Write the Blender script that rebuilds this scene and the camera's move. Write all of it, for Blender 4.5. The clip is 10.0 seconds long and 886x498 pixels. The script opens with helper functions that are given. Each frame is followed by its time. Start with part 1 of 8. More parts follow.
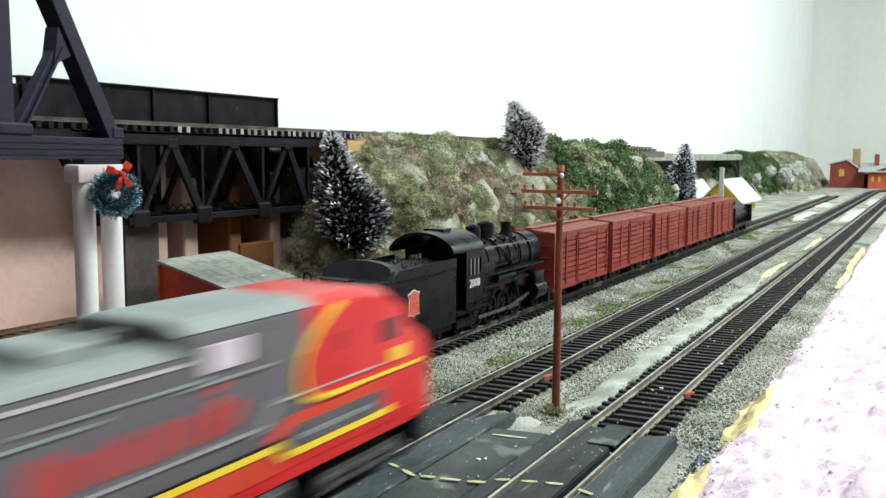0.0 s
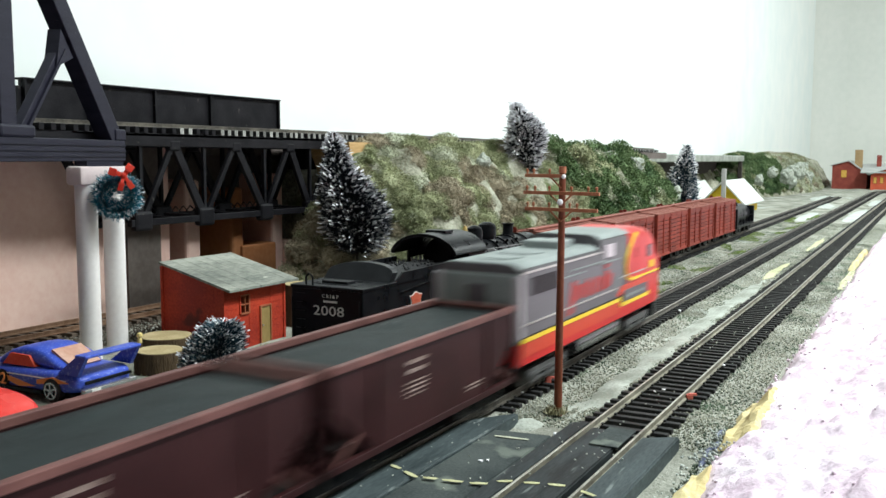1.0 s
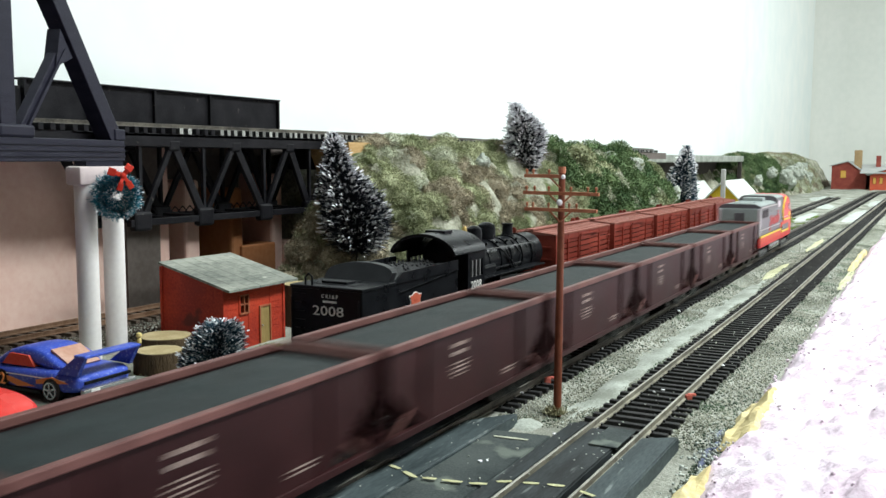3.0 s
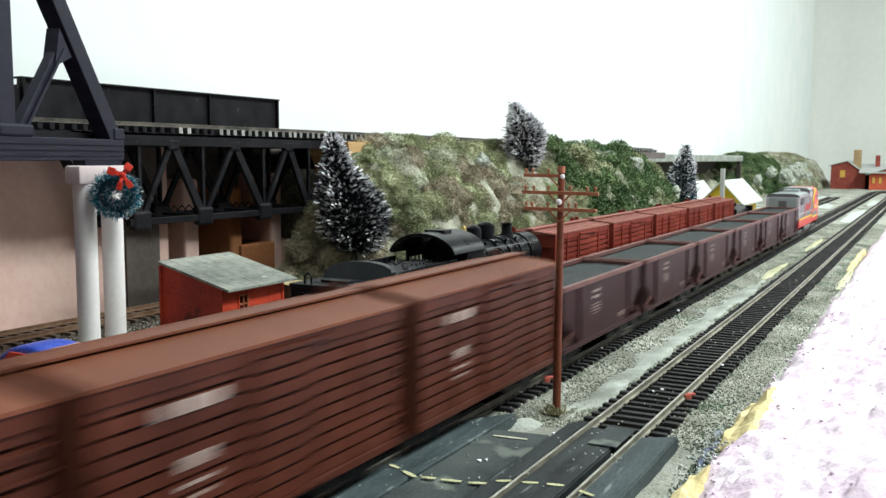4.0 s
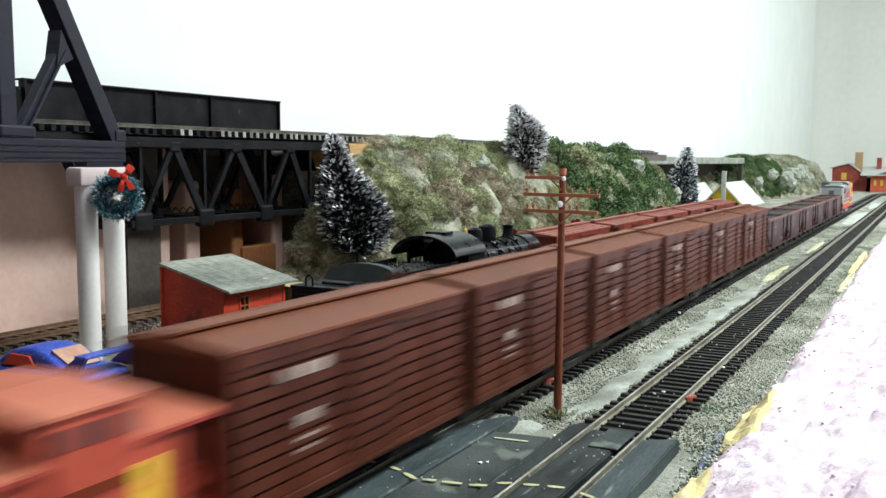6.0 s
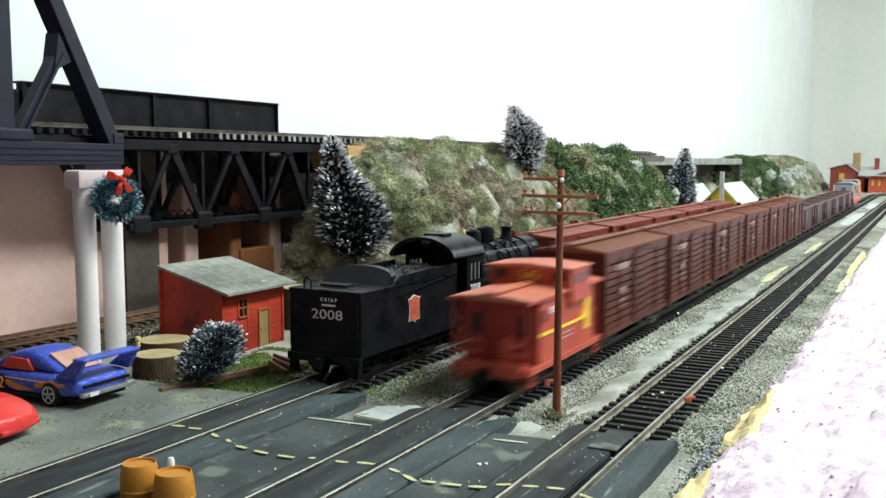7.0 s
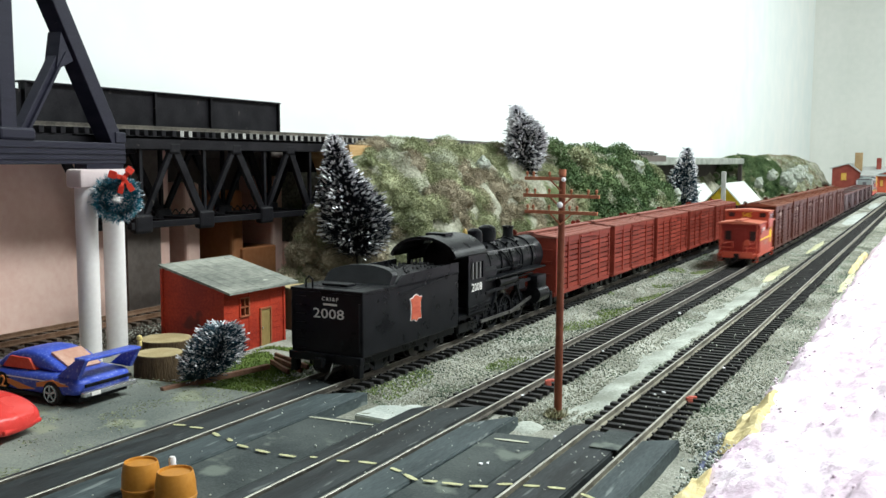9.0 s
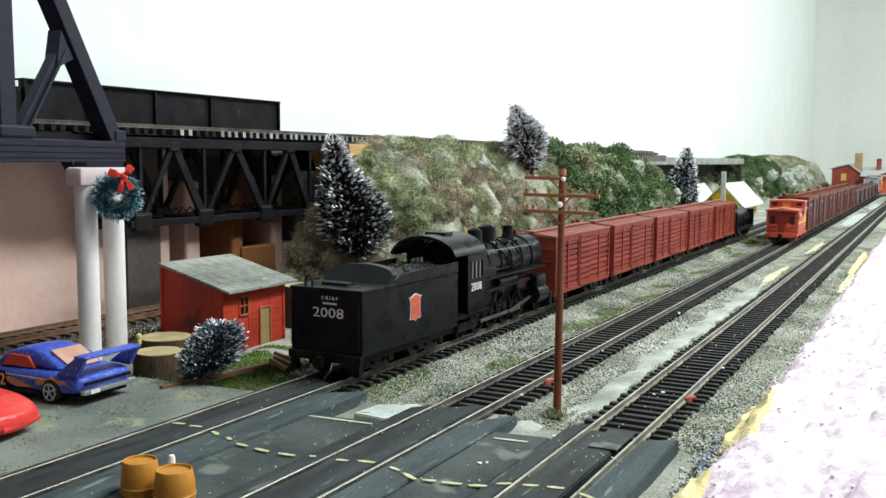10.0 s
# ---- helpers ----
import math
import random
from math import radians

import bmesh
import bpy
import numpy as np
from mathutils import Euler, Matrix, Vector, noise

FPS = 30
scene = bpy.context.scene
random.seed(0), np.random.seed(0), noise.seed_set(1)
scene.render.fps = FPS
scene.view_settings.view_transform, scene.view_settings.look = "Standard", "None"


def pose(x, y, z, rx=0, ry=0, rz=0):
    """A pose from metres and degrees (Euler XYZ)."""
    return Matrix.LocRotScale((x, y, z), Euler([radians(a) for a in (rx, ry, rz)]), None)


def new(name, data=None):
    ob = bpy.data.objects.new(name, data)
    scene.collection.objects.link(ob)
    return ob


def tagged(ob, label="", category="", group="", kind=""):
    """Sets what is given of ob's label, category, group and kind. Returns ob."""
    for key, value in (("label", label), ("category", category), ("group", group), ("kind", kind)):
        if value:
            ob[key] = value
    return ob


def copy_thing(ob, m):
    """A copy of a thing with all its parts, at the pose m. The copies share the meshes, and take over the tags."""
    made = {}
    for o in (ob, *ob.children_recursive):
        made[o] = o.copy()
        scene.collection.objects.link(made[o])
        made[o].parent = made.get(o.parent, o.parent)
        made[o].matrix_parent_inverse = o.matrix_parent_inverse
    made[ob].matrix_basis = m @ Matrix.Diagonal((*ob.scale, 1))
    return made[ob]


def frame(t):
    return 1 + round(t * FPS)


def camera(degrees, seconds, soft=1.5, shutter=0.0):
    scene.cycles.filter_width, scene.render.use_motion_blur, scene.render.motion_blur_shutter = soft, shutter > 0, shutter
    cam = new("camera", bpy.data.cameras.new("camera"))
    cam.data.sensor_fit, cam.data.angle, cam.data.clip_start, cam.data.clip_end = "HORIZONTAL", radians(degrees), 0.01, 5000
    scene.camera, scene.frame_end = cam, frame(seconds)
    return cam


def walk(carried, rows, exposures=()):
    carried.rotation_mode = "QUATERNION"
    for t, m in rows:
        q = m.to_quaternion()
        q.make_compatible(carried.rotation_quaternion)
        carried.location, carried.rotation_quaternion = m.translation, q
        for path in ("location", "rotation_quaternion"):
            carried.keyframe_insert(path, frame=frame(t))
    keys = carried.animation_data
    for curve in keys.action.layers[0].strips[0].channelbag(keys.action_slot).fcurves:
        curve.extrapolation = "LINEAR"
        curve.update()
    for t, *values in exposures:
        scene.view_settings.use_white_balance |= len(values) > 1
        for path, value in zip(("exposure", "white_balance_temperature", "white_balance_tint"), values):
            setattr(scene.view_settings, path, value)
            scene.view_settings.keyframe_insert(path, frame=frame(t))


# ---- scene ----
# ---- camera ----
EYE = (0.0, 0.0, 0.0861)
cam = camera(52.2, 10.0, 1.5, 1.3)
walk(cam, [(t, pose(*EYE, rx, ry, rz)) for t, rx, ry, rz in (
    (0.0, 84.174, -0.187, 28.489),
    (0.5, 84.262, -0.019, 28.528),
    (1.0, 84.268, -0.117, 28.610),
    (1.5, 84.275, -0.173, 28.644),
    (2.0, 84.253, -0.171, 28.621),
    (2.5, 84.289, -0.154, 28.591),
    (4.0, 84.246, -0.182, 28.539),
    (4.5, 84.238, -0.327, 28.655),
    (5.0, 84.241, -0.233, 28.620),
    (5.5, 84.287, -0.286, 28.656),
    (7.0, 84.477, -0.066, 28.500),
    (7.5, 84.388, -0.210, 28.658),
    (8.0, 84.397, -0.298, 28.553),
    (8.5, 84.406, -0.252, 28.599),
    (9.0, 84.443, -0.124, 28.605),
    (9.5, 84.395, -0.287, 28.655),
    (10.0, 84.396, -0.292, 28.604),
)])

# ---- room light: unseen ceiling, area lamps for the fluorescent fixtures over the aisle ----
world = bpy.data.worlds.new("room_world")
scene.world = world
world.use_nodes = True
world.node_tree.nodes["Background"].inputs[0].default_value = (0.9, 0.95, 1.0, 1)
world.node_tree.nodes["Background"].inputs[1].default_value = 0.25
scene.view_settings.exposure = 0.35


def lamp(x, y, z, sx, sy, power, color=(0.915, 1.0, 0.995)):
    data = bpy.data.lights.new("ceiling_lamp_light", "AREA")
    data.shape, data.size, data.size_y, data.energy, data.color = "RECTANGLE", sx, sy, power, color
    ob = new("ceiling_lamp_light", data)
    ob.matrix_world = pose(x, y, z)
    return ob


for lx, ly, pw in ((0.62, 0.75, 34), (0.62, 2.1, 21), (0.62, 3.4, 11)):
    lamp(lx, ly, 1.26, 0.3, 1.2, pw)

# ---- materials ----
MATS = {}


def mat(name, c1, c2=None, rough=0.6, metal=0.0, s1=60.0, s2=900.0, bump=0.15, dist=0.0004, mix=1.0, rnd=0.0, island=0.0, stretch=None, spec=0.25, fleck=None):
    """A node material: two colours mixed by coarse and fine noise, with grain relief."""
    if name in MATS:
        return MATS[name]
    m = bpy.data.materials.new(name)
    m.use_nodes = True
    nt = m.node_tree
    N, L = nt.nodes, nt.links
    bs = N["Principled BSDF"]
    bs.inputs["Roughness"].default_value, bs.inputs["Metallic"].default_value = rough, metal
    bs.inputs["Specular IOR Level"].default_value = spec
    c2 = c2 or tuple(min(1, v * 1.35) for v in c1)
    tc = N.new("ShaderNodeTexCoord")
    mp = N.new("ShaderNodeMapping")
    L.new(tc.outputs["Object"], mp.inputs[0])
    if stretch:
        mp.inputs["Scale"].default_value = stretch
    n1, n2 = N.new("ShaderNodeTexNoise"), N.new("ShaderNodeTexNoise")
    for n, s, d in ((n1, s1, 6), (n2, s2, 4)):
        n.inputs["Scale"].default_value, n.inputs["Detail"].default_value = s, d
        L.new(mp.outputs[0], n.inputs[0])
    add = N.new("ShaderNodeMath")
    add.operation = "MULTIPLY_ADD"
    L.new(n2.outputs[0], add.inputs[0])
    add.inputs[1].default_value = 0.6
    L.new(n1.outputs[0], add.inputs[2])
    ramp = N.new("ShaderNodeMapRange")
    ramp.inputs[1].default_value, ramp.inputs[2].default_value = 0.62, 1.0
    L.new(add.outputs[0], ramp.inputs[0])
    mx = N.new("ShaderNodeMix")
    mx.data_type = "RGBA"
    mx.inputs[6].default_value, mx.inputs[7].default_value = (*c1, 1), (*c2, 1)
    L.new(ramp.outputs[0], mx.inputs[0])
    out = mx.outputs[2]
    if fleck:
        col, lo, sc = fleck
        vn = N.new("ShaderNodeTexNoise")
        vn.inputs["Scale"].default_value, vn.inputs["Detail"].default_value = sc, 5
        L.new(mp.outputs[0], vn.inputs[0])
        fr = N.new("ShaderNodeMapRange")
        fr.inputs[1].default_value, fr.inputs[2].default_value = lo, lo + 0.07
        L.new(vn.outputs[0], fr.inputs[0])
        fm = N.new("ShaderNodeMix")
        fm.data_type = "RGBA"
        L.new(fr.outputs[0], fm.inputs[0])
        L.new(out, fm.inputs[6])
        fm.inputs[7].default_value = (*col, 1)
        out = fm.outputs[2]
    if rnd or island:
        if island:
            src = N.new("ShaderNodeNewGeometry").outputs["Random Per Island"]
        else:
            src = N.new("ShaderNodeObjectInfo").outputs["Random"]
        amt = rnd or island
        rr = N.new("ShaderNodeMapRange")
        rr.inputs[3].default_value, rr.inputs[4].default_value = 1 - amt, 1 + amt
        L.new(src, rr.inputs[0])
        hv = N.new("ShaderNodeHueSaturation")
        L.new(rr.outputs[0], hv.inputs["Value"])
        L.new(out, hv.inputs["Color"])
        out = hv.outputs[0]
    L.new(out, bs.inputs["Base Color"])
    rv = N.new("ShaderNodeMapRange")
    rv.inputs[3].default_value, rv.inputs[4].default_value = max(0.05, rough - 0.12), min(1, rough + 0.12)
    L.new(n1.outputs[0], rv.inputs[0])
    L.new(rv.outputs[0], bs.inputs["Roughness"])
    if bump:
        bp = N.new("ShaderNodeBump")
        bp.inputs["Strength"].default_value, bp.inputs["Distance"].default_value = bump, dist
        L.new(add.outputs[0], bp.inputs["Height"])
        L.new(bp.outputs[0], bs.inputs["Normal"])
    MATS[name] = m
    return m


M_BACK = mat("backdrop_paint", (0.765, 0.825, 0.82), (0.865, 0.885, 0.86), 0.85, s1=1.1, s2=14, bump=0.03)
M_ENDW = mat("end_wall_paint", (0.72, 0.74, 0.70), (0.78, 0.79, 0.75), 0.8, s1=2.5, s2=40, bump=0.03)
# ceiling out of view, greyed to lower the room's indirect light
M_CEIL = mat("ceiling_paint", (0.42, 0.42, 0.4), (0.5, 0.5, 0.48), 0.9, s1=3, s2=30, bump=0.05)
M_PINK = mat("pinkish_board", (0.74, 0.47, 0.40), (0.82, 0.59, 0.51), 0.7, s1=14, s2=300, bump=0.05)
M_GREYP = mat("grey_board_and_shade", (0.10, 0.082, 0.072), (0.155, 0.13, 0.118), 0.7, s1=14, s2=300, bump=0.05)
M_ORANGEB = mat("orange_board", (0.36, 0.14, 0.055), (0.45, 0.2, 0.09), 0.7, s1=20, s2=300, bump=0.05)
M_GROUND = mat("ballast_ground", (0.15, 0.155, 0.122), (0.42, 0.425, 0.37), 0.95, s1=30, s2=1100, bump=0.9, dist=0.0012, fleck=((0.46, 0.49, 0.45), 0.61, 16))
M_ROADB = mat("grey_road_board", (0.028, 0.036, 0.037), (0.075, 0.088, 0.084), 0.85, s1=45, s2=1400, bump=0.4, dist=0.0004, fleck=((0.13, 0.15, 0.13), 0.59, 60))
M_ROAD = mat("worn_asphalt", (0.105, 0.122, 0.112), (0.25, 0.268, 0.232), 0.85, s1=26, s2=1500, bump=0.4, dist=0.0004, fleck=((0.25, 0.27, 0.2), 0.57, 55))
M_PAD = mat("painted_crossing_board", (0.010, 0.0125, 0.0135), (0.040, 0.048, 0.050), 0.6, s1=70, s2=800, bump=0.3, dist=0.0004, stretch=(2.4, 0.35, 1), fleck=((0.12, 0.135, 0.13), 0.64, 150))
M_SLATE = mat("slate_painted_board", (0.024, 0.034, 0.037), (0.07, 0.09, 0.094), 0.62, s1=60, s2=800, bump=0.35, dist=0.0004, stretch=(2.6, 0.4, 1), fleck=((0.17, 0.195, 0.19), 0.63, 130))
M_TIE = mat("tie_plastic", (0.012, 0.012, 0.013), (0.036, 0.035, 0.034), 0.6, s1=300, s2=2500, bump=0.3, rnd=0.25, spec=0.2)
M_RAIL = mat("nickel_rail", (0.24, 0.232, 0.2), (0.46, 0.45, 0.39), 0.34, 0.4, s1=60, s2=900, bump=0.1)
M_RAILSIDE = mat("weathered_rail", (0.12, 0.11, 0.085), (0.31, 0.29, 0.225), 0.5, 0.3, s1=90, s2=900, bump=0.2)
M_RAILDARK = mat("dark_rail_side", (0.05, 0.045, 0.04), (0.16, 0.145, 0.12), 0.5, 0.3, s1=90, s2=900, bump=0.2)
M_TENDCOAL = mat("tender_coal", (0.008, 0.008, 0.009), (0.03, 0.03, 0.032), 0.6, s1=120, s2=1400, bump=0.9, dist=0.0008)
M_BLACK = mat("black_model_plastic", (0.0050, 0.0053, 0.0066), (0.0118, 0.0126, 0.0146), 0.3, s1=120, s2=1500, bump=0.15, spec=0.09)
M_BRIDGE = mat("bridge_black", (0.0068, 0.0066, 0.0084), (0.0175, 0.0168, 0.0195), 0.5, s1=80, s2=1200, bump=0.2, fleck=((0.06, 0.055, 0.05), 0.68, 260), spec=0.1)
M_TRUSS = mat("dark_slate_plastic", (0.010, 0.010, 0.020), (0.021, 0.0205, 0.034), 0.5, s1=60, s2=1200, bump=0.25, stretch=(1, 1, 6), fleck=((0.25, 0.24, 0.26), 0.72, 500), spec=0.2)
M_WHEEL = mat("wheel_metal", (0.03, 0.028, 0.026), (0.08, 0.075, 0.07), 0.4, 0.6, s1=200, s2=1500)
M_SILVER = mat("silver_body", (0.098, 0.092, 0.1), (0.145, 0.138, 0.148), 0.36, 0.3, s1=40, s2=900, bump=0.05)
M_SILPALE = mat("pale_silver", (0.21, 0.24, 0.235), (0.3, 0.335, 0.325), 0.55, 0.1, s1=40, s2=900, bump=0.08)
M_WARRED = mat("bright_red_enamel", (0.5, 0.017, 0.018), (0.6, 0.03, 0.027), 0.35, s1=60, s2=900, bump=0.05)
M_ORANGERED = mat("orange_red_stripe", (0.54, 0.05, 0.024), (0.62, 0.066, 0.034), 0.4, s1=60, s2=900, bump=0.05)
M_YELLOW = mat("yellow_stripe", (0.78, 0.55, 0.03), (0.85, 0.62, 0.06), 0.45, s1=60, s2=900, bump=0.03)
M_HOPPER = mat("hopper_maroon", (0.021, 0.0056, 0.0062), (0.037, 0.011, 0.0118), 0.45, s1=60, s2=1200, bump=0.1, rnd=0.12, spec=0.18)
# rims and end braces lighter and pinker than the hopper sides
M_HOPRIM = mat("pinkish_hopper_rim", (0.075, 0.03, 0.028), (0.19, 0.085, 0.075), 0.5, s1=120, s2=1500, bump=0.15)
M_COAL = mat("coal_load", (0.004, 0.0072, 0.0076), (0.017, 0.0255, 0.0265), 0.6, s1=120, s2=1400, bump=0.9, dist=0.0008)
# brown sides darker, roof lighter: light from above is in these two colours
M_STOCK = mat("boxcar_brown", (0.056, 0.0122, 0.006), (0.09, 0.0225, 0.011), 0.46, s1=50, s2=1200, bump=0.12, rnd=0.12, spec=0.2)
M_STOCKROOF_LIT = mat("boxcar_lit_roof", (0.125, 0.036, 0.017), (0.19, 0.062, 0.032), 0.55, s1=40, s2=900, bump=0.12, rnd=0.1)
M_STOCKDK = mat("car_gap_shade", (0.02, 0.009, 0.008), (0.03, 0.012, 0.01), 0.8, s1=90, s2=1200)
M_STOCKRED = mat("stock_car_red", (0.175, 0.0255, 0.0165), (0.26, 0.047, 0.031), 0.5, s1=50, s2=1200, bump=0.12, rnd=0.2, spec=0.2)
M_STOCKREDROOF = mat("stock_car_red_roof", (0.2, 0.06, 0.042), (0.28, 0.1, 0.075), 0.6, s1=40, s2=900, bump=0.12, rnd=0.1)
M_CABOOSE = mat("caboose_red", (0.36, 0.05, 0.029), (0.48, 0.09, 0.053), 0.4, s1=60, s2=900, bump=0.08)
M_CABROOF = mat("faded_caboose_roof", (0.42, 0.105, 0.062), (0.53, 0.17, 0.105), 0.5, s1=60, s2=900, bump=0.08)
M_CABDARK = mat("caboose_trim_and_shade_red", (0.24, 0.028, 0.022), (0.33, 0.045, 0.035), 0.5, s1=60, s2=900)
M_WHITE = mat("white_lettering", (0.62, 0.6, 0.58), (0.75, 0.73, 0.7), 0.6, s1=300, s2=2000, bump=0.05)
M_FADED = mat("faded_white_paint", (0.22, 0.15, 0.125), (0.52, 0.43, 0.39), 0.6, s1=260, s2=1800, bump=0.05)
M_DECAL = mat("orange_decal", (0.44, 0.08, 0.045), (0.53, 0.125, 0.07), 0.5, s1=300, s2=2000, bump=0.02)
M_SHEDRED = mat("shed_red_paint", (0.25, 0.018, 0.009), (0.5, 0.05, 0.02), 0.6, fleck=((0.12, 0.014, 0.008), 0.61, 60), s1=40, s2=900, bump=0.25, dist=0.0003)
M_SHEDROOF = mat("weathered_grey_roof", (0.12, 0.13, 0.115), (0.32, 0.33, 0.285), 0.85, s1=60, s2=700, bump=0.3, stretch=(1, 0.3, 1), fleck=((0.6, 0.6, 0.52), 0.68, 110))
M_POLE = mat("pole_brown", (0.13, 0.033, 0.015), (0.21, 0.066, 0.033), 0.5, s1=150, s2=1500, bump=0.2, stretch=(1, 1, 0.3))
M_ARM = mat("crossarm_rust", (0.36, 0.12, 0.06), (0.46, 0.18, 0.1), 0.55, s1=150, s2=1500, bump=0.15)
M_PILLAR = mat("white_tube", (0.74, 0.7, 0.69), (0.82, 0.79, 0.78), 0.4, s1=25, s2=500, bump=0.04)
M_CAP = mat("pinkish_cap", (0.6, 0.5, 0.5), (0.68, 0.58, 0.58), 0.5, s1=40, s2=500, bump=0.1)
M_PLASTER = mat("pink_white_plaster", (0.70, 0.545, 0.645), (0.82, 0.72, 0.795), 0.95, s1=40, s2=420, bump=0.65, dist=0.0016)
M_FOAM = mat("yellow_foam", (0.55, 0.44, 0.2), (0.74, 0.64, 0.37), 0.8, s1=60, s2=500, bump=0.5, dist=0.001)
M_STEEL = mat("bare_metal", (0.5, 0.48, 0.45), (0.65, 0.63, 0.6), 0.35, 0.8, s1=100, s2=900, bump=0.05)

# ---- mesh helpers ----


def box(bm, x0, x1, y0, y1, z0, z1, bev=0.0):
    r = bmesh.ops.create_cube(bm, size=1.0, matrix=Matrix.Translation(((x0 + x1) / 2, (y0 + y1) / 2, (z0 + z1) / 2)) @ Matrix.Diagonal((abs(x1 - x0), abs(y1 - y0), abs(z1 - z0), 1)))
    if bev:
        es = list({e for v in r["verts"] for e in v.link_edges})
        bmesh.ops.bevel(bm, geom=es, offset=bev, segments=2, affect="EDGES", profile=0.5)


def tube(bm, a, b, r, n=12, r2=None, cap=True):
    a, b = Vector(a), Vector(b)
    d = b - a
    m = Matrix.Translation((a + b) / 2) @ d.to_track_quat("Z", "Y").to_matrix().to_4x4()
    bmesh.ops.create_cone(bm, cap_ends=cap, segments=n, radius1=r, radius2=r if r2 is None else r2, depth=d.length, matrix=m)


def beam(bm, a, b, w, h, up=(0, 0, 1), bev=0.0):
    """A square bar from a to b, w wide across and h along up."""
    a, b = Vector(a), Vector(b)
    d = (b - a).normalized()
    s = d.cross(Vector(up)).normalized()
    u = s.cross(d)
    m = Matrix((s, d, u)).transposed().to_4x4()
    m.translation = (a + b) / 2
    r = bmesh.ops.create_cube(bm, size=1.0, matrix=m @ Matrix.Diagonal((w, (b - a).length, h, 1)))
    if bev:
        es = list({e for v in r["verts"] for e in v.link_edges})
        bmesh.ops.bevel(bm, geom=es, offset=bev, segments=2, affect="EDGES", profile=0.5)


def prism(bm, prof, axis, a, b):
    """Extrudes the closed profile from a to b along axis; the profile runs in the other two axes in order."""
    def at(p, q):
        return {"x": (q, p[0], p[1]), "y": (p[0], q, p[1]), "z": (p[0], p[1], q)}[axis]
    va = [bm.verts.new(at(p, a)) for p in prof]
    vb = [bm.verts.new(at(p, b)) for p in prof]
    n = len(prof)
    bm.faces.new(va)
    bm.faces.new(vb[::-1])
    for i in range(n):
        bm.faces.new((va[i], vb[i], vb[(i + 1) % n], va[(i + 1) % n]))
    bmesh.ops.recalc_face_normals(bm, faces=bm.faces)


def lathe(bm, prof, n=20, c=(0, 0, 0)):
    """Turns (radius, height) pairs round the z axis."""
    rings = []
    for r, z in prof:
        rings.append([bm.verts.new((c[0] + r * math.cos(2 * math.pi * i / n), c[1] + r * math.sin(2 * math.pi * i / n), c[2] + z)) for i in range(n)])
    for p, q in zip(rings, rings[1:]):
        for i in range(n):
            bm.faces.new((p[i], p[(i + 1) % n], q[(i + 1) % n], q[i]))
    bm.faces.new(rings[0][::-1])
    bm.faces.new(rings[-1])


def mesh_of(name, bm, material, smooth=False):
    me = bpy.data.meshes.new(name)
    bm.to_mesh(me)
    bm.free()
    if material:
        me.materials.append(material)
    if smooth:
        me.shade_smooth()
        me.set_sharp_from_angle(angle=radians(35))
    return me


def part(name, bm, material, parent=None, label="", smooth=False):
    ob = new(name, mesh_of(name, bm, material, smooth))
    ob.parent = parent
    if label:
        tagged(ob, label)
    return ob


def shared(name, me, parent, m, label=""):
    ob = new(name, me)
    ob.parent = parent
    ob.matrix_basis = m
    if label:
        tagged(ob, label)
    return ob


def thing(name, label, category, group="", m=None):
    ob = new(name)
    ob.empty_display_size = 0.01
    if m is not None:
        ob.matrix_basis = m
    return tagged(ob, label, category, group)


def BM():
    return bmesh.new()


def boxes(*bs, bev=0.0):
    bm = BM()
    for b in bs:
        box(bm, *b, bev=bev)
    return bm


def raw(name, verts, faces, material, parent=None, smooth=False):
    me = bpy.data.meshes.new(name)
    me.from_pydata(verts, [], faces)
    me.materials.append(material)
    if smooth:
        me.shade_smooth()
    ob = new(name, me)
    ob.parent = parent
    return ob


def letters(text, size, m, material, parent, name="lettering", depth=0.0002, label=""):
    """Words as a mesh, from the built-in font, standing in the xy plane of m."""
    cu = bpy.data.curves.new(name, "FONT")
    cu.body, cu.size, cu.align_x, cu.align_y, cu.extrude, cu.resolution_u = text, size, "CENTER", "CENTER", depth, 2
    tmp = new("tmp", cu)
    me = bpy.data.meshes.new_from_object(tmp)
    bpy.data.objects.remove(tmp)
    bpy.data.curves.remove(cu)
    me.materials.clear()
    me.materials.append(material)
    ob = new(name, me)
    ob.parent = parent
    ob.matrix_basis = m
    if label:
        tagged(ob, label)
    return ob


# faces of a car: text that reads on its +x side, or on its rear (-y) end
SIDE = Matrix(((0, 0, 1, 0), (1, 0, 0, 0), (0, 1, 0, 0), (0, 0, 0, 1)))
END = Matrix(((1, 0, 0, 0), (0, 0, -1, 0), (0, 1, 0, 0), (0, 0, 0, 1)))

TA, TB, TC = -0.2095, -0.1435, -0.0870     # centre lines of the three tracks
GAUGE = 0.0171
GZ = -0.0046                               # ballast level under the rails' tops
SPEED, FRONT = 0.2440, 0.2829 - 0.2440     # the train: metres a second, place of the first hopper's front at 0 s
# ---- the layout's ground and the room round it ----
Y0, Y1 = -1.9, 4.15                        # ends of the layout
XB = -0.47                                 # backdrop


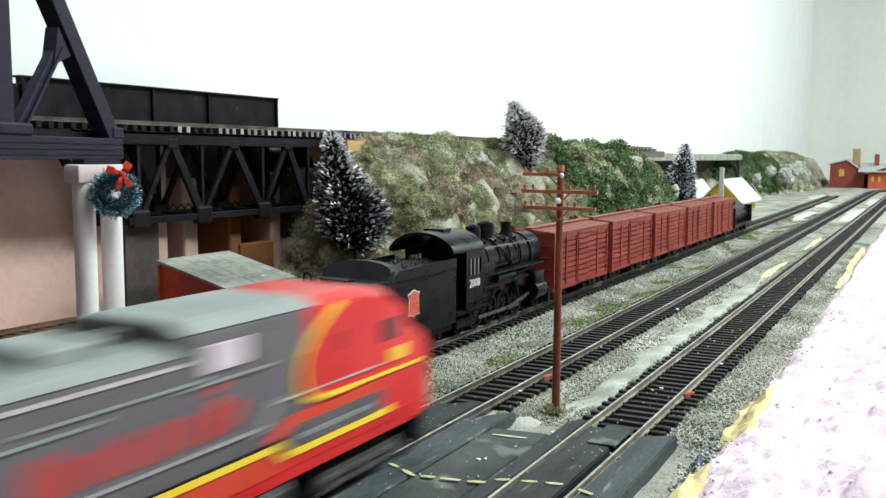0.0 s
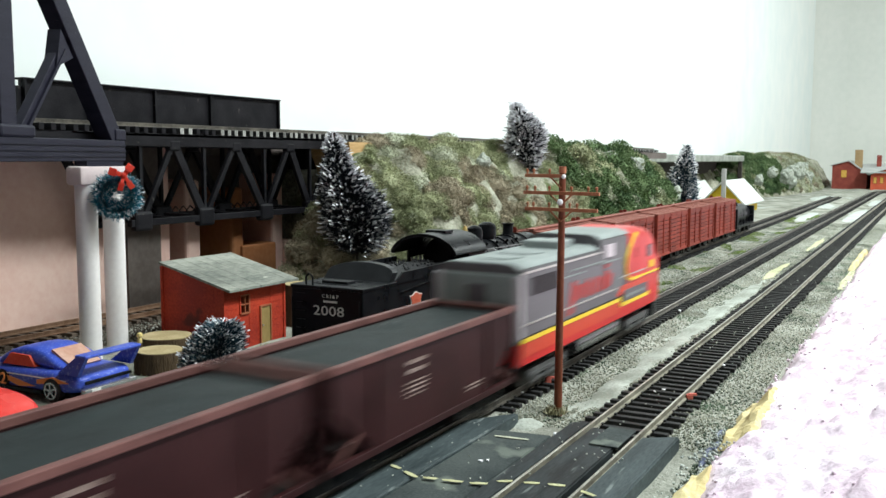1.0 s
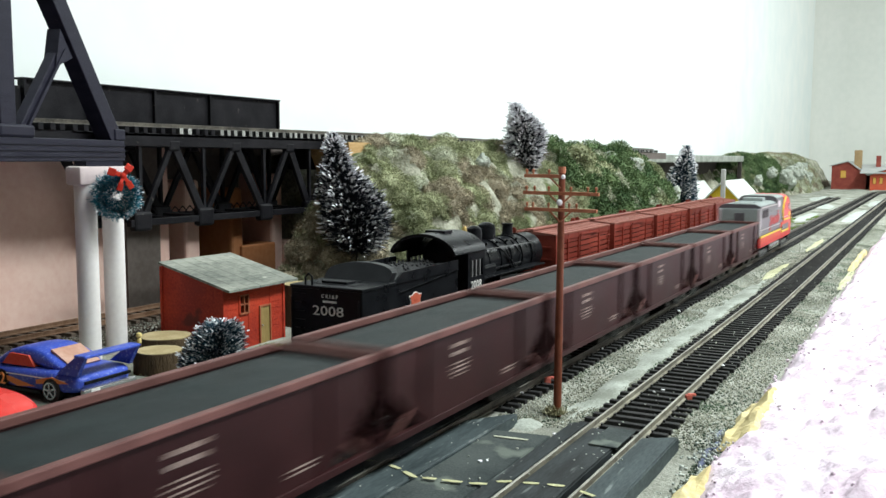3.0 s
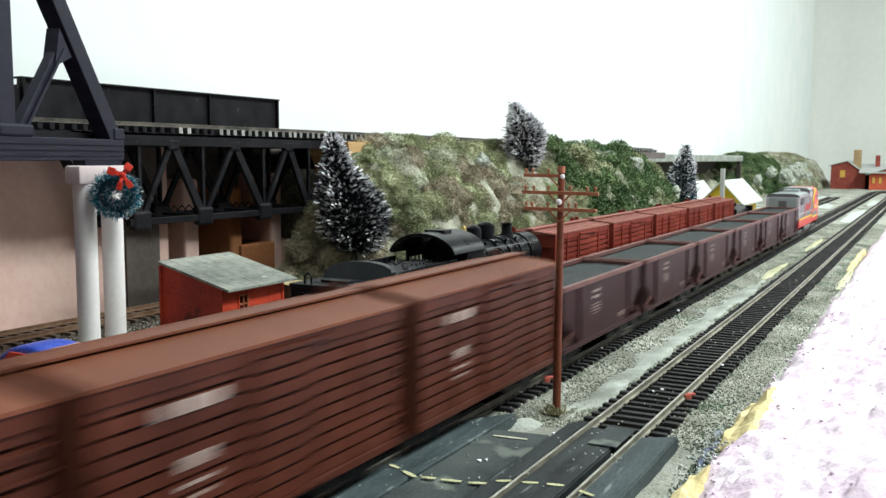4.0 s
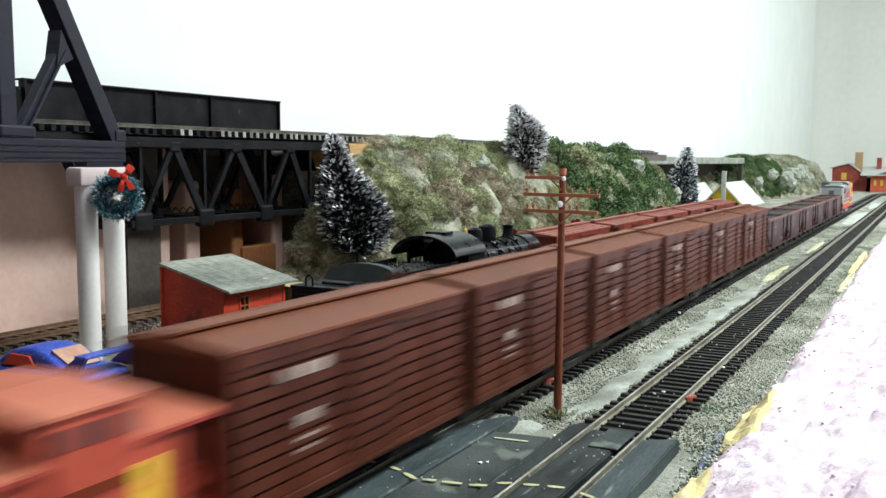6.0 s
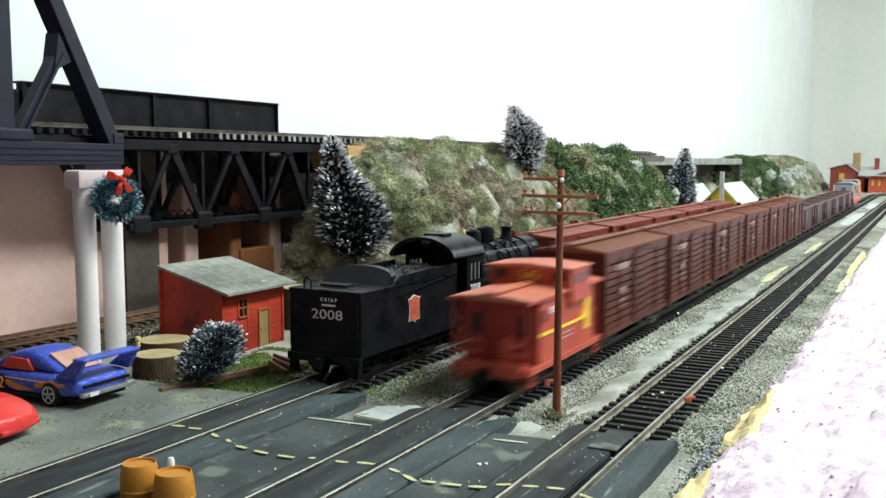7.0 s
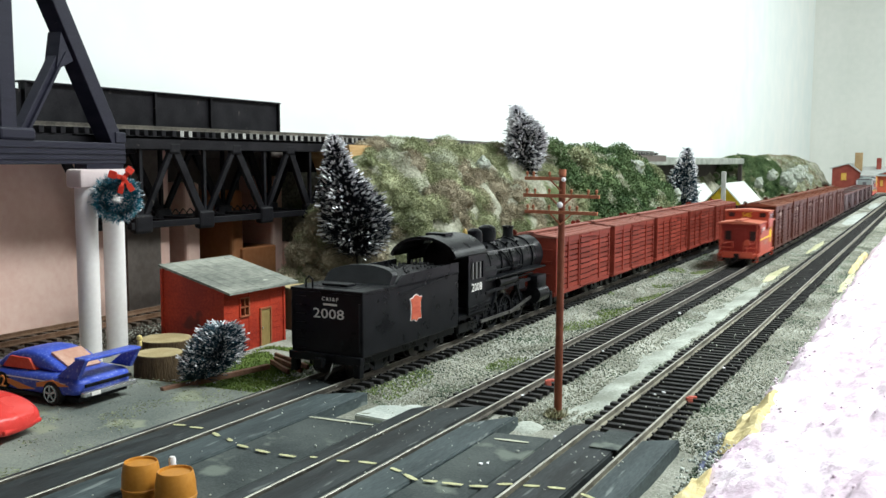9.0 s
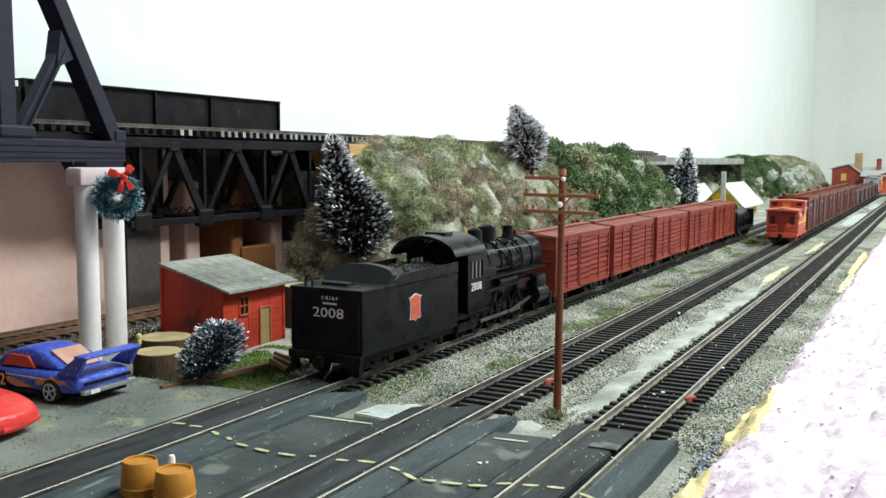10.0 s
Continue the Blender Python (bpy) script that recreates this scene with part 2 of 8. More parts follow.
def ground_height(x, y):
    n = noise.noise((x * 90, y * 90, 0.3)) * 0.0006 + noise.noise((x * 22, y * 22, 4.1)) * 0.0011
    for tx in (TA, TB, TC):                # ballast shoulders under the tracks
        d = abs(x - tx)
        n += 0.0008 * max(0.0, 1 - max(0, d - 0.014) / 0.012)
    dip = min(min(abs(x - (TB + TC) / 2), abs(x - (TA + TB) / 2)) / 0.012, 1.0)
    return GZ + n - 0.0007 + (dip - 1) * 0.0012


def build_ground():
    xs = np.concatenate([np.arange(XB, -0.30, 0.006), np.arange(-0.30, -0.05, 0.003), np.arange(-0.05, 0.16, 0.012)])
    ys = np.concatenate([np.arange(Y0, 0.1, 0.03), np.arange(0.1, 0.9, 0.005), np.arange(0.9, 2.0, 0.012), np.arange(2.0, Y1 + 0.02, 0.03)])
    vs = [(x, y, ground_height(x, y)) for y in ys for x in xs]
    n = len(xs)
    fs = [(j * n + i, j * n + i + 1, (j + 1) * n + i + 1, (j + 1) * n + i) for j in range(len(ys) - 1) for i in range(n - 1)]
    ob = raw("ground", vs, fs, M_GROUND, smooth=True)
    tagged(ob, "grey-green crushed stone ballast on a model railway board", "ground", kind="structure")
    part("board_underside", boxes((XB, 0.15, Y0, Y1, -0.06, -0.012)), M_PINK, ob)


build_ground()


def build_room():
    back = part("wall_backdrop", boxes((XB - 0.02, XB, Y0, Y1 - 0.1, -0.05, 1.3)), M_BACK)
    tagged(back, "pale sky-white painted backdrop wall", "wall", kind="structure")
    bm = BM()                               # rounded cove in the corner
    R = 0.12
    prof = [(XB - 0.02, Y1 - R)] + [(XB + R - R * math.cos(a), Y1 - R + R * math.sin(a)) for a in np.linspace(0, math.pi / 2, 10)] + [(XB + R, Y1 + 0.02), (XB - 0.02, Y1 + 0.02)]
    prism(bm, prof, "z", -0.05, 1.3)
    cove = part("wall_cove", bm, M_ENDW, smooth=True)
    tagged(cove, "rounded corner of the white backdrop", "wall", kind="structure")
    end = part("wall_north", boxes((XB + R, 1.25, Y1, Y1 + 0.02, -1.1, 1.3)), M_ENDW)
    tagged(end, "plain off-white room wall", "wall", kind="structure")
    # south and east walls stay out of view; their dark tone limits bounce
    taupe = mat("unseen_wall_taupe", (0.3, 0.29, 0.27), (0.37, 0.36, 0.33), 0.85, s1=2.5, s2=40, bump=0.03)
    s = part("wall_south", boxes((XB, 1.25, -1.92, -1.9, -1.1, 1.3)), taupe)
    tagged(s, "unseen room wall, taupe to cut bounced light", "wall", kind="structure")
    e = part("wall_east", boxes((1.25, 1.27, -1.9, Y1, -1.1, 1.3)), taupe)
    tagged(e, "unseen room wall, taupe to cut bounced light", "wall", kind="structure")
    c = part("ceiling", boxes((XB - 0.02, 1.27, -1.9, Y1 + 0.02, 1.3, 1.32)), M_CEIL)
    tagged(c, "unseen room ceiling, grey to cut bounced light", "ceiling", kind="structure")
    f = part("floor", boxes((XB - 0.02, 1.27, -1.9, Y1 + 0.02, -1.12, -1.1)), M_GREYP)
    tagged(f, "plain grey room floor", "floor", kind="structure")


build_room()

# ---- tracks ----


def rail_section(x):
    """Profile of a rail (foot, web, head) round x, head at 0."""
    return [(x - 0.0011, -0.0025), (x + 0.0011, -0.0025), (x + 0.0011, -0.0021), (x + 0.0003, -0.0018), (x + 0.0003, -0.0008), (x + 0.0004, -0.0006), (x + 0.0004, -0.0001),
            (x + 0.0003, 0.0), (x - 0.0003, 0.0), (x - 0.0004, -0.0001), (x - 0.0004, -0.0006), (x - 0.0003, -0.0008), (x - 0.0003, -0.0018), (x - 0.0011, -0.0021)]


def bend(y, y_curve, radius):
    """Sideways shift of a track that is straight to y_curve and then turns right."""
    return 0.0 if y <= y_curve else radius - math.sqrt(max(0.0, radius * radius - (y - y_curve) ** 2))


def sweep(bm, prof, ys, shift):
    rings = [[bm.verts.new((p[0] + shift(y), y, p[1])) for p in prof] for y in ys]
    n = len(prof)
    for a, b in zip(rings, rings[1:]):
        for i in range(n):
            bm.faces.new((a[i], a[(i + 1) % n], b[(i + 1) % n], b[i]))
    bm.faces.new(rings[0][::-1])
    bm.faces.new(rings[-1])


TIE_STEP = 0.0066
bmt = boxes((-0.0150, 0.0150, -0.00135, 0.00135, -0.0043, -0.0025), bev=0.0002)
for sx in (-1, 1):
    for k in (-1, 1):
        x = sx * GAUGE / 2 + k * 0.0014
        box(bmt, x - 0.0004, x + 0.0004, -0.0007, 0.0007, -0.0026, -0.0019)
TIE_MESH = mesh_of("tie", bmt, M_TIE)


def build_track(name, tx, y0, y1, near, skip, y_curve, radius, label, side_m=None):
    root = thing(name, label, "track")
    shift = (lambda y: bend(y, y_curve, radius))
    ys = [y0, 0.0] + [v for v in np.linspace(0.1, min(y1, y_curve), 6)] + ([v for v in np.linspace(y_curve + 0.02, y1, 14)] if y1 > y_curve else [])
    for s in (-1, 1):
        bm = BM()
        sweep(bm, rail_section(tx + s * GAUGE / 2), ys, shift)
        bmesh.ops.recalc_face_normals(bm, faces=bm.faces)
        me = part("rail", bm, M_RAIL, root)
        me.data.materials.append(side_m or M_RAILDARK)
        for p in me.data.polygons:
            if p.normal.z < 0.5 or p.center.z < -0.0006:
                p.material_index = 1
    vs, fs = [], []
    y, i = y0, 0
    while y < y1:
        sk = skip[0] < y < skip[1]
        if not sk:
            jx, jr = random.uniform(-0.0006, 0.0006), random.uniform(-1.2, 1.2)
            turn = -math.degrees(math.asin(min(0.95, max(0, y - y_curve) / radius)))
            m = pose(tx + shift(y) + jx, y, random.uniform(-0.0001, 0.0001), 0, 0, jr + turn)
            if near[0] < y < near[1]:
                shared("tie", TIE_MESH, root, m)
            else:
                b = len(vs)
                for cx, cz in ((-0.015, -0.0043), (0.015, -0.0043), (0.015, -0.0025), (-0.015, -0.0025)):
                    for cy in (-0.00135, 0.00135):
                        vs.append(m @ Vector((cx, cy, cz)))
                for k in range(4):
                    a0, a1 = b + 2 * k, b + 2 * ((k + 1) % 4)
                    fs.append((a0, a0 + 1, a1 + 1, a1))
                fs.append((b, b + 2, b + 4, b + 6))
                fs.append((b + 1, b + 7, b + 5, b + 3))
        y += TIE_STEP
    if vs:
        far = raw("far_tie_rest", vs, fs, M_TIE, root)
        tagged(far, kind="stuff")
    return root


build_track("railway_track", TA, -1.2, 2.3, (0.26, 1.3), (-1.2, 0.268), 9, 1, "dark plastic-tie siding with nickel rails under the steam train")
build_track("railway_track", TB, Y0 + 0.05, 3.05, (0.26, 1.6), (-0.05, 0.282), 2.62, 0.5, "dark plastic-tie main track with bright rail tops")
build_track("railway_track", TC, -1.2, 3.0, (0.26, 1.6), (-0.05, 0.277), 2.62, 0.5, "dark plastic-tie track with brassy rails and pale ballast", M_RAILSIDE)

# ---- rolling stock (origin: middle of the car on the rails' tops, front towards +y) ----
bmw = BM()
for s in (-1, 1):
    x = s * GAUGE / 2
    tube(bmw, (x - s * 0.0012, 0, 0), (x + s * 0.0014, 0, 0), 0.0047, 20)
    tube(bmw, (x - s * 0.0020, 0, 0), (x - s * 0.0012, 0, 0), 0.0053, 20)
tube(bmw, (-0.009, 0, 0), (0.009, 0, 0), 0.0011, 8)
WHEELSET = mesh_of("wheelset", bmw, M_WHEEL, True)
bmf = BM()
for s in (-1, 1):
    x = s * 0.0122
    beam(bmf, (x, -0.0125, 0.0068), (x, 0.0125, 0.0068), 0.0015, 0.0022, bev=0.0003)
    beam(bmf, (x, -0.0085, 0.0058), (x, -0.0030, 0.0022), 0.0013, 0.0014)
    beam(bmf, (x, 0.0085, 0.0058), (x, 0.0030, 0.0022), 0.0013, 0.0014)
    box(bmf, x - 0.0008, x + 0.0008, -0.0032, 0.0032, 0.0014, 0.0064, 0.0003)
    for yy in (-0.0095, 0.0095):
        box(bmf, x - 0.0013, x + 0.0013, yy - 0.0020, yy + 0.0020, 0.0030, 0.0066, 0.0004)
box(bmf, -0.0122, 0.0122, -0.0028, 0.0028, 0.0046, 0.0070)
TRUCK = mesh_of("truck_frame", bmf, M_BLACK)
bmc = boxes((-0.0011, 0.0011, -0.006, 0.004, 0.0072, 0.0092), (-0.0021, 0.0021, 0.003, 0.0052, 0.0062, 0.0102), bev=0.0003)
COUPLER = mesh_of("coupler", bmc, M_BLACK)


def add_truck(root, y, frame_mesh=None):
    fr = shared("truck_frame", frame_mesh or TRUCK, root, pose(0, y, 0))
    for yy in (-0.0095, 0.0095):
        shared("wheelset", WHEELSET, fr, pose(0, yy, 0.0048))
    return fr


def add_couplers(root, half):
    shared("coupler", COUPLER, root, pose(0, half, 0))
    shared("coupler", COUPLER, root, pose(0, -half, 0, 0, 0, 180))


def bar_rows(name, root, x, y, z, sizes, material=None, gap=0.0022):
    """Unreadable lettering on a side: bars of given widths, under one another."""
    for i, (w, h) in enumerate(sizes):
        for s in (1, -1):
            part(name, boxes((s * x, s * (x + 0.00012), y * s - w / 2, y * s + w / 2, z - i * gap - h / 2, z - i * gap + h / 2)), material or M_FADED, root)


def hopper_car():
    root = thing("hopper_car", "dark maroon open hopper car loaded with coal", "hopper car", "hoppers of the passing train")
    L, W, H = 0.0545, 0.0160, 0.0345
    for s in (-1, 1):
        bm = BM()                            # side sheet with the cut-away slope ends
        prism(bm, [(-L, H), (-L, 0.0235), (-L + 0.0205, 0.0085), (L - 0.0205, 0.0085), (L, 0.0235), (L, H)], "x", s * W, s * (W - 0.0010))
        part("side_sheet", bm, M_HOPPER, root)
        part("top_rim", boxes((s * (W + 0.0009), s * (W - 0.0013), -L - 0.0002, L + 0.0002, H - 0.0016, H + 0.0005), bev=0.0003), M_HOPRIM, root)
        part("side_sill", boxes((s * (W + 0.0006), s * (W - 0.0012), -L, L, 0.0078, 0.0098), bev=0.0002), M_HOPPER, root)
        for yy in np.linspace(-0.034, 0.034, 2):
            part("side_post", boxes((s * (W + 0.0008), s * W, yy - 0.0008, yy + 0.0008, 0.0095, H - 0.0015)), M_HOPPER, root)
        for e in (-1, 1):
            part("corner_post", boxes((s * (W + 0.0003), s * (W - 0.0011), e * L, e * (L - 0.0013), 0.0085, H - 0.001)), M_HOPPER, root)
            bm = BM()                        # thin diagonal brace across the open end
            beam(bm, (s * (W - 0.0002), e * (L - 0.0030), 0.0098), (s * (W - 0.0002), e * (L - 0.0120), 0.0150), 0.0006, 0.0008)
            part("end_brace", bm, M_HOPRIM, root)
    for e in (-1, 1):
        bm = BM()
        prism(bm, [(e * L, 0.0245), (e * (L - 0.0006), 0.0250), (e * (L - 0.0262), 0.0095), (e * (L - 0.0262), 0.0085)], "x", -W + 0.001, W - 0.001)
        part("slope_sheet", bm, M_HOPPER, root)
        part("end_sheet", boxes((-W, W, e * L, e * (L - 0.0009), 0.0235, H - 0.0003)), M_HOPPER, root)
        part("end_rim", boxes((-W, W, e * (L + 0.0006), e * (L - 0.0012), H - 0.0015, H + 0.0003), bev=0.0003), M_HOPRIM, root)
        part("end_sill", boxes((-W, W, e * (L + 0.0008), e * (L - 0.0020), 0.0078, 0.0105), bev=0.0003), M_HOPPER, root)
        part("hopper_door", boxes((-0.009, 0.009, e * 0.006, e * 0.022, 0.0040, 0.0095), bev=0.001), M_HOPPER, root)
        add_truck(root, e * 0.0385)
    n, m = 26, 9
    vs = []
    for j in range(n + 1):
        for i in range(m + 1):
            u, v = i / m * 2 - 1, j / n * 2 - 1
            edge = (1 - u ** 4) * (1 - v ** 8)
            vs.append((u * (W - 0.0011), v * (L - 0.0011), H - 0.0020 + edge * (0.0012 + 0.0007 * noise.noise((u * 3, v * 7, 1.7)))))
    fs = [(j * (m + 1) + i, j * (m + 1) + i + 1, (j + 1) * (m + 1) + i + 1, (j + 1) * (m + 1) + i) for j in range(n) for i in range(m)]
    tagged(raw("coal_load", vs, fs, M_COAL, root, True), "dull blue-black coal load")
    bar_rows("lettering", root, W, -0.012, 0.0290, ((0.007, 0.0011), (0.0064, 0.0011)), gap=0.0026)
    bar_rows("lettering", root, W, -0.0125, 0.0232, ((0.0075, 0.0004), (0.009, 0.0004), (0.008, 0.0004), (0.0055, 0.0004)), gap=0.0013)
    bar_rows("lettering", root, W, 0.024, 0.0142, ((0.008, 0.0004), (0.006, 0.0004)), gap=0.0012)
    add_couplers(root, L + 0.0005)
    return root


def slatted_car(name, label, category, group, L, W, eave, peak, body, roof, slots, placards):
    """A slatted wooden car: side boards with dark gaps, posts, sliding door, ends and a peaked roof."""
    root = thing(name, label, category, group)
    z0 = 0.0088
    # solid dark box puts shade into the gaps between the slats
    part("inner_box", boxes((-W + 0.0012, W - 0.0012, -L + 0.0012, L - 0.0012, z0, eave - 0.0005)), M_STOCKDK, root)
    step = (eave - 0.0022 - z0 - 0.001) / slots
    for s in (-1, 1):
        for a, b in ((-L + 0.0014, -0.0098), (0.0098, L - 0.0014)):
            for k in range(slots):
                z = z0 + 0.001 + k * step
                part("slat", boxes((s * W, s * (W - 0.0009), a, b, z, z + step * 0.76)), body, root)
        for yy in (-L + 0.0010, -L * 0.58, -0.0100, 0.0100, L * 0.58, L - 0.0010):
            part("side_post", boxes((s * (W + 0.0007), s * (W - 0.001), yy - 0.0009, yy + 0.0009, z0, eave), bev=0.0002), body, root)
        part("top_board", boxes((s * (W + 0.0005), s * (W - 0.0012), -L, L, eave - 0.0036, eave), bev=0.0002), body, root)
        part("side_sill", boxes((s * (W + 0.0006), s * (W - 0.0012), -L, L, z0 - 0.0015, z0 + 0.0008), bev=0.0002), body, root)
        # dark backing does the same behind the door's slats
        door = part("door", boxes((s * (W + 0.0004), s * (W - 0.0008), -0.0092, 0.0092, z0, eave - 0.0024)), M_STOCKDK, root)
        for k in range(slots):
            z = z0 + 0.001 + k * step
            part("slat", boxes((s * (W + 0.0012), s * (W + 0.0003), -0.0092, 0.0092, z, z + step * 0.74)), body, door)
        for zz in (eave - 0.0018, z0 + 0.0004):
            bm = BM()
            beam(bm, (s * (W + 0.0014), -0.0095, zz), (s * (W + 0.0014), 0.0195, zz), 0.0007, 0.0009)
            part("door_track", bm, body, root)
        for k in range(7):
            zz = z0 + 0.002 + k * (eave - z0 - 0.004) / 7
            bm = BM()
            beam(bm, (s * (W + 0.0009), L - 0.0008, zz), (s * (W + 0.0009), L - 0.0062, zz), 0.0004, 0.0004)
            part("ladder_rung", bm, body, root)
    for e in (-1, 1):
        part("end_wall", boxes((-W, W, e * L, e * (L - 0.0010), z0, eave)), body, root)
        for k in range(4):
            zz = z0 + 0.004 + k * (eave - z0 - 0.004) / 4
            part("end_rib", boxes((-W + 0.002, W - 0.002, e * (L + 0.0004), e * L, zz - 0.0006, zz + 0.0006), bev=0.0002), body, root)
        bm = BM()
        prism(bm, [(-W, eave - 0.0004), (W, eave - 0.0004), (0, peak - 0.0006)], "y", e * L, e * (L - 0.0010))
        part("end_gable", bm, body, root)
        part("end_sill", boxes((-W, W, e * (L + 0.0006), e * (L - 0.0020), z0 - 0.0020, z0 + 0.0004), bev=0.0003), body, root)
        add_truck(root, e * (L - 0.0165))
        tubeb = BM()
        tube(tubeb, (-0.010, e * (L + 0.0006), eave - 0.004), (-0.010, e * (L + 0.0006), peak + 0.001), 0.0003, 6)
        tube(tubeb, (-0.0100, e * (L + 0.0012), peak + 0.0002), (-0.0100, e * (L + 0.0004), peak + 0.0002), 0.0017, 12)
        part("brake_wheel", tubeb, body, root)
    bm = BM()
    o = W + 0.0009
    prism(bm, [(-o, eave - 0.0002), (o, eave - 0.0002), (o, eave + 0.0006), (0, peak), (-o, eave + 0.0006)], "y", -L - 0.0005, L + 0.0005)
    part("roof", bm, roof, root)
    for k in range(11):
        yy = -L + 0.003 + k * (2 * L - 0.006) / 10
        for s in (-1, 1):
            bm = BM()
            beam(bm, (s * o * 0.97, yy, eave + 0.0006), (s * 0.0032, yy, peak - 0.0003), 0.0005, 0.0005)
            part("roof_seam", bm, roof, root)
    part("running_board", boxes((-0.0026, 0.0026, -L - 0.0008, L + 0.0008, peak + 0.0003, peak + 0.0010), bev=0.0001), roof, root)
    if placards:
        zt = eave - 0.0080
        for s in (1, -1):
            y = -0.0275 * s
            part("placard", boxes((s * (W + 0.0004), s * (W - 0.0002), y - 0.0082, y + 0.0082, zt - 0.0014, zt + 0.0014)), M_FADED, root, "worn white name board")
            part("placard", boxes((s * (W + 0.0004), s * (W - 0.0002), y - 0.0035, y + 0.0045, zt - 0.0128, zt - 0.0102)), M_FADED, root, "worn white number board")
        bar_rows("lettering", root, W + 0.0001, -0.0270, zt - 0.0160, ((0.009, 0.0008), (0.007, 0.0008)), gap=0.0028)
    add_couplers(root, L + 0.0005)
    return root


def cab_unit():
    """Streamlined cowl diesel: silver with a red nose, yellow and red stripe."""
    root = thing("diesel_locomotive", "silver and red cowl diesel locomotive with yellow stripe", "locomotive")
    L, W, z0 = 0.0905, 0.0170, 0.0130
    e, top = 0.0492, 0.0528                  # raised roof behind the cab
    e2, top2, ys = 0.0452, 0.0486, -0.0090   # lower hood behind ys
    LR = L + 0.0040                          # tail end
    yb = 0.0300                              # where the red cab begins

    def shell(w, ee, tp):
        r = w * 0.80
        return [(-w, z0), (w, z0), (w, ee), (w * 0.97, ee + 0.0014), (r, tp - 0.0004), (r * 0.8, tp), (-r * 0.8, tp), (-r, tp - 0.0004), (-w * 0.97, ee + 0.0014), (-w, ee)]
    bm = BM()
    prism(bm, shell(W, e2, top2), "y", -LR, ys)
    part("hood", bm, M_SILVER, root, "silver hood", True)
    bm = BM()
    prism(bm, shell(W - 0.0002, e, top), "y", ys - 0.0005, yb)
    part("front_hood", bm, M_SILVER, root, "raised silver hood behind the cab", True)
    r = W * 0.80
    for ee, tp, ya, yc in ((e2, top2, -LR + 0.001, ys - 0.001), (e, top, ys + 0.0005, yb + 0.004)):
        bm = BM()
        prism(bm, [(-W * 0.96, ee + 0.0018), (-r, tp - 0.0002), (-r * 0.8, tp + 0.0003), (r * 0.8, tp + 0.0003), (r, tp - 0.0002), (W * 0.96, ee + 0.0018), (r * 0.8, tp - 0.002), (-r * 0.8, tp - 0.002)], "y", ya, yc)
        # roof in a paler silver than the sides
        part("roof", bm, M_SILPALE, root, "pale roof")
    bm = BM()                                # cab and nose: shrinking sections towards the front
    secs = [(yb, W, e, top), (L - 0.036, W, e, top + 0.0002), (L - 0.024, W, 0.0475, 0.0512), (L - 0.0165, W, 0.0440, 0.0470), (L - 0.0130, W, 0.0372, 0.0412), (L - 0.0045, W * 0.97, 0.0338, 0.0374), (L - 0.0005, W * 0.88, 0.0312, 0.0338)]
    rings = [[bm.verts.new((p[0], y, p[1])) for p in shell(w, ee, tp)] for y, w, ee, tp in secs]
    for a, b in zip(rings, rings[1:]):
        for i in range(10):
            bm.faces.new((a[i], a[(i + 1) % 10], b[(i + 1) % 10], b[i]))
    bm.faces.new(rings[0])
    bm.faces.new(rings[-1][::-1])
    bmesh.ops.recalc_face_normals(bm, faces=bm.faces)
    part("nose", bm, M_WARRED, root, "red rounded cab and nose", True)
    glass = mat("dark_cab_glass", (0.015, 0.018, 0.02), (0.02, 0.024, 0.026), 0.12, s1=20, s2=200, bump=0)
    dim_red = mat("thin_red_lettering", (0.36, 0.045, 0.045), (0.5, 0.06, 0.055), 0.45, s1=200, s2=1200, bump=0.03)
    for s in (-1, 1):
        bm = BM()                            # slanted front pane
        for v in ((s * 0.0012, L - 0.0163, 0.0470), (s * 0.0122, L - 0.0162, 0.0458), (s * 0.0126, L - 0.0130, 0.0402), (s * 0.0012, L - 0.0130, 0.0412)):
            bm.verts.new(v)
        bm.faces.new(bm.verts)
        bmesh.ops.solidify(bm, geom=bm.faces[:], thickness=0.0008)
        part("windshield", bm, glass, root)
        part("side_window", boxes((s * (W + 0.0003), s * (W - 0.001), L - 0.0285, L - 0.0205, 0.0372, 0.0432), bev=0.0004), glass, root)
        # raised panel whose dark red stands for the shade in a recess
        part("side_window", boxes((s * (W + 0.0003), s * (W - 0.001), yb + 0.0115, yb + 0.0150, 0.0385, 0.0435), bev=0.0004), mat("recess_shade_red", (0.22, 0.015, 0.015), (0.28, 0.02, 0.02), 0.5), root)
        part("red_band", boxes((s * (W + 0.0003), s * (W - 0.001), -LR + 0.0005, 0.0180, 0.0152, 0.0206)), M_ORANGERED, root, "orange-red lower band")
        # shade along the band's rounded-under bottom, as a darker red strip
        part("red_sill", boxes((s * (W + 0.0001), s * (W - 0.002), -LR + 0.0005, L - 0.012, z0 - 0.0006, 0.0152)), M_WARRED, root, "bottom of the red band, darker red for shade")
        part("yellow_stripe", boxes((s * (W + 0.0006), s * (W - 0.001), -LR + 0.0005, 0.0185, 0.0206, 0.0222)), M_YELLOW, root, "yellow stripe")
        part("stripe_edge", boxes((s * (W + 0.0005), s * (W - 0.001), -LR + 0.0005, 0.0180, 0.0222, 0.0226)), M_BLACK, root)
        bm = BM()                            # step down of the stripe
        prism(bm, [(0.0180, 0.0222), (0.0180, 0.0206), (0.0215, 0.0176), (0.0215, 0.0193)], "x", s * (W + 0.0006), s * (W - 0.001))
        part("yellow_stripe", bm, M_YELLOW, root)
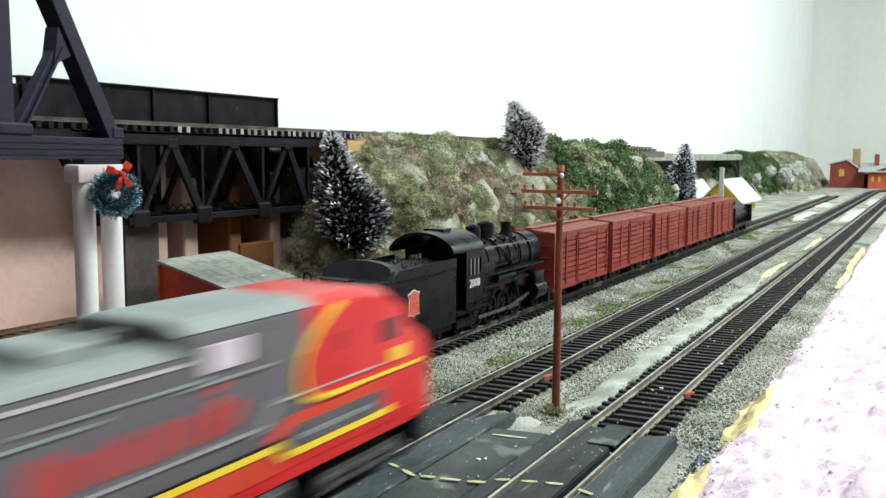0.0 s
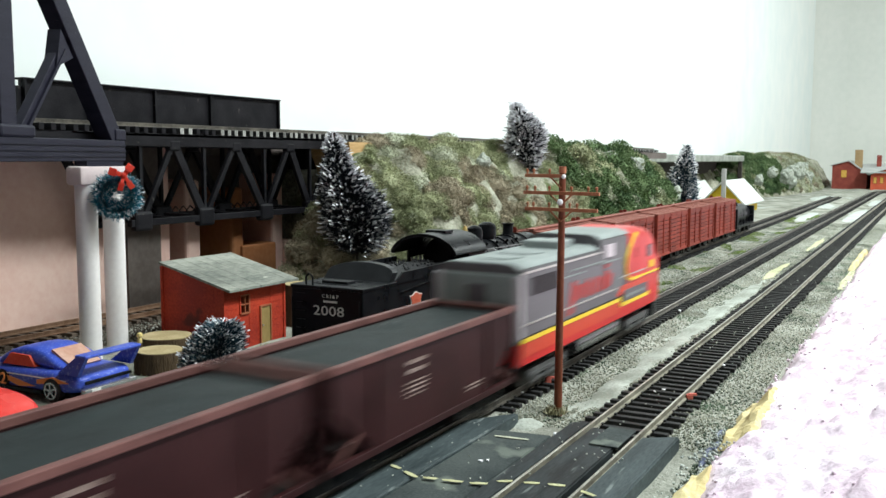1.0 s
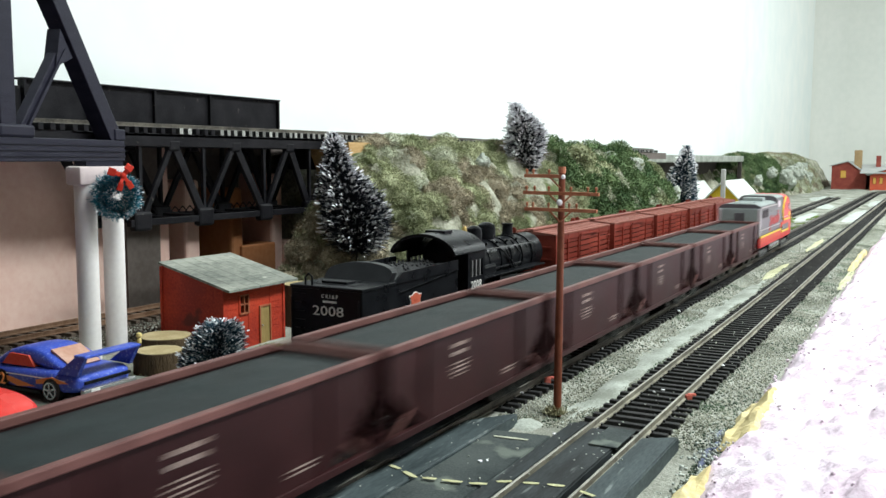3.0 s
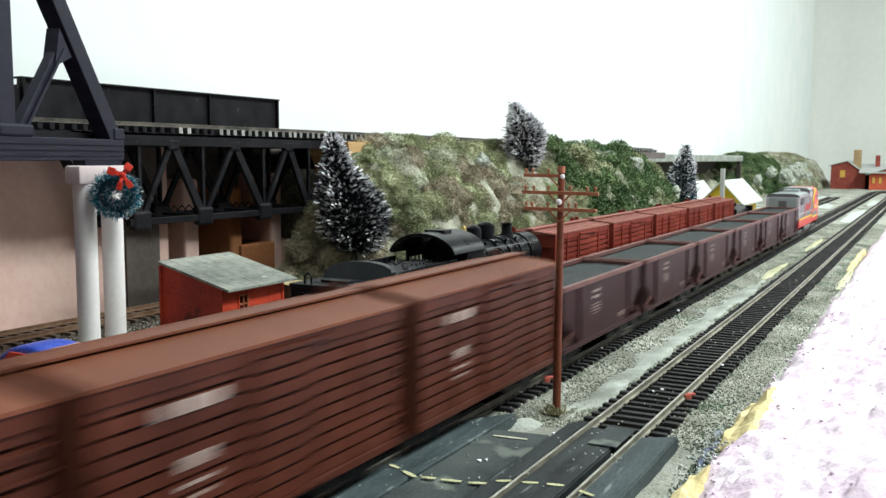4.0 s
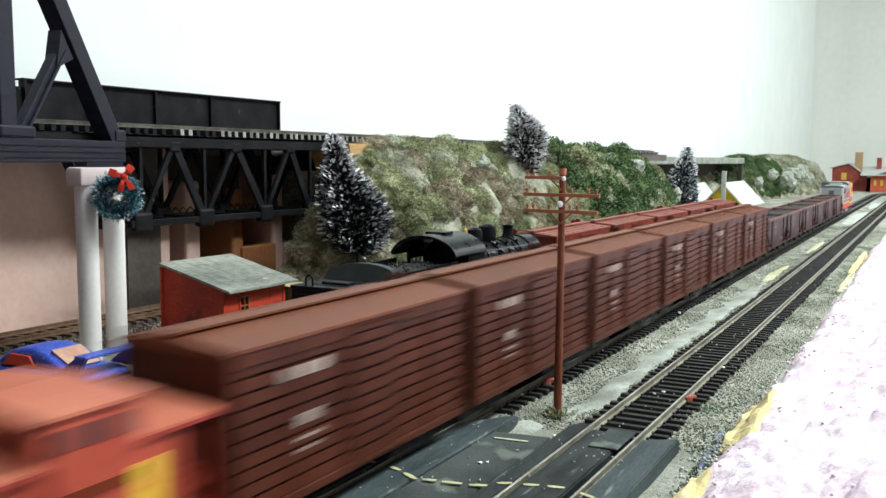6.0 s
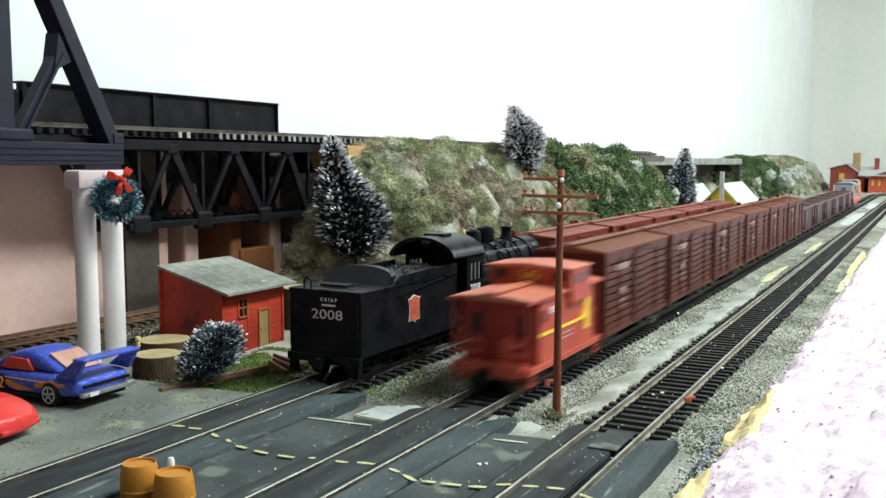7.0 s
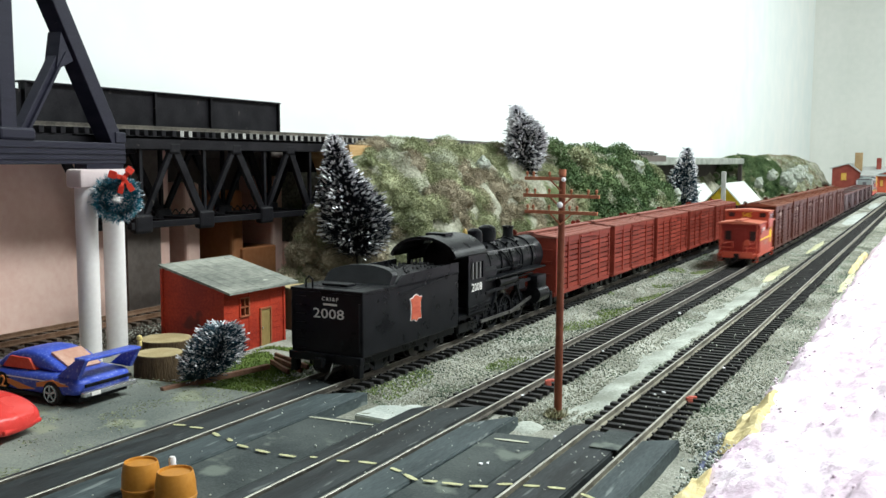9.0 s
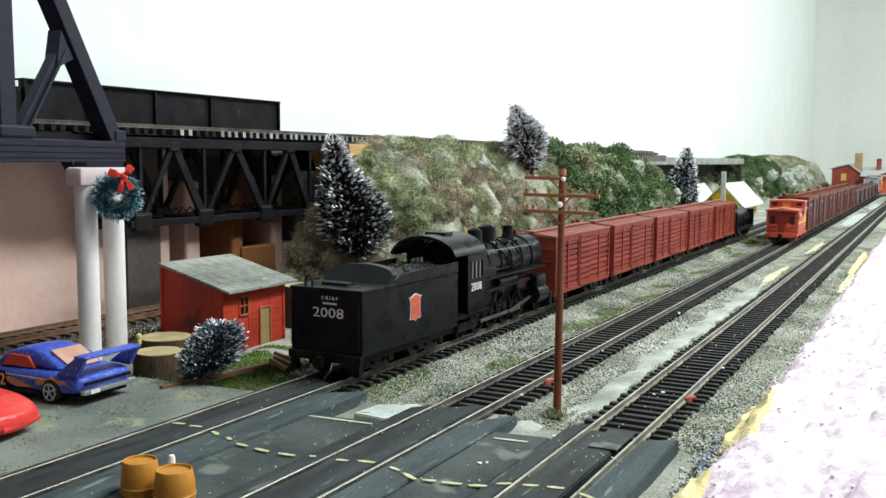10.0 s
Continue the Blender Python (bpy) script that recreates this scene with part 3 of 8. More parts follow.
        part("yellow_stripe", boxes((s * (W + 0.0006), s * (W - 0.001), 0.0215, L - 0.0250, 0.0176, 0.0193)), M_YELLOW, root, "lower front part of the yellow stripe")
        part("red_band", boxes((s * (W + 0.0003), s * (W - 0.001), 0.0180, L - 0.0120, 0.0152, 0.0176)), M_WARRED, root)
        bm = BM()                            # red flap over the silver steps
        prism(bm, [(0.0195, 0.0225), (0.0150, 0.0235), (0.0230, 0.0272), (L - 0.0300, 0.0272), (L - 0.0300, 0.0248), (0.0230, 0.0248)], "x", s * (W + 0.0005), s * (W - 0.001))
        part("red_flap", bm, M_ORANGERED, root)
        part("silver_step_panel", boxes((s * (W + 0.0007), s * (W - 0.001), 0.0225, L - 0.0290, 0.0196, 0.0248)), M_SILVER, root)
        for k in range(3):
            part("step_slot", boxes((s * (W + 0.0009), s * (W - 0.001), 0.026 + k * 0.011, 0.033 + k * 0.011, 0.0212, 0.0224)), M_SILPALE, root)
        part("trim_line", boxes((s * (W + 0.0004), s * (W - 0.001), -LR + 0.001, 0.0130, 0.0266, 0.0272)), M_STEEL, root)
        bm = BM()
        prism(bm, [(0.0110, 0.0255), (0.0140, 0.0255), (0.0195, 0.0325), (0.0165, 0.0325)], "x", s * (W + 0.0003), s * (W - 0.001))
        part("slanted_bracket", bm, M_SILPALE, root)
        part("trim_line", boxes((s * (W + 0.0004), s * (W - 0.001), 0.0190, L - 0.0300, 0.0312, 0.0317)), M_STEEL, root)
        for y0, y1, z in ((-0.058, -0.030, 0.0392), (-0.046, -0.004, 0.0412), (-0.010, 0.018, 0.0402)):
            part("trim_line", boxes((s * (W + 0.0004), s * (W - 0.001), y0, y1, z, z + 0.0005)), M_SILPALE, root)
        part("eave_line", boxes((s * (W + 0.0003), s * (W - 0.002), -LR + 0.001, ys, e2, e2 + 0.0007)), M_STEEL, root, "bright eave line")
        bm = BM()                            # yellow bow round the back of the red cab
        pts = [(0.0425, 0.0505), (0.0370, 0.0480), (0.0310, 0.0440), (0.0275, 0.0400), (0.0262, 0.0360), (0.0270, 0.0325), (0.0295, 0.0300), (0.0360, 0.0288), (0.0480, 0.0288)]
        for p, q in zip(pts, pts[1:]):
            beam(bm, (s * (W + 0.0002), p[0], p[1]), (s * (W + 0.0002), q[0], q[1]), 0.0011, 0.0014, up=(1, 0, 0))
        part("yellow_edge", bm, M_YELLOW, root)
        bm = BM()                            # red field inside the bow
        prism(bm, [(0.0425, 0.0500), (0.0370, 0.0475), (0.0312, 0.0437), (0.0279, 0.0398), (0.0267, 0.0360), (0.0275, 0.0328), (0.0300, 0.0302), (0.0360, 0.0291), (0.0480, 0.0291), (0.0480, 0.0500)], "x", s * (W + 0.0002), s * (W - 0.001))
        part("red_field", bm, M_WARRED, root)
        part("yellow_edge", boxes((s * (W + 0.0005), s * (W - 0.001), 0.0480, L - 0.0085, 0.0283, 0.0291)), M_YELLOW, root)
        part("number_panel", boxes((s * (W + 0.0004), s * (W - 0.001), L - 0.0240, L - 0.0165, 0.0312, 0.0348)), M_YELLOW, root)
        # flowing red marks along the side, plain shapes only
        for k, (y, w, h0, h1) in enumerate(((-0.0460, 0.0060, 0.0235, 0.0372), (-0.0385, 0.0046, 0.0285, 0.0350), (-0.0330, 0.0040, 0.0290, 0.0352), (-0.0280, 0.0038, 0.0284, 0.0366), (-0.0230, 0.0040, 0.0286, 0.0350), (-0.0165, 0.0052, 0.0282, 0.0362), (-0.0098, 0.0042, 0.0290, 0.0352), (-0.0030, 0.0056, 0.0284, 0.0372), (0.0030, 0.0042, 0.0292, 0.0352), (-0.0010, 0.0052, 0.0378, 0.0402))):
            bm = BM()
            d = (h1 - h0) * 0.30
            prism(bm, [(y - w / 2, h0), (y + w / 2 - 0.0006, h0 + 0.0006), (y + w / 2 + d, h1 - 0.0008), (y - w / 2 + d + 0.0006, h1)], "x", s * (W + 0.0003), s * (W - 0.001))
            part("red_lettering", bm, dim_red, root)
        for k in range(14):
            yy = -0.0860 + (k + 0.5) * 0.0275 / 14
            part("grille_bar", boxes((s * (W + 0.0004), s * (W - 0.0006), yy - 0.0007, yy + 0.0007, 0.0368, 0.0434)), mat("dark_grille", (0.03, 0.024, 0.028), (0.055, 0.045, 0.05), 0.5), root)
    part("number_board", boxes((W - 0.0010, W + 0.0004, -0.0035, 0.0085, 0.0425, 0.0482), bev=0.0002), mat("pale_panel", (0.5, 0.43, 0.47), (0.6, 0.53, 0.57), 0.4), root, "pale number board behind the cab")
    part("yellow_nose_stripe", boxes((-W * 0.88, W * 0.88, L - 0.0040, L + 0.0002, 0.0262, 0.0288), bev=0.0006), M_YELLOW, root)
    part("headlight", boxes((-0.0020, 0.0020, L - 0.0012, L + 0.0007, 0.0200, 0.0245), bev=0.0004), M_STEEL, root)
    part("pilot", boxes((-W * 0.85, W * 0.85, L - 0.0080, L - 0.0015, 0.0030, z0), bev=0.0008), M_BLACK, root)
    part("underframe", boxes((-0.0115, 0.0115, -LR + 0.002, L - 0.008, 0.0085, z0)), M_BLACK, root)
    bm = BM()
    for s in (-1, 1):
        tube(bm, (s * 0.0105, -0.030, 0.0078), (s * 0.0105, 0.024, 0.0078), 0.0046, 16)
    part("fuel_tank", bm, mat("dark_polished_metal", (0.16, 0.165, 0.17), (0.26, 0.265, 0.27), 0.24, 0.85, s1=100, s2=900, bump=0.05), root, "silver cylindrical fuel tank", True)
    # rear end coloured pale for the light on the silver
    part("rear_end", boxes((-W * 0.96, W * 0.96, -LR - 0.0010, -LR, z0, e2), bev=0.0006), M_SILPALE, root, "silver rear end, pale for the light it reflects")
    part("rear_band", boxes((-W * 0.97, W * 0.97, -LR - 0.0013, -LR, z0, 0.0205)), M_WARRED, root, "red band on the rear end")
    part("rear_door", boxes((-0.0040, 0.0040, -LR - 0.0016, -LR - 0.0008, 0.0206, 0.0415), bev=0.0003), M_SILVER, root)
    for s in (-1, 1):
        # lit edge of the silver body, painted as a pale post
        part("corner_post", boxes((s * (W + 0.0002), s * (W - 0.0030), -LR - 0.0012, -LR + 0.0022, 0.0215, e2), bev=0.0008), mat("lit_corner_silver", (0.42, 0.39, 0.41), (0.52, 0.49, 0.51), 0.4, 0.1), root, "silver corner post, coloured pale as a lit corner")
    for y in (-0.076, -0.056):
        bm = BM()
        tube(bm, (0, y, top2 - 0.001), (0, y, top2 + 0.0008), 0.0085, 24)
        part("roof_fan", bm, M_SILPALE, root, smooth=True)
    part("roof_vent", boxes((-0.0085, 0.0085, -0.036, -0.021, top2 - 0.001, top2 + 0.0034), bev=0.0006), M_SILPALE, root)
    part("exhaust_stack", boxes((-0.003, 0.003, -0.0185, -0.0125, top2 - 0.001, top2 + 0.0030), bev=0.0004), M_SILVER, root)
    bm = BM()
    box(bm, -0.0010, 0.0010, -0.0185, 0.0185, 0.0052, 0.0085, 0.0004)
    for yy in (-0.0140, 0.0, 0.0140):
        box(bm, -0.0015, 0.0015, yy - 0.0025, yy + 0.0025, 0.0028, 0.0070, 0.0005)
    beam(bm, (0, -0.014, 0.0036), (0, 0.014, 0.0036), 0.0012, 0.0011)
    # grey darkened for the shadow the trucks stand in
    truck = mesh_of("truck_side_frame", bm, mat("grey_truck_metal", (0.06, 0.062, 0.064), (0.13, 0.132, 0.135), 0.4, 0.4, s1=150, s2=1200))
    for y in (-0.062, 0.056):
        for s in (-1, 1):
            shared("truck_side_frame", truck, root, pose(s * 0.0135, y, 0), "grey truck side frame")
        for yy in (-0.0140, 0.0, 0.0140):
            shared("wheelset", WHEELSET, root, pose(0, y + yy, 0.0050))
    shared("coupler", COUPLER, root, pose(0, L + 0.0005, 0))
    shared("coupler", COUPLER, root, pose(0, -LR - 0.0005, 0, 0, 0, 180))
    return root


def caboose():
    root = thing("caboose", "bright red caboose with wide cupola and yellow stripe", "caboose")
    L, W, z0, e, pk = 0.0300, 0.0160, 0.0095, 0.0345, 0.0368
    RL = 0.0400
    part("body", boxes((-W, W, -L, L, z0, e)), M_CABOOSE, root)
    bm = BM()
    o = W + 0.0008
    prism(bm, [(-o, e), (o, e), (o, e + 0.0008), (o * 0.55, pk - 0.0006), (0, pk), (-o * 0.55, pk - 0.0006), (-o, e + 0.0008)], "y", -RL, RL)
    part("roof", bm, M_CABROOF, root, "faded orange-red curved roof")
    for s in (-1, 1):
        part("eave_trim", boxes((s * (o + 0.0002), s * (o - 0.0006), -RL - 0.0003, RL + 0.0003, e - 0.0006, e + 0.0002)), M_CABDARK, root)
    c0, c1, cw, ct = -0.002, 0.018, W + 0.0022, 0.0432
    bm = BM()                                # cupola that bulges over both sides
    prism(bm, [(-W, 0.0270), (W, 0.0270), (cw, 0.0300), (cw, ct), (-cw, ct), (-cw, 0.0300)], "y", c0, c1)
    cup = part("cupola", bm, M_CABOOSE, root)
    bm = BM()
    co = cw + 0.0008
    prism(bm, [(-co, ct), (co, ct), (co, ct + 0.0007), (0, ct + 0.0020), (-co, ct + 0.0007)], "y", c0 - 0.002, c1 + 0.002)
    part("cupola_roof", bm, M_CABROOF, cup)
    glass = mat("dark_window", (0.03, 0.02, 0.02), (0.05, 0.03, 0.03), 0.2, s1=20, s2=200, bump=0)
    for s in (-1, 1):
        for y in (0.0035, 0.0125):
            part("window_pane", boxes((s * (cw + 0.0003), s * (cw - 0.0006), y - 0.0028, y + 0.0028, 0.0372, 0.0412), bev=0.0002), glass, cup)
        for yy, x in ((c0 - 0.0003, s * 0.0128), (c1 + 0.0003, s * 0.0128)):
            part("window_pane", boxes((x - 0.0026, x + 0.0026, yy - 0.0003, yy + 0.0003, 0.0384, 0.0420), bev=0.0002), glass, cup)
        fr = part("window_frame", boxes((s * (W + 0.0004), s * (W - 0.0005), -L + 0.0020, -L + 0.0062, 0.0250, 0.0310), bev=0.0003), M_CABOOSE, root)
        part("pane", boxes((s * (W + 0.0006), s * (W - 0.0003), -L + 0.0027, -L + 0.0055, 0.0258, 0.0302)), glass, fr)
        part("yellow_stripe", boxes((s * (W + 0.0004), s * (W - 0.0005), -L + 0.0005, 0.0150, 0.0205, 0.0216)), M_YELLOW, root)
        bm = BM()
        beam(bm, (s * (W + 0.0001), 0.0150, 0.0208), (s * (W + 0.0001), 0.0205, 0.0252), 0.0008, 0.0022, up=(1, 0, 0))
        part("yellow_stripe", bm, M_YELLOW, root)
        part("yellow_panel", boxes((s * (W + 0.0004), s * (W - 0.0005), 0.0195, 0.0240, 0.0160, 0.0300)), M_YELLOW, root, "upright yellow mark")
        for k in range(4):
            part("lettering", boxes((s * (W + 0.0004), s * (W - 0.0005), -0.0195 + k * 0.0021, -0.0180 + k * 0.0021, 0.0282, 0.0306)), M_WHITE, root)
        for z in (0.0178, 0.0160):
            part("lettering", boxes((s * (W + 0.0003), s * (W - 0.0005), -0.012, 0.004, z, z + 0.0005)), M_FADED, root)
        part("side_sill", boxes((s * (W + 0.0003), s * (W - 0.0015), -RL, RL, z0 - 0.0022, z0 + 0.0002), bev=0.0002), M_CABOOSE, root)
        for e2 in (-1, 1):
            y = e2 * (RL - 0.0012)
            bm = BM()
            tube(bm, (s * (W - 0.0012), y, z0), (s * (W - 0.0012), y, e + 0.0004), 0.0005, 8)
            tube(bm, (s * 0.0045, y, z0), (s * 0.0045, y, 0.0190), 0.0004, 8)
            pts = [(s * 0.0045, 0.0190), (s * 0.0080, 0.0190), (s * 0.0110, 0.0178), (s * (W - 0.0035), 0.0186), (s * (W - 0.0012), 0.0225)]
            for p, q in zip(pts, pts[1:]):
                tube(bm, (p[0], y, p[1]), (q[0], y, q[1]), 0.0005, 8)
            tube(bm, (s * (W - 0.0012), y, 0.0145), (s * 0.0045, y, 0.0145), 0.0004, 8)
            part("platform_railing", bm, M_CABOOSE, root)
            bm = BM()
            for k in range(3):
                box(bm, s * (W - 0.0005), s * (W - 0.0045), e2 * (RL - 0.0065), e2 * (RL - 0.0015), 0.0030 + k * 0.0024, 0.0036 + k * 0.0024)
            box(bm, s * W, s * (W - 0.0005), e2 * (RL - 0.0068), e2 * (RL - 0.0062), 0.0028, z0)
            box(bm, s * W, s * (W - 0.0005), e2 * (RL - 0.0018), e2 * (RL - 0.0010), 0.0028, z0)
            part("steps", bm, M_CABOOSE, root)
    for e2 in (-1, 1):
        part("platform", boxes((-W, W, e2 * L, e2 * RL, z0 - 0.0024, z0), bev=0.0003), M_CABOOSE, root)
        # end wall and door darker red: shade under the roof overhang
        part("end_panel", boxes((-W + 0.0006, W - 0.0006, e2 * (L + 0.0003), e2 * (L - 0.0003), z0, e - 0.0004)), M_CABDARK, root)
        part("door", boxes((-0.0042, 0.0042, e2 * (L + 0.0007), e2 * (L - 0.0004), z0, 0.0300), bev=0.0003), M_CABDARK, root)
        for s in (-1, 1):
            part("end_window", boxes((s * 0.0075, s * 0.0125, e2 * (L + 0.0006), e2 * (L - 0.0004), 0.0200, 0.0280), bev=0.0003), glass, root)
        bm = BM()
        tube(bm, (0.0075, e2 * (RL + 0.0004), 0.0190), (0.0075, e2 * (RL + 0.0010), 0.0190), 0.0026, 16)
        tube(bm, (0.0075, e2 * RL, z0), (0.0075, e2 * RL, 0.0195), 0.0004, 8)
        part("brake_wheel", bm, M_CABOOSE, root)
        part("buffer_beam", boxes((-W * 0.8, W * 0.8, e2 * RL, e2 * (RL + 0.0012), z0 - 0.0034, z0 + 0.0018), bev=0.0003), M_CABOOSE, root)
        add_truck(root, e2 * 0.0250)
    bm = BM()
    tube(bm, (0.004, 0.024, pk - 0.002), (0.004, 0.024, pk + 0.005), 0.0013, 12)
    part("stove_pipe", bm, M_BLACK, root)
    letters("545", 0.0058, pose(0, c0 - 0.0007, 0.0400) @ END, M_YELLOW, cup, "cupola_number", 0.0001, "yellow painted numerals")
    part("running_board", boxes((-0.0028, 0.0028, -RL, c0 - 0.002, pk + 0.0002, pk + 0.0009)), M_CABROOF, root)
    bm = BM()
    box(bm, -0.0105, 0.0105, -0.009, 0.009, 0.0048, 0.0074, 0.0004)
    part("underframe_box", bm, M_BLACK, root)
    add_couplers(root, RL + 0.001)
    return root


HOP_STEP, BOX_STEP = 0.1165, 0.1142
MOVERS = []                                 # things of the passing train with their place behind the first hopper's front
loco = cab_unit()
MOVERS.append((loco, 0.0955))
hop = hopper_car()
MOVERS.append((hop, -HOP_STEP / 2))
for i in range(1, 6):
    MOVERS.append((copy_thing(hop, pose(TB, 0, 0)), -HOP_STEP * (i + 0.5)))
stock = slatted_car("stock_car", "brown slatted box car with white name boards", "freight car", "brown cars of the passing train", 0.0530, 0.0163, 0.0455, 0.0482, M_STOCK, M_STOCKROOF_LIT, 10, True)
MOVERS.append((stock, -HOP_STEP * 6 - BOX_STEP / 2))
for i in range(1, 6):
    MOVERS.append((copy_thing(stock, pose(TB, 0, 0)), -HOP_STEP * 6 - BOX_STEP * (i + 0.5)))
cab = caboose()
MOVERS.append((cab, -HOP_STEP * 6 - BOX_STEP * 6 - 0.0400))

# ---- road crossing: boards between the rails, road surface and worn markings ----


def pad(name, x0, x1, y0, y1, top, label, slant=0.0, material=None):
    bm = BM()
    prism(bm, [(x0, y0), (x1, y0), (x1, y1 + slant), (x0, y1)], "z", GZ - 0.002, top)
    bmesh.ops.bevel(bm, geom=[e for e in bm.edges if all(v.co.z > top - 1e-5 for v in e.verts)], offset=0.0005, segments=2, affect="EDGES")
    return tagged(part(name, bm, material or M_PAD), label, "crossing", kind="structure")


hg = GAUGE / 2
pad("pavement_road", -0.345, TA - hg - 0.0035, -0.4, 0.252, -0.0022, "worn grey asphalt road beside the tracks", 0.012, M_ROAD)
pad("pavement_a1", TA - hg - 0.0032, TA - hg - 0.0012, -0.4, 0.262, -0.0004, "dark crossing board along the rail")
pad("pavement_a2", TA - hg + 0.0012, TA + hg - 0.0016, -0.4, 0.288, -0.0005, "dark crossing board between rails", -0.006)
pad("pavement_a3", TA + hg + 0.0012, TA + hg + 0.0160, -0.4, 0.268, -0.0006, "slate-grey crossing board along the rail", 0.012, M_SLATE)
pad("pavement_ab", TA + hg + 0.0166, TB - hg - 0.0072, -0.4, 0.246, -0.0009, "dark grey road board with worn edge", 0.003, M_ROADB)
pad("pavement_b1", TB - hg - 0.0068, TB - hg - 0.0010, -0.4, 0.268, -0.0004, "dark crossing board along the rail", 0.008)
pad("pavement_b2", TB - hg + 0.0012, TB + hg - 0.0020, -0.4, 0.272, -0.0004, "dark crossing board between rails", 0.012)
pad("pavement_b3", TB + hg + 0.0010, TB + hg + 0.0128, -0.4, 0.2615, -0.0005, "slate-grey crossing board along the rail", 0.0165, M_SLATE)
pad("pavement_bc", TB + hg + 0.0134, TC - hg - 0.0072, -0.4, 0.258, -0.0009, "dark grey road board between the tracks", 0.003, M_ROADB)
pad("pavement_c1", TC - hg - 0.0068, TC - hg - 0.0010, -0.4, 0.276, -0.0004, "streaked dark crossing board along the rail", 0.004)
pad("pavement_c2", TC - hg + 0.0012, TC + hg - 0.0030, -0.4, 0.274, -0.0004, "dark crossing board between rails")
pad("pavement_c3", TC + hg + 0.0010, TC + hg + 0.0112, -0.4, 0.272, -0.0008, "streaked slate-grey crossing board along the rail", 0.007, M_SLATE)
bm = BM()
box(bm, TC + hg - 0.0105, TC + hg - 0.0016, 0.256, 0.2755, -0.0004, 0.0002, 0.0002)
tagged(part("pavement_patch", bm, M_ROADB), "smooth grey repair patch on the crossing board", "crossing", kind="structure")

M_DASH = mat("worn_yellow_paint", (0.38, 0.37, 0.2), (0.58, 0.57, 0.34), 0.8, s1=300, s2=1500, bump=0.2, fleck=((0.2, 0.2, 0.13), 0.62, 500))
M_LINE = mat("worn_pale_line", (0.36, 0.37, 0.28), (0.5, 0.51, 0.4), 0.8, s1=300, s2=1500, bump=0.2)


def dash(x0, y0, x1, y1, w, z, m=None):
    bm = BM()
    a, b = Vector((x0, y0, z)), Vector((x1, y1, z))
    d = (b - a).normalized()
    s = Vector((-d.y, d.x, 0)) * w / 2
    ring = [a - s * 0.7, a + s * 0.6 - d * w * 0.3, a.lerp(b, 0.4) + s * random.uniform(0.9, 1.15), b + s * 0.6 + d * w * 0.2, b - s * 0.8, a.lerp(b, 0.55) - s * random.uniform(0.9, 1.2)]
    vs = [bm.verts.new(v) for v in ring[::-1]]
    f = bm.faces.new(vs)
    r = bmesh.ops.extrude_face_region(bm, geom=[f])
    bmesh.ops.translate(bm, verts=[v for v in r["geom"] if isinstance(v, bmesh.types.BMVert)], vec=(0, 0, 0.00012))
    bmesh.ops.recalc_face_normals(bm, faces=bm.faces)
    return tagged(part("road_marking", bm, m or M_DASH), "worn pale yellow road marking dash", "road marking", "dashes across the crossing")


for d in ((-0.2165, 0.2125, -0.2125, 0.2135), (-0.2095, 0.2130, -0.2055, 0.2140), (-0.1985, 0.2118, -0.1948, 0.2102), (-0.1905, 0.2095, -0.1880, 0.2082), (-0.1835, 0.2062, -0.1795, 0.2058),
          (-0.1755, 0.2052, -0.1706, 0.2050), (-0.1665, 0.2052, -0.1615, 0.2058), (-0.1572, 0.2078, -0.1556, 0.2082), (-0.1485, 0.2090, -0.1452, 0.2098), (-0.1424, 0.2112, -0.1376, 0.2122),
          (-0.1315, 0.2110, -0.1280, 0.2100), (-0.1255, 0.2085, -0.1205, 0.2062), (-0.1185, 0.2068, -0.1152, 0.2078), (-0.1130, 0.2078, -0.1080, 0.2090), (-0.1055, 0.2092, -0.1015, 0.2110),
          (-0.0995, 0.2140, -0.0965, 0.2160), (-0.0930, 0.2165, -0.0895, 0.2180), (-0.0868, 0.2185, -0.0828, 0.2195), (-0.0775, 0.2180, -0.0735, 0.2165)):
    dash(*d, 0.0016, -0.0003)
dash(-0.1835, 0.2425, -0.1600, 0.2450, 0.0015, -0.0007, M_LINE)
dash(-0.1180, 0.2510, -0.1075, 0.2525, 0.0015, -0.0007, M_LINE)

# ---- standing train: tender, steam locomotive, red slatted cars, black tank car ----


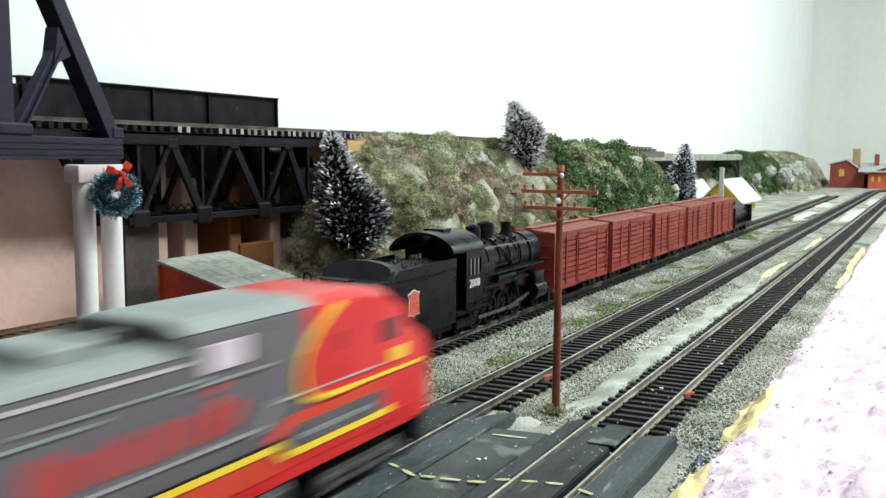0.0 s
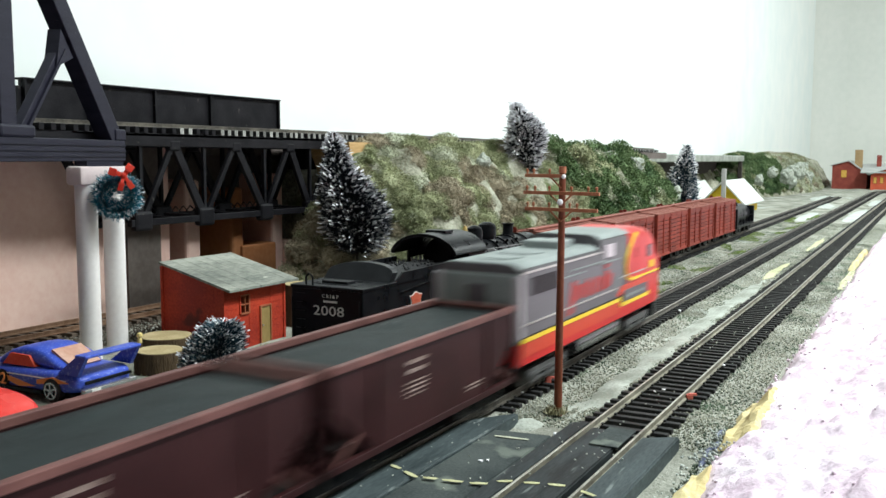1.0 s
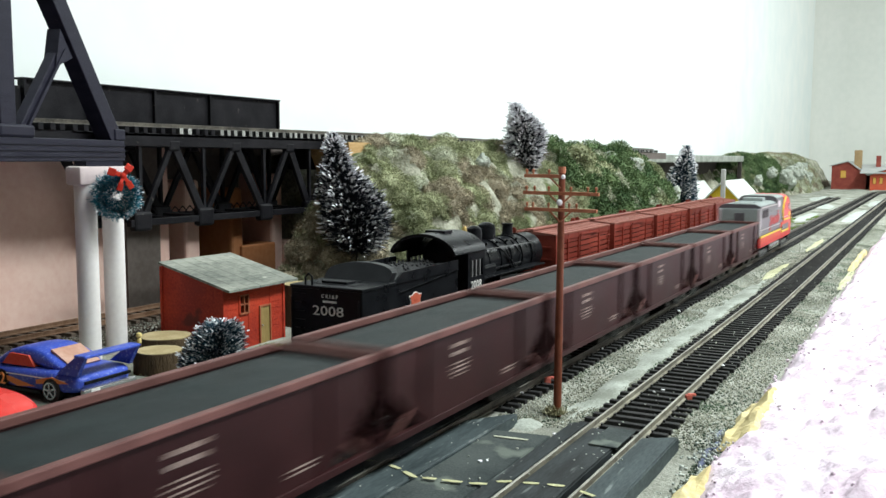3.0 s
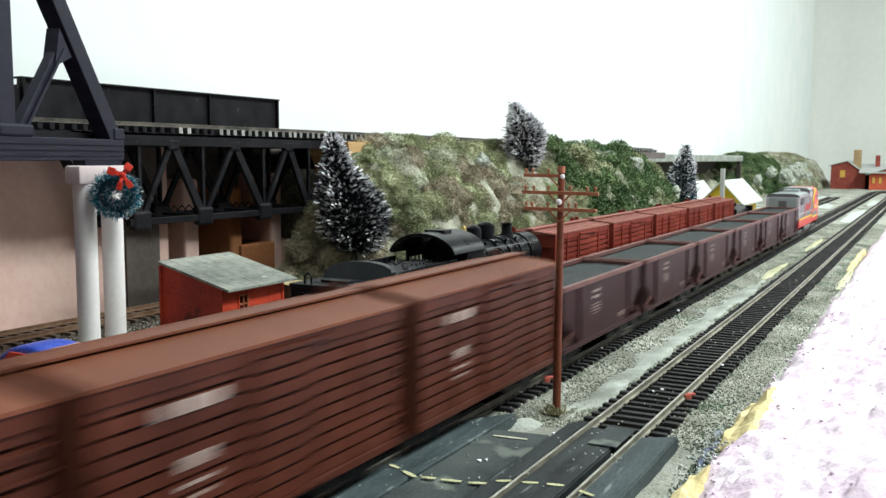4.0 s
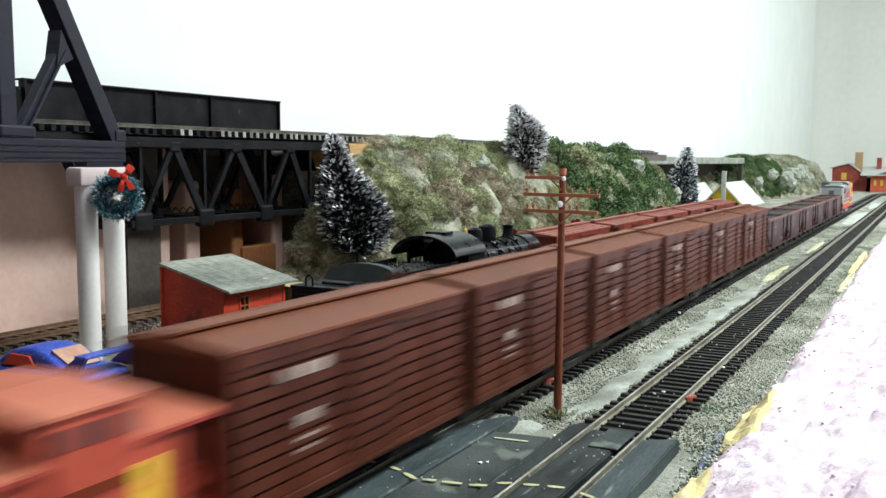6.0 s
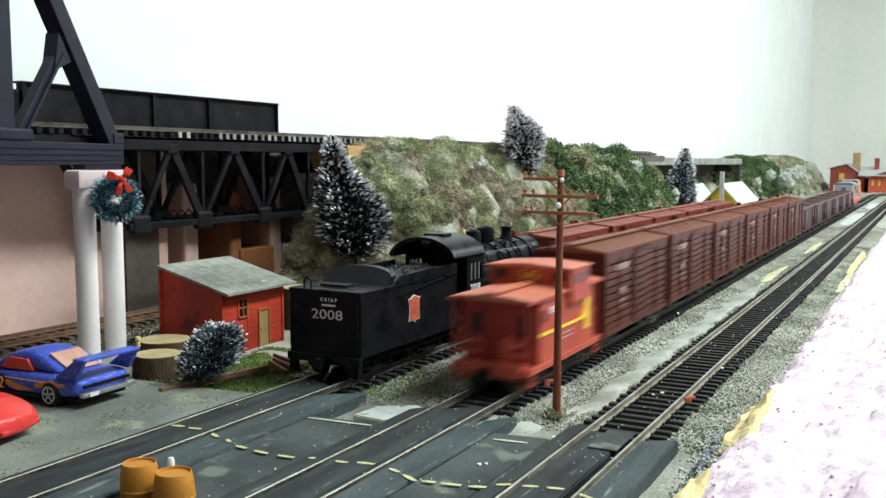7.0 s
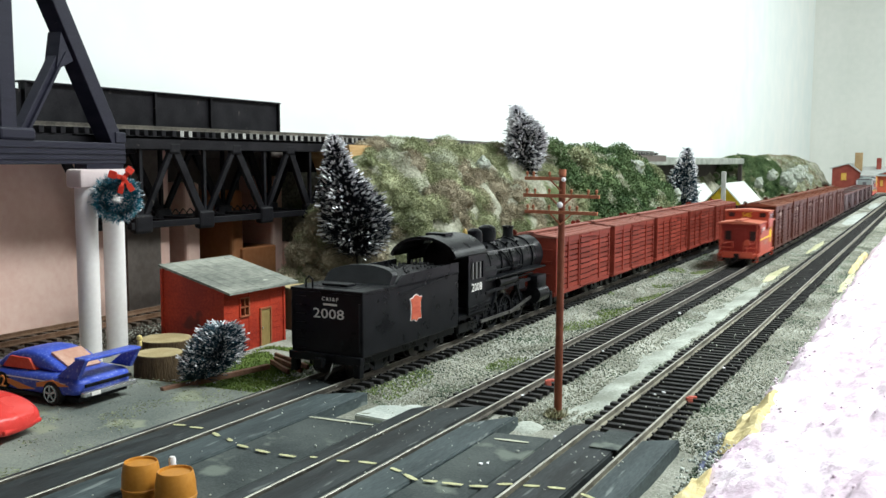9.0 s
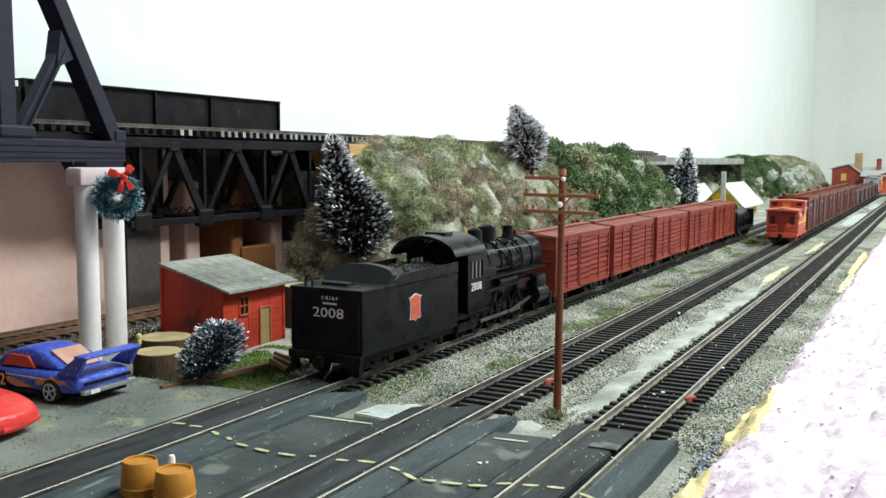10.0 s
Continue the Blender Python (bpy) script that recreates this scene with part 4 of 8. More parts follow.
def tender():
    root = thing("tender", "black steam locomotive tender with white numerals and orange shield", "tender", m=pose(TA, 0, 0))
    y0, y1, W, z0, zt = 0.2880, 0.3680, 0.0172, 0.0095, 0.0353
    part("tank_body", boxes((-W, W, y0, y1, z0, zt), bev=0.0006), M_BLACK, root)
    part("deck_rim", boxes((-W - 0.0003, W + 0.0003, y0 - 0.0003, 0.3130, zt - 0.0010, zt + 0.0004), bev=0.0003), M_BLACK, root)
    for s in (-1, 1):
        bm = BM()
        prism(bm, [(0.3105, zt - 0.001), (0.3130, zt + 0.0006), (0.3185, zt + 0.0038), (y1, zt + 0.0042), (y1, zt - 0.001)], "x", s * W, s * (W - 0.0009))
        part("bunker_side", bm, M_BLACK, root)
        bm = BM()
        tube(bm, (s * (W + 0.0006), 0.3160, zt - 0.0042), (s * (W + 0.0006), y1 - 0.001, zt + 0.0000), 0.0002, 6)
        part("handrail", bm, M_BLACK, root)
        part("frame_rail", boxes((s * 0.0150, s * 0.0125, y0, y1, 0.0062, z0 + 0.0004), bev=0.0003), M_BLACK, root)
    bm = BM()                                # arched coal bulkhead
    arc = [(-W + 0.001, zt)] + [(W * 0.93 * math.sin(a), zt + 0.0036 + 0.0038 * math.cos(a)) for a in np.linspace(-1.5, 1.5, 13)] + [(W - 0.001, zt)]
    prism(bm, arc, "y", 0.3085, 0.3125)
    for v in bm.verts:
        v.co.y += (v.co.z - zt) * 0.9
    part("coal_bulkhead", bm, M_BLACK, root)
    n = 12
    vs, fs = [], []
    for j in range(n + 1):
        for i in range(n + 1):
            u, v = i / n * 2 - 1, j / n
            vs.append((u * (W - 0.0012), 0.3155 + v * 0.0505, zt + 0.0004 + 0.0030 * (1 - u * u) * (0.5 + 0.5 * math.sin(v * 2.6)) + 0.0011 * noise.noise((u * 6, v * 12, 3))))
    fs = [(j * (n + 1) + i, j * (n + 1) + i + 1, (j + 1) * (n + 1) + i + 1, (j + 1) * (n + 1) + i) for j in range(n) for i in range(n)]
    tagged(raw("coal_load", vs, fs, M_TENDCOAL, root), "heaped black coal")
    for i in range(60):
        bm = BM()
        bmesh.ops.create_icosphere(bm, subdivisions=1, radius=random.uniform(0.0005, 0.0010))
        for v in bm.verts:
            v.co *= random.uniform(0.7, 1.2)
        u, w = random.uniform(-0.8, 0.8), random.uniform(0.3, 1)
        bmesh.ops.translate(bm, verts=bm.verts, vec=(u * W, 0.3155 + w * 0.0505, zt + 0.0004 + 0.0030 * (1 - u * u) * (0.5 + 0.5 * math.sin(w * 2.6)) + 0.0004))
        part("coal_lump", bm, M_TENDCOAL, root)
    part("water_hatch", boxes((-0.0075, 0.0050, 0.2955, 0.3015, zt, zt + 0.0016), bev=0.0003), M_BLACK, root)
    part("deck_plate", boxes((-0.0110, 0.0100, 0.2935, 0.3035, zt, zt + 0.0006), bev=0.0002), M_BLACK, root)
    bm = BM()
    pts = [(-0.0105, y0 + 0.001, zt), (-0.0105, y0 + 0.001, zt + 0.0036), (-0.0088, y0 + 0.001, zt + 0.0050), (-0.0072, y0 + 0.001, zt + 0.0036), (-0.0072, y0 + 0.001, zt)]
    for p, q in zip(pts, pts[1:]):
        tube(bm, p, q, 0.0004, 6)
    part("ladder_grab", bm, M_BLACK, root)
    bm = BM()
    for x in (-0.0145, -0.0095):
        beam(bm, (x, y0 - 0.0006, 0.0085), (x, y0 - 0.0006, zt), 0.0005, 0.0005)
    for k in range(7):
        z = 0.0112 + k * 0.0035
        beam(bm, (-0.0145, y0 - 0.0007, z), (-0.0095, y0 - 0.0007, z), 0.0005, 0.0005)
    part("rear_ladder", bm, M_BLACK, root)
    part("rear_beam", boxes((-W - 0.0002, W + 0.0002, y0 - 0.0018, y0 + 0.001, 0.0068, 0.0100), bev=0.0003), M_BLACK, root)
    for s in (-1, 1):
        part("rear_step", boxes((s * (W - 0.0005), s * (W - 0.0035), y0 - 0.0015, y0 + 0.0015, 0.0018, 0.0072), bev=0.0003), M_BLACK, root)
        bm = BM()
        tube(bm, (s * 0.0162, y0 - 0.0008, 0.012), (s * 0.0162, y0 - 0.0008, 0.031), 0.0003, 6)
        part("grab_iron", bm, M_BLACK, root)
    letters("2008", 0.0056, pose(0.0012, y0 - 0.00005, 0.0258) @ END @ Matrix.Diagonal((1.36, 1, 1, 1)), M_WHITE, root, "rear_number", label="white painted numerals")
    letters("C R I & P", 0.0021, pose(0.0020, y0 - 0.00005, 0.0318) @ END, M_WHITE, root, "small_lettering")
    part("small_lettering", boxes((-0.0013, 0.0053, y0 - 0.0002, y0 + 0.0002, 0.0293, 0.0301)), M_WHITE, root)
    half = [(0.0, -0.0056), (0.0016, -0.0047), (0.0042, -0.0047), (0.0037, -0.0020), (0.0037, 0.0020), (0.0046, 0.0042), (0.0026, 0.0043), (0.0013, 0.0051), (0.0, 0.0054)]
    out = half + [(-u, v) for u, v in half[-2:0:-1]]
    bm = BM()
    prism(bm, [(0.3286 + u * 1.12, 0.0240 + v * 1.08) for u, v in out], "x", W, W + 0.0002)
    sh = part("shield_emblem", bm, M_WHITE, root, "orange shield emblem with pale border")
    bm = BM()
    prism(bm, [(0.3286 + u, 0.0240 + v) for u, v in out], "x", W, W + 0.0004)
    part("shield_field", bm, M_DECAL, sh)
    for z, w in ((0.0262, 0.003), (0.0241, 0.0052), (0.0222, 0.0045)):
        part("shield_bar", boxes((W, W + 0.0005, 0.3286 - w / 2, 0.3286 + w / 2, z - 0.0004, z + 0.0004)), mat("dark_decal", (0.42, 0.07, 0.04), (0.48, 0.09, 0.05), 0.5), sh)
    for y in (0.3060, 0.3490):
        add_truck(root, y)
    shared("coupler", COUPLER, root, pose(0, y0 - 0.001, -0.001, 0, 0, 180))
    bm = BM()
    pts = [(0.004, y0 - 0.001, 0.007), (0.0048, y0 - 0.004, 0.004), (0.0035, y0 - 0.006, 0.001)]
    for p, q in zip(pts, pts[1:]):
        tube(bm, p, q, 0.0004, 6)
    part("air_hose", bm, M_WHEEL, root)
    return root


def spoked_wheel(bm, x, y, r, n=12):
    for k in range(24):
        a, b = 2 * math.pi * k / 24, 2 * math.pi * (k + 1) / 24
        beam(bm, (x, y + r * 0.9 * math.cos(a), r + r * 0.9 * math.sin(a)), (x, y + r * 0.9 * math.cos(b), r + r * 0.9 * math.sin(b)), 0.0022, r * 0.2, up=(0, math.cos((a + b) / 2), math.sin((a + b) / 2)))
    for k in range(n):
        a = 2 * math.pi * k / n
        beam(bm, (x, y, r), (x, y + r * 0.85 * math.cos(a), r + r * 0.85 * math.sin(a)), 0.0010, 0.0006, up=(1, 0, 0))
    tube(bm, (x - 0.0012, y, r), (x + 0.0012, y, r), r * 0.25, 12)


def steam_loco():
    root = thing("steam_locomotive", "black steam locomotive with arched cab roof and boiler piping", "locomotive", m=pose(TA, 0, 0))
    c0, c1, W = 0.3715, 0.3965, 0.0170
    ax, r = 0.0325, 0.0112
    for s in (-1, 1):
        bm = BM()                            # cab side with a window opening
        for b in ((s * W, s * (W - 0.0010), c0 + 0.007, c1, 0.0130, 0.0298), (s * W, s * (W - 0.0010), c0 + 0.007, c0 + 0.0090, 0.0298, 0.0425), (s * W, s * (W - 0.0010), c1 - 0.0022, c1, 0.0298, 0.0425), (s * W, s * (W - 0.0010), c0 + 0.0090, c1 - 0.0022, 0.0378, 0.0425)):
            box(bm, *b)
        cabs = part("cab_side", bm, M_BLACK, root)
        for k in range(3):
            y = c0 + 0.0115 + k * 0.0040
            part("window_post", boxes((s * (W + 0.0002), s * (W - 0.0008), y - 0.0005, y + 0.0005, 0.0298, 0.0378)), mat("window_trim_grey", (0.12, 0.12, 0.12), (0.2, 0.2, 0.2), 0.5), cabs)
        letters("2008", 0.0056, pose(s * (W + 0.0001), c0 + 0.0155, 0.0256) @ (SIDE if s > 0 else SIDE @ pose(0, 0, 0, 0, 180, 0)), M_WHITE, cabs, "cab_number", label="white painted numerals")
        bm = BM()
        for k in range(3):
            tube(bm, (s * (W + 0.0005), c0 + 0.006, 0.0135 + k * 0.0016), (s * (W + 0.0005), c1 + 0.004, 0.0140 + k * 0.0019), 0.0003, 6)
        part("side_pipe", bm, M_BLACK, root)
    bm = BM()
    prof = [(-W - 0.0004, 0.0420), (W + 0.0004, 0.0420)]
    up = [((W + 0.0012) * math.sin(a), 0.0395 + 0.0115 * math.cos(a)) for a in np.linspace(1.36, -1.36, 17)]
    dn = [((W - 0.0002) * math.sin(a), 0.0388 + 0.0108 * math.cos(a)) for a in np.linspace(-1.36, 1.36, 17)]
    prism(bm, up + dn, "y", c0 - 0.0070, c1 + 0.0005)
    part("cab_roof", bm, M_BLACK, root, smooth=True)
    part("roof_hatch", boxes((-0.0055, 0.0055, c0 + 0.0050, c0 + 0.0130, 0.0500, 0.0518), bev=0.0004), M_BLACK, root)
    bm = BM()
    prism(bm, [(-W + 0.001, 0.0130), (W - 0.001, 0.0130), (W - 0.001, 0.0420)] + [((W - 0.001) * math.sin(a), 0.0392 + 0.0100 * math.cos(a)) for a in np.linspace(1.3, -1.3, 11)] + [(-W + 0.001, 0.0420)], "y", c1 - 0.0012, c1)
    part("cab_front", bm, M_BLACK, root)
    part("cab_floor", boxes((-W + 0.001, W - 0.001, c0 - 0.001, c1, 0.0115, 0.0135)), M_BLACK, root)
    bm = BM()
    tube(bm, (0, c1 - 0.001, ax), (0, 0.4700, ax), r, 36, r * 0.97)
    part("boiler", bm, M_BLACK, root, "gloss-black boiler", True)
    bm = BM()
    tube(bm, (0, 0.4700, ax), (0, 0.4850, ax), r * 0.99, 36)
    tube(bm, (0, 0.4850, ax), (0, 0.4865, ax), r * 0.85, 36, r * 0.6)
    part("smokebox", bm, M_BLACK, root, smooth=True)
    for y in (0.4010, 0.4150, 0.4290, 0.4420, 0.4560, 0.4700):
        bm = BM()
        tube(bm, (0, y - 0.0005, ax), (0, y + 0.0005, ax), r + 0.0004, 36)
        part("boiler_band", bm, M_BLACK, root, smooth=True)
    part("firebox", boxes((-0.0125, 0.0125, c1, 0.4210, 0.0130, 0.0330), bev=0.0020), M_BLACK, root)
    for y, rr, z in ((0.4330, 0.0050, 0.0525), (0.4185, 0.0042, 0.0515)):
        bm = BM()
        lathe(bm, [(rr * 1.35, ax + r - 0.0022), (rr, ax + r - 0.0002), (rr, z - 0.0032), (rr * 0.86, z - 0.0014), (rr * 0.5, z - 0.0003), (0.0004, z)], 20, (0, y, 0))
        part("boiler_dome", bm, M_BLACK, root, smooth=True)
    bm = BM()
    lathe(bm, [(0.0042, ax + r - 0.001), (0.0030, ax + r + 0.0012), (0.0028, 0.0490), (0.0034, 0.0496), (0.0034, 0.0502), (0.0020, 0.0502), (0.0018, 0.0480)], 18, (0, 0.4600, 0))
    part("smokestack", bm, M_BLACK, root, smooth=True)
    bm = BM()
    tube(bm, (0, 0.4075, ax + r - 0.001), (0, 0.4075, 0.0520), 0.0006, 8)
    lathe(bm, [(0.0020, 0.0475), (0.0016, 0.0490), (0.0010, 0.0512), (0.0003, 0.0520)], 12, (0, 0.4075, 0))
    part("bell", bm, mat("dull_brass", (0.35, 0.24, 0.08), (0.5, 0.36, 0.14), 0.35, 0.8), root, "small brass bell", True)
    for s in (-1, 1):
        part("running_board", boxes((s * 0.0165, s * 0.0095, c1, 0.4760, 0.0268, 0.0276), bev=0.0002), M_BLACK, root)
        bm = BM()
        pts = [(s * 0.0112, c1, 0.0405), (s * 0.0116, 0.4300, 0.0400), (s * 0.0116, 0.4720, 0.0395)]
        for p, q in zip(pts, pts[1:]):
            tube(bm, p, q, 0.0003, 6)
        for y in (0.405, 0.422, 0.440, 0.458, 0.470):
            tube(bm, (s * 0.0085, y, 0.0398), (s * 0.0117, y, 0.0398), 0.0003, 6)
        part("handrail", bm, mat("grey_wire", (0.1, 0.1, 0.1), (0.18, 0.18, 0.18), 0.35, 0.6), root)
        bm = BM()
        for z, y0, y1 in ((0.0300, 0.400, 0.452), (0.0252, 0.400, 0.470), (0.0236, 0.410, 0.468)):
            tube(bm, (s * 0.0120, y0, z), (s * 0.0120, y1, z), 0.0005, 8)
        tube(bm, (s * 0.0105, 0.436, 0.038), (s * 0.0135, 0.440, 0.028), 0.0004, 6)
        tube(bm, (s * 0.0060, 0.427, 0.0432), (s * 0.0114, 0.431, 0.0372), 0.0005, 8)
        tube(bm, (s * 0.0114, 0.431, 0.0372), (s * 0.0122, 0.444, 0.0290), 0.0005, 8)
        tube(bm, (s * 0.0070, 0.449, 0.0420), (s * 0.0116, 0.452, 0.0350), 0.0004, 8)
        tube(bm, (s * 0.0116, 0.452, 0.0350), (s * 0.0120, 0.449, 0.0280), 0.0004, 8)
        part("boiler_pipe", bm, M_BLACK, root)
        bm = BM()
        beam(bm, (s * 0.0135, 0.4035, 0.0205), (s * 0.0135, 0.4600, 0.0212), 0.0012, 0.0016)
        beam(bm, (s * 0.0132, 0.4180, 0.0205), (s * 0.0130, 0.4120, 0.0120), 0.0009, 0.0012, up=(1, 0, 0))
        beam(bm, (s * 0.0132, 0.4420, 0.0205), (s * 0.0132, 0.4480, 0.0110), 0.0009, 0.0012, up=(1, 0, 0))
        box(bm, s * 0.0110, s * 0.0140, 0.4440, 0.4530, 0.0170, 0.0225, 0.0005)
        part("valve_gear", bm, M_BLACK, root)
        bm = BM()
        for k in range(5):
            y = 0.404 + k * 0.0125
            tube(bm, (s * 0.0072, y, 0.0415), (s * 0.0086, y, 0.0430), 0.0007, 8)
        part("boiler_fitting", bm, M_BLACK, root)
        bm = BM()
        tube(bm, (s * 0.0130, 0.4180, 0.0240), (s * 0.0130, 0.4400, 0.0240), 0.0026, 14)
        part("air_tank", bm, M_BLACK, root, smooth=True)
        bm = BM()
        tube(bm, (s * 0.0145, 0.4620, 0.0120), (s * 0.0145, 0.4760, 0.0120), 0.0048, 20)
        box(bm, s * 0.0108, s * 0.0172, 0.4625, 0.4755, 0.0150, 0.0228, 0.0006)
        part("cylinder", bm, M_BLACK, root, smooth=True)
        rr = 0.0080
        for y in (0.4020, 0.4185, 0.4350, 0.4510):
            bm = BM()
            spoked_wheel(bm, s * GAUGE / 2 + s * 0.0006, y, rr)
            part("driving_wheel", bm, M_BLACK, root)
        bm = BM()
        beam(bm, (s * 0.0118, 0.4020, 0.0060), (s * 0.0118, 0.4510, 0.0060), 0.0008, 0.0015)
        beam(bm, (s * 0.0128, 0.4350, 0.0060), (s * 0.0135, 0.4640, 0.0112), 0.0008, 0.0014)
        part("side_rod", bm, mat("dull_dark_metal", (0.09, 0.088, 0.085), (0.17, 0.165, 0.16), 0.35, 0.6, s1=200, s2=900), root, "dull metal side rod")
        bm = BM()
        spoked_wheel(bm, s * GAUGE / 2, 0.4800, 0.0048, 8)
        spoked_wheel(bm, s * GAUGE / 2, 0.3850, 0.0054, 8)
        part("small_wheel", bm, M_BLACK, root)
        part("trailing_frame", boxes((s * 0.0130, s * 0.0115, 0.3760, 0.3960, 0.0040, 0.0085), bev=0.0005), M_BLACK, root)
        part("pilot_step", boxes((s * 0.0165, s * 0.0115, 0.4835, 0.4870, 0.0030, 0.0110), bev=0.0004), M_BLACK, root)
    part("main_frame", boxes((-0.0070, 0.0070, 0.3760, 0.4840, 0.0040, 0.0130)), M_BLACK, root)
    part("pilot_beam", boxes((-0.0160, 0.0160, 0.4850, 0.4875, 0.0075, 0.0115), bev=0.0003), M_BLACK, root)
    return root


tender()
steam_loco()
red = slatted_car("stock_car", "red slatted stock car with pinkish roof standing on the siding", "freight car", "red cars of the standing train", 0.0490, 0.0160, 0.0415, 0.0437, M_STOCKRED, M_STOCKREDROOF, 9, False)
RED0, RED_STEP = 0.4900, 0.1085
red.matrix_basis = pose(TA, RED0 + 0.0510, 0)
letters("C  NW", 0.0026, pose(-0.0040, -0.0495, 0.0372) @ END, M_WHITE, red, "end_lettering")
for w, z in ((0.0075, 0.0340),):
    part("end_lettering", boxes((-0.0040 - w / 2, -0.0040 + w / 2, -0.0496, -0.0490, z - 0.0006, z + 0.0006)), M_WHITE, red)
for i in range(1, 5):
    copy_thing(red, pose(TA, RED0 + 0.0510 + RED_STEP * i, 0))


def tank_car():
    root = thing("tank_car", "black utility car at the end of the standing train", "freight car", m=pose(TA, RED0 + RED_STEP * 5 + 0.060, 0))
    L, W = 0.052, 0.0160
    part("underframe", boxes((-W, W, -L, L, 0.0078, 0.0110), bev=0.0004), M_BLACK, root)
    bm = BM()
    tube(bm, (0, -L + 0.004, 0.0205), (0, L - 0.004, 0.0205), 0.0118, 28)
    part("tank", bm, M_BLACK, root, smooth=True)
    bm = BM()
    lathe(bm, [(0.0060, 0.028), (0.0060, 0.0345), (0.0050, 0.0358), (0.0010, 0.0364)], 18)
    part("dome", bm, M_BLACK, root, smooth=True)
    for s in (-1, 1):
        bm = BM()
        tube(bm, (s * 0.0150, -L + 0.003, 0.0200), (s * 0.0150, L - 0.003, 0.0200), 0.0003, 6)
        for y in np.linspace(-L + 0.003, L - 0.003, 6):
            tube(bm, (s * 0.0150, y, 0.0105), (s * 0.0150, y, 0.0200), 0.0003, 6)
        part("handrail", bm, M_BLACK, root)
        part("end_cabinet", boxes((-W, W, s * L, s * (L - 0.004), 0.011, 0.0300), bev=0.0006), M_BLACK, root)
        add_truck(root, s * 0.036)
    add_couplers(root, L)


tank_car()

# ---- lower wall under the elevated line, old siding along it ----
wl = part("wall_lower", boxes((-0.435, -0.415, Y0, 0.372, -0.01, 0.094)), M_PINK)
tagged(wl, "pinkish beige board wall under the elevated line", "wall", kind="structure")
# shadow across the pinkish wall, built as a dark panel
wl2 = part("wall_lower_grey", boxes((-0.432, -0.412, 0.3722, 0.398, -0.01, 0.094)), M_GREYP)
tagged(wl2, "shadow on the pinkish wall, built as a dark grey panel", "wall", kind="structure")
wl3 = part("wall_lower_far", boxes((-0.435, -0.415, 0.3982, 0.408, -0.01, 0.094)), M_PINK)
tagged(wl3, "narrow pinkish beige wall panel", "wall", kind="structure")
# the darkness behind the bridge is put into this wall's colour
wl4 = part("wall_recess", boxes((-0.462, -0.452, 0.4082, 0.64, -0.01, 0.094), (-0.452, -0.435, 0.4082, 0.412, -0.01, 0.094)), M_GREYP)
tagged(wl4, "recessed wall behind the bridge, dark brown for the shade there", "wall", kind="structure")
for y, w, z0, z1, m, lab in ((0.432, 0.013, 0.034, 0.072, M_PINK, "pinkish plaster bridge pier"), (0.474, 0.012, 0.034, 0.066, M_ORANGEB, "orange painted bridge pier"), (0.517, 0.012, 0.034, 0.075, M_PINK, "pinkish plaster bridge pier"),
                            (0.494, 0.036, -0.006, 0.026, M_ORANGEB, "orange painted board under the bridge"), (0.529, 0.014, -0.006, 0.026, M_PINK, "pinkish board under the bridge")):
    bm = BM()
    if z0 > 0:
        box(bm, -0.450, -0.418, y - w / 2, y + w / 2, -0.006, z1, 0.002)
    else:
        box(bm, -0.445, -0.416, y - w / 2, y + w / 2, z0, z1, 0.001)
    tagged(part("bridge_pier", bm, m), lab, "pier")

M_OLDTIE = mat("old_brown_tie", (0.06, 0.045, 0.035), (0.14, 0.105, 0.08), 0.8, s1=300, s2=2000, bump=0.3, rnd=0.3)
M_RUST = mat("rusty_rail", (0.13, 0.07, 0.04), (0.24, 0.15, 0.1), 0.6, 0.3, s1=200, s2=1500)
side = thing("railway_track", "old brown siding track along the pinkish wall", "track")
for s in (-1, 1):
    bm = BM()
    sweep(bm, [(p[0], p[1] + 0.0006) for p in rail_section(-0.392 + s * GAUGE / 2)], [-0.6, 0.1, 0.25, 0.42, 0.60], lambda y: 0.0)
    part("rail", bm, M_RUST, side)
OT = mesh_of("tie", boxes((-0.0150, 0.0150, -0.0015, 0.0015, -0.0040, -0.0019), bev=0.0002), M_OLDTIE)
for i in range(60):
    shared("tie", OT, side, pose(-0.392 + random.uniform(-0.001, 0.001), 0.16 + i * 0.0072, 0, 0, 0, random.uniform(-3, 3)))

# ---- elevated line: black deck truss bridge, plate girder, ties and rails ----


